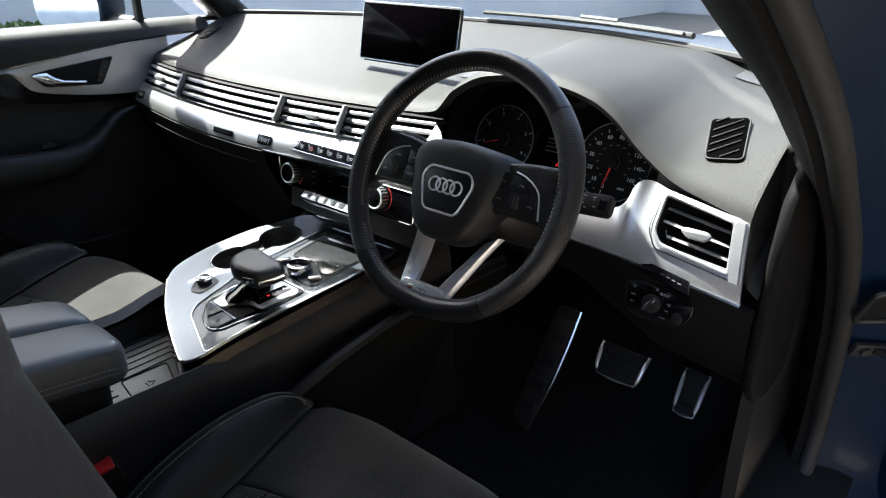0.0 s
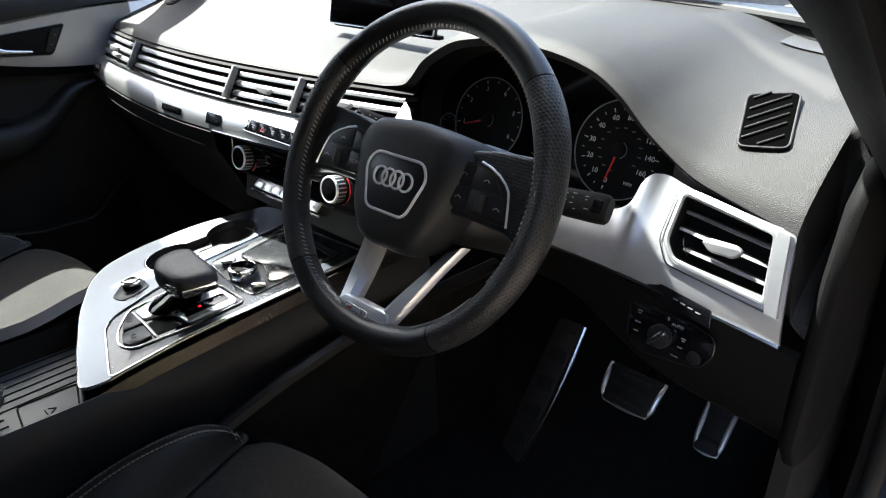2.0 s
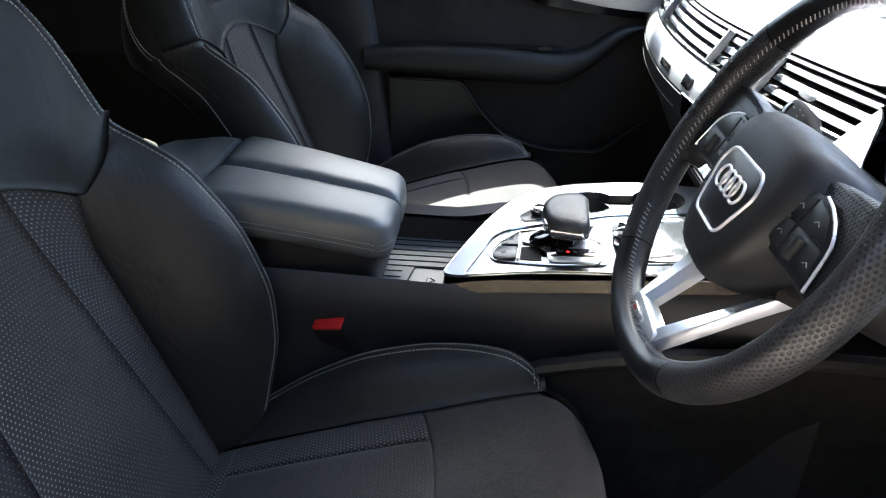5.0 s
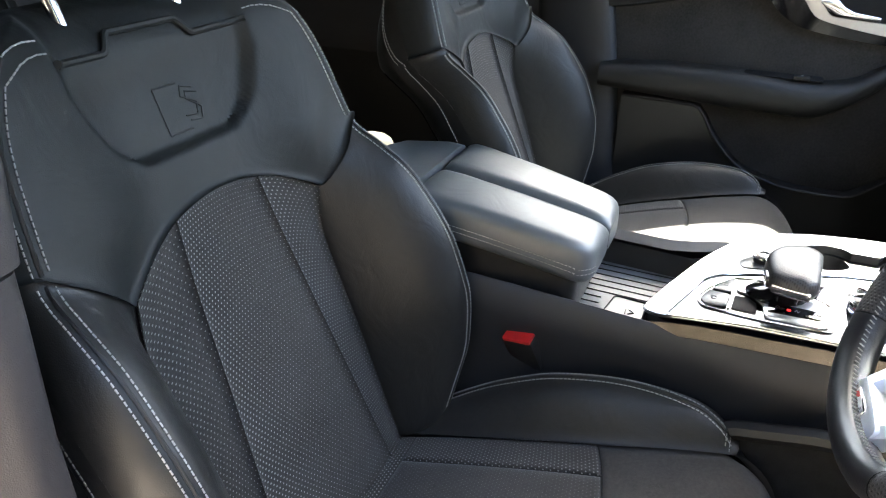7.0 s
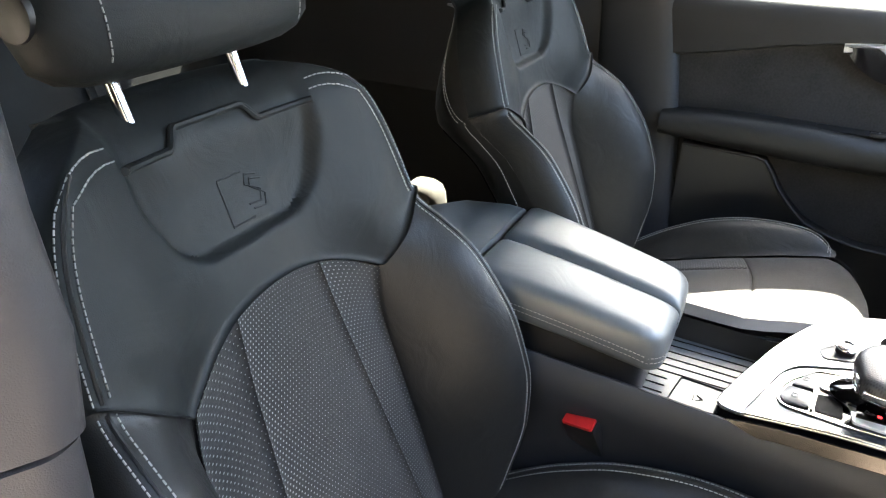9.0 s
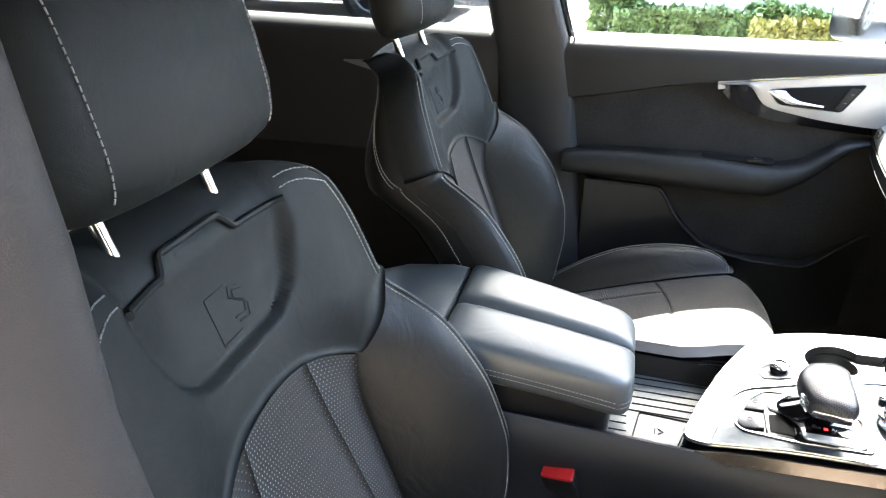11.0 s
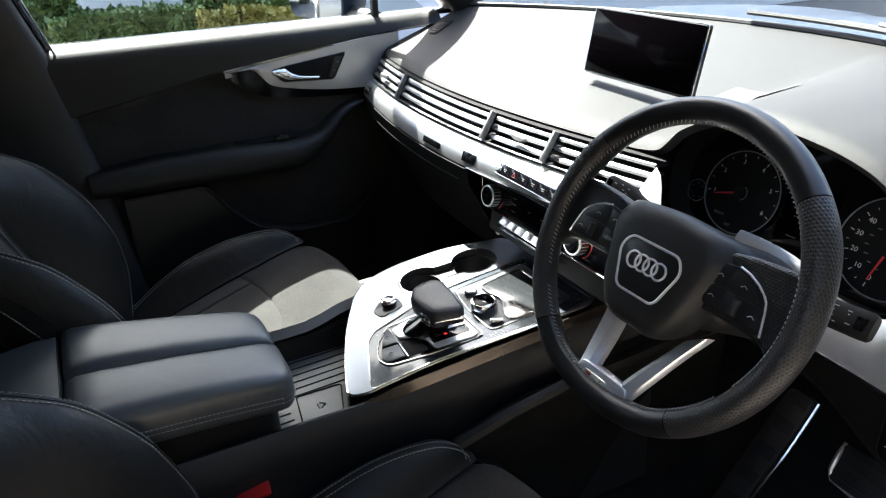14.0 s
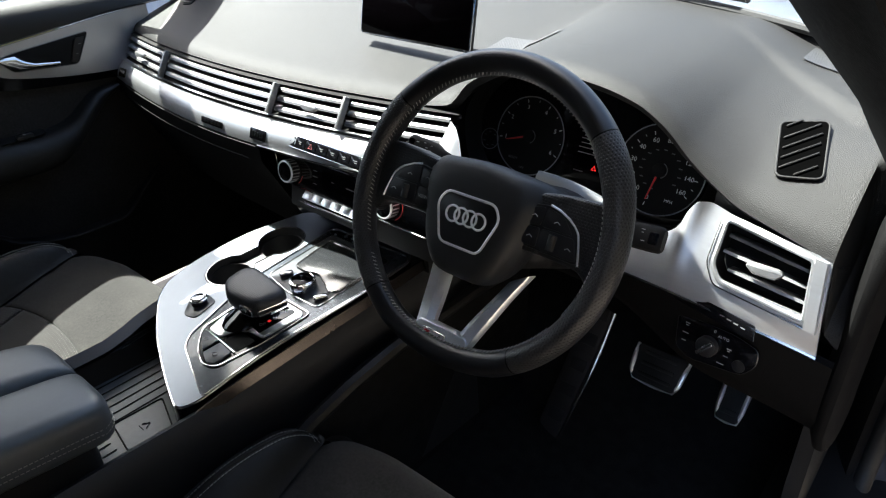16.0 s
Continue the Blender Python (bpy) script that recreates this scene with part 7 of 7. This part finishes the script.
# lower panel and the pocket
def d_low(u, v):
    y = -0.69 + 0.62 * u
    zt = curve([(-0.69, 0.850), (-0.529, 0.846), (-0.472, 0.774), (-0.403, 0.715), (-0.28, 0.687), (-0.20, 0.687), (-0.124, 0.736), (-0.07, 0.776)], y)
    zb = 0.52
    return (DX + 0.036 - 0.02 * (1 - v) - 0.02 * smooth(0.8, 1.0, u), y, zb + (zt - zb) * v)
part("door_pocket", slab(d_low, steps(0, 1, 40), steps(0, 1, 8), 0.03), M_PLASTIC, door, "black plastic door pocket")
part("pocket_rim", tube([Vector(d_low(u, 1)) for u in steps(0, 1, 40)], 0.004, 8), M_PLASTIC, door)
# window glass and frame of the door
tagged(part("window_2", slab(lambda u, v: (-0.740 + 0.125 * v, -0.80 + 0.90 * u - 0.10 * v - 0.42 * v * u, 1.155 + 0.385 * v), steps(0, 1, 6), steps(0, 1, 6), 0.004), M_GLASS), "clear passenger door window", "window", kind="structure")
part("window_frame", loft([[Vector((x + 0.03 * (1 - k), y, z)) for x, z in rounded([(-0.668, 1.440), (-0.640, 1.436), (-0.575, 1.52), (-0.600, 1.55), (-0.640, 1.54)], 0.012, 3)] for y, k in ((-0.26, 1.0), (-0.60, 1.0), (-0.95, 1.0))]), M_PLASTIC, door, "black upper window frame")
part("mirror_bar", box(0.020, 0.016, 0.20, (-0.728, -0.060, 1.235), 0.004, m=None), M_PLASTIC, door, "black bar of the quarter light")

# ---- door mirror outside ----
mir = thing("door_mirror", "dark blue door mirror with a rectangular mirror glass", "mirror", (-0.86, 0.0, 1.16))
mm_ = Matrix.Translation((-0.955, -0.120, 1.205)) @ pose(0, 0, 0, 0, 0, 17)
part("housing", loft([[Vector((0.115 * q * math.copysign(abs(math.cos(t)) ** 0.55, math.cos(t)), y, 0.075 * q * math.copysign(abs(math.sin(t)) ** 0.6, math.sin(t)))) for t in steps(0, 2 * math.pi * 27 / 28, 27)] for y, q in ((-0.002, 0.97), (0.01, 1.0), (0.05, 0.97), (0.09, 0.80), (0.115, 0.5))], m=mm_), M_PAINT, mir)
part("glass", plate(rrect(0.205, 0.130, 0.035, 6), 0.002, m=mm_ @ turned((1, 0.06, 0), (0.06, -1, 0.03), (0, -0.006, 0))), M_MIRROR, mir, "mirror glass")
part("foot", loft([[Vector((x, -0.055 + 0.025 * math.cos(t), 1.160 + 0.015 * math.sin(t))) for t in steps(0, 2 * math.pi * 11 / 12, 11)] for x in (-0.74, -0.80, -0.87)]), M_PLASTIC, mir)


# ---- outside ----
M_ASPHALT = mat("worn_grey_asphalt", (0.095, 0.092, 0.088), 0.9, vary=0.2, scale=1.5, bump=0.5, bscale=60)
M_WALL = mat("white_rendered_wall", (0.72, 0.73, 0.74), 0.9, vary=0.06, scale=1.2, bump=0.3, bscale=40)
ground = tagged(part("ground", grid(lambda u, v: (u, v, 0.0), steps(-400, 400, 8), steps(-400, 400, 8)), M_ASPHALT), "worn grey asphalt yard", "ground", kind="structure")
tagged(part("wall_yard", box(0.25, 16, 3.3, (-5.9, 7.1, 1.65), 0.02), M_WALL), "tall white rendered wall behind the hedge", "wall", kind="structure")
tagged(part("wall_yard_front", box(40, 0.25, 4.2, (-2, 15.2, 2.1), 0.02), M_WALL), "white rendered wall ahead of the car", "wall", kind="structure")
tagged(part("wall_yard_far", box(0.25, 30, 4.0, (-14, -14, 2.0), 0.02), M_WALL), "far white wall of the yard", "wall", kind="structure")

M_TAN = mat("tan_gravel_paving", (0.23, 0.200, 0.166), 0.9, vary=0.25, scale=4.0, bump=0.8, bscale=45)
tagged(part("pavement", box(2.5, 26, 0.05, (2.50, 2.0, 0.0), 0.01), M_TAN), "sunlit tan gravel strip beside the car", "pavement", kind="structure")
M_LEAF = mat("hedge_leaf", (0.11, 0.165, 0.045), 0.5, vary=0.35, scale=3.0)
M_LEAF_Y = mat("yellow_hedge_leaf", (0.32, 0.29, 0.08), 0.5, vary=0.3, scale=3.0)
M_TWIG = mat("hedge_twig", (0.05, 0.04, 0.028), 0.9, vary=0.3)


def hedge(x, y0, y1, h, d, n, material, name, label, seed, leaf=1.0, face=1):
    """A clipped hedge: twigs and many small folded leaves, ragged at the top."""
    rnd = random.Random(seed)
    th = thing(name, label, "hedge", (x, (y0 + y1) / 2, 0))
    tw = bmesh.new()
    for i in range(int((y1 - y0) * 4)):
        y = y0 + (y1 - y0) * rnd.random()
        tw = join(tw, tube([(x + rnd.uniform(-d / 3, d / 3), y, 0), (x + rnd.uniform(-d / 2, d / 2), y + rnd.uniform(-0.2, 0.2), h * rnd.uniform(0.7, 0.95))], [0.02, 0.006], 5))
    part("twig", tw, M_TWIG, th)
    vs, fs = [], []
    for i in range(n):
        y = y0 + (y1 - y0) * rnd.random()
        top = h * (0.90 + 0.10 * noise.noise((y * 1.3, seed, 0)) + 0.08 * noise.noise((y * 5, seed, 3)))
        z = top * rnd.random() ** 0.6
        depth = rnd.random() ** 2
        xx = x + face * (d / 2) * (1 - depth * 1.2) + 0.12 * noise.noise((y * 2.5, z * 2.5, seed))
        c = Vector((xx, y, z))
        a = Vector((rnd.gauss(0, 1), rnd.gauss(0, 1), rnd.gauss(0, 1))).normalized()
        b = a.orthogonal().normalized()
        s = rnd.uniform(0.022, 0.045) * leaf
        k = len(vs)
        vs += [c - a * s, c + b * s * 0.5, c + a * s, c - b * s * 0.5 + a.cross(b) * s * 0.25]
        fs += [(k, k + 1, k + 2), (k, k + 2, k + 3)]
    me = bpy.data.meshes.new("foliage")
    me.from_pydata(vs, [], fs)
    me.materials.append(material)
    ob = new("foliage", me)
    ob.parent = th
    ob.matrix_parent_inverse = th.matrix_world.inverted()
    tagged(ob, kind="stuff")
    return th


hedge(-4.75, -0.75, 1.15, 0.90, 0.8, 24000, M_LEAF, "hedge", "clipped green hedge along the white wall", 3)
hedge(-4.6, 0.15, 1.05, 0.84, 0.8, 9000, M_LEAF_Y, "flowering_hedge", "yellowish flowering shrub in the hedge", 5)
hedge(-4.9, -0.95, -0.55, 1.9, 0.6, 7000, M_LEAF, "conifer", "narrow dark green conifer beside the hedge", 8)

# unseen hedge, added to hold back sky light; brownish leaves warm the bounce
M_LEAF_DARK = mat("dark_hedge_leaf", (0.060, 0.057, 0.038), 0.6, vary=0.35, scale=3.0)
tall = hedge(4.3, -7.0, 11.0, 4.6, 1.2, 26000, M_LEAF_DARK, "sky_block_hedge", "unseen brownish hedge added on the driver's side to block sky light", 12, 3.4, -1)
part("hedge_core", box(0.5, 18, 4.1, (4.6, 2.0, 2.05), 0.1), M_TWIG, tall, "solid dark core that makes the added hedge block light")


def parked_car(x, y, turn, material, label, size=1.0):
    """A parked car, seen at most through windows and mirrors."""
    th = thing("parked_car", label, "car", (x, y, 0))
    m = Matrix.Translation((x, y, 0)) @ pose(0, 0, 0, 0, 0, turn) @ Matrix.Scale(size, 4)
    side = [(-2.2, 0.35), (-2.25, 0.80), (-2.0, 0.98), (-1.1, 1.06), (-0.45, 1.48), (0.9, 1.50), (1.75, 1.05), (2.2, 0.98), (2.25, 0.45), (2.1, 0.30)]
    side = rounded(side, 0.25, 4)
    rings = [[m @ Vector((px, w * (1 - 0.16 * max(0, (pz - 0.95) / 0.55)), pz)) for px, pz in side] for w in (-0.93, -0.90, 0.90, 0.93)]
    part("body", loft(rings), material, th, "car body")
    for s in (-1, 1):
        part("window", plate(rounded([(-1.0, 1.08), (-0.45, 1.42), (0.85, 1.43), (1.5, 1.08)], 0.06), 0.01, m=m @ turned((1, 0, 0), (0, s, 0.0), (0, s * 0.88, 0)) if s < 0 else m @ turned((-1, 0, 0), (0, 1, 0), (0, 0.88, 0))), M_GLOSS, th)
        for wx in (-1.38, 1.42):
            wm = m @ turned((1, 0, 0), (0, s, 0), (wx, s * 0.78, 0.345))
            part("wheel_arch", disc(0.415, 0.030, (0, 0, 0.125), 40, 0.01, m=wm), M_MATTE, th, "black wheel arch")
            w = part("wheel", disc(0.345, 0.20, (0, 0, -0.02), 40, 0.03, m=wm), M_RUBBER, th, "black tyre")
            part("hub", disc(0.235, 0.012, (0, 0, 0.176), 36, m=wm), M_MATTE, w)
            part("rim", ring(0.235, 0.016, (0, 0, 0.186), 40, 8, m=wm), M_SILVER, w)
            for i in range(10):
                a = 2 * math.pi * i / 10 + (0.12 if i % 2 else -0.12)
                part("wheel_spoke", tube([(0.03 * math.cos(a), 0.03 * math.sin(a), 0.196), (0.23 * math.cos(a), 0.23 * math.sin(a), 0.190)], [0.020, 0.013], 6, m=wm), M_SILVER, w)
    return th


M_CARWHITE = mat("white_car_paint", (0.78, 0.78, 0.78), 0.3, coat=1.0, vary=0.03)
M_CARSILVER = mat("silver_car_paint", (0.50, 0.52, 0.54), 0.3, metal=0.5, coat=1.0, vary=0.03)
parked_car(-9.9, -5.98, 90, M_CARWHITE, "white parked car with alloy wheels in the yard", 1.25)
parked_car(-5.2, -9.5, 60, M_CARSILVER, "silver parked car standing behind in the yard")
parked_car(-9.0, -11.5, 70, M_CARSILVER, "silver parked car standing behind in the yard")

# open driver's door, swung out ahead of the opening
od = thing("driver_door", "open dark blue driver's door with black inner trim", "door", (0.90, 0.30, 0.5))
om = turned((0.92, -0.38, 0), (-0.38, -0.92, 0), (0.895, 0.315, 0))
part("door_skin", box(1.02, 0.74, 0.05, (0.52, 0.80, -0.075), 0.02, m=om), M_PAINT, od, "dark blue painted door skin")
part("door_edge", box(0.06, 0.72, 0.10, (0.03, 0.80, -0.05), 0.015, m=om), M_PAINT, od, "dark blue door edge")
part("door_trim", box(0.92, 0.70, 0.06, (0.55, 0.80, -0.015), 0.02, m=om), M_PLASTIC, od, "black inner trim")
part("door_armrest", box(0.70, 0.07, 0.08, (0.56, 0.88, 0.045), 0.025, m=om), M_LEATHER, od)
part("check_strap", box(0.13, 0.028, 0.010, (-0.04, 0.78, -0.045), 0.004, m=om), M_MATTE, od)
part("cable_gaiter", tube([om @ Vector((-0.05 + 0.012 * i, 0.62 - 0.004 * i, -0.05)) for i in range(9)], [0.016, 0.021] * 4 + [0.016], 12), M_RUBBER, od, "black ribbed cable gaiter")
for z in (0.70, 1.00):
    part("hinge", box(0.09, 0.05, 0.022, (-0.02, z, -0.060), 0.006, m=om), M_PAINT, od)
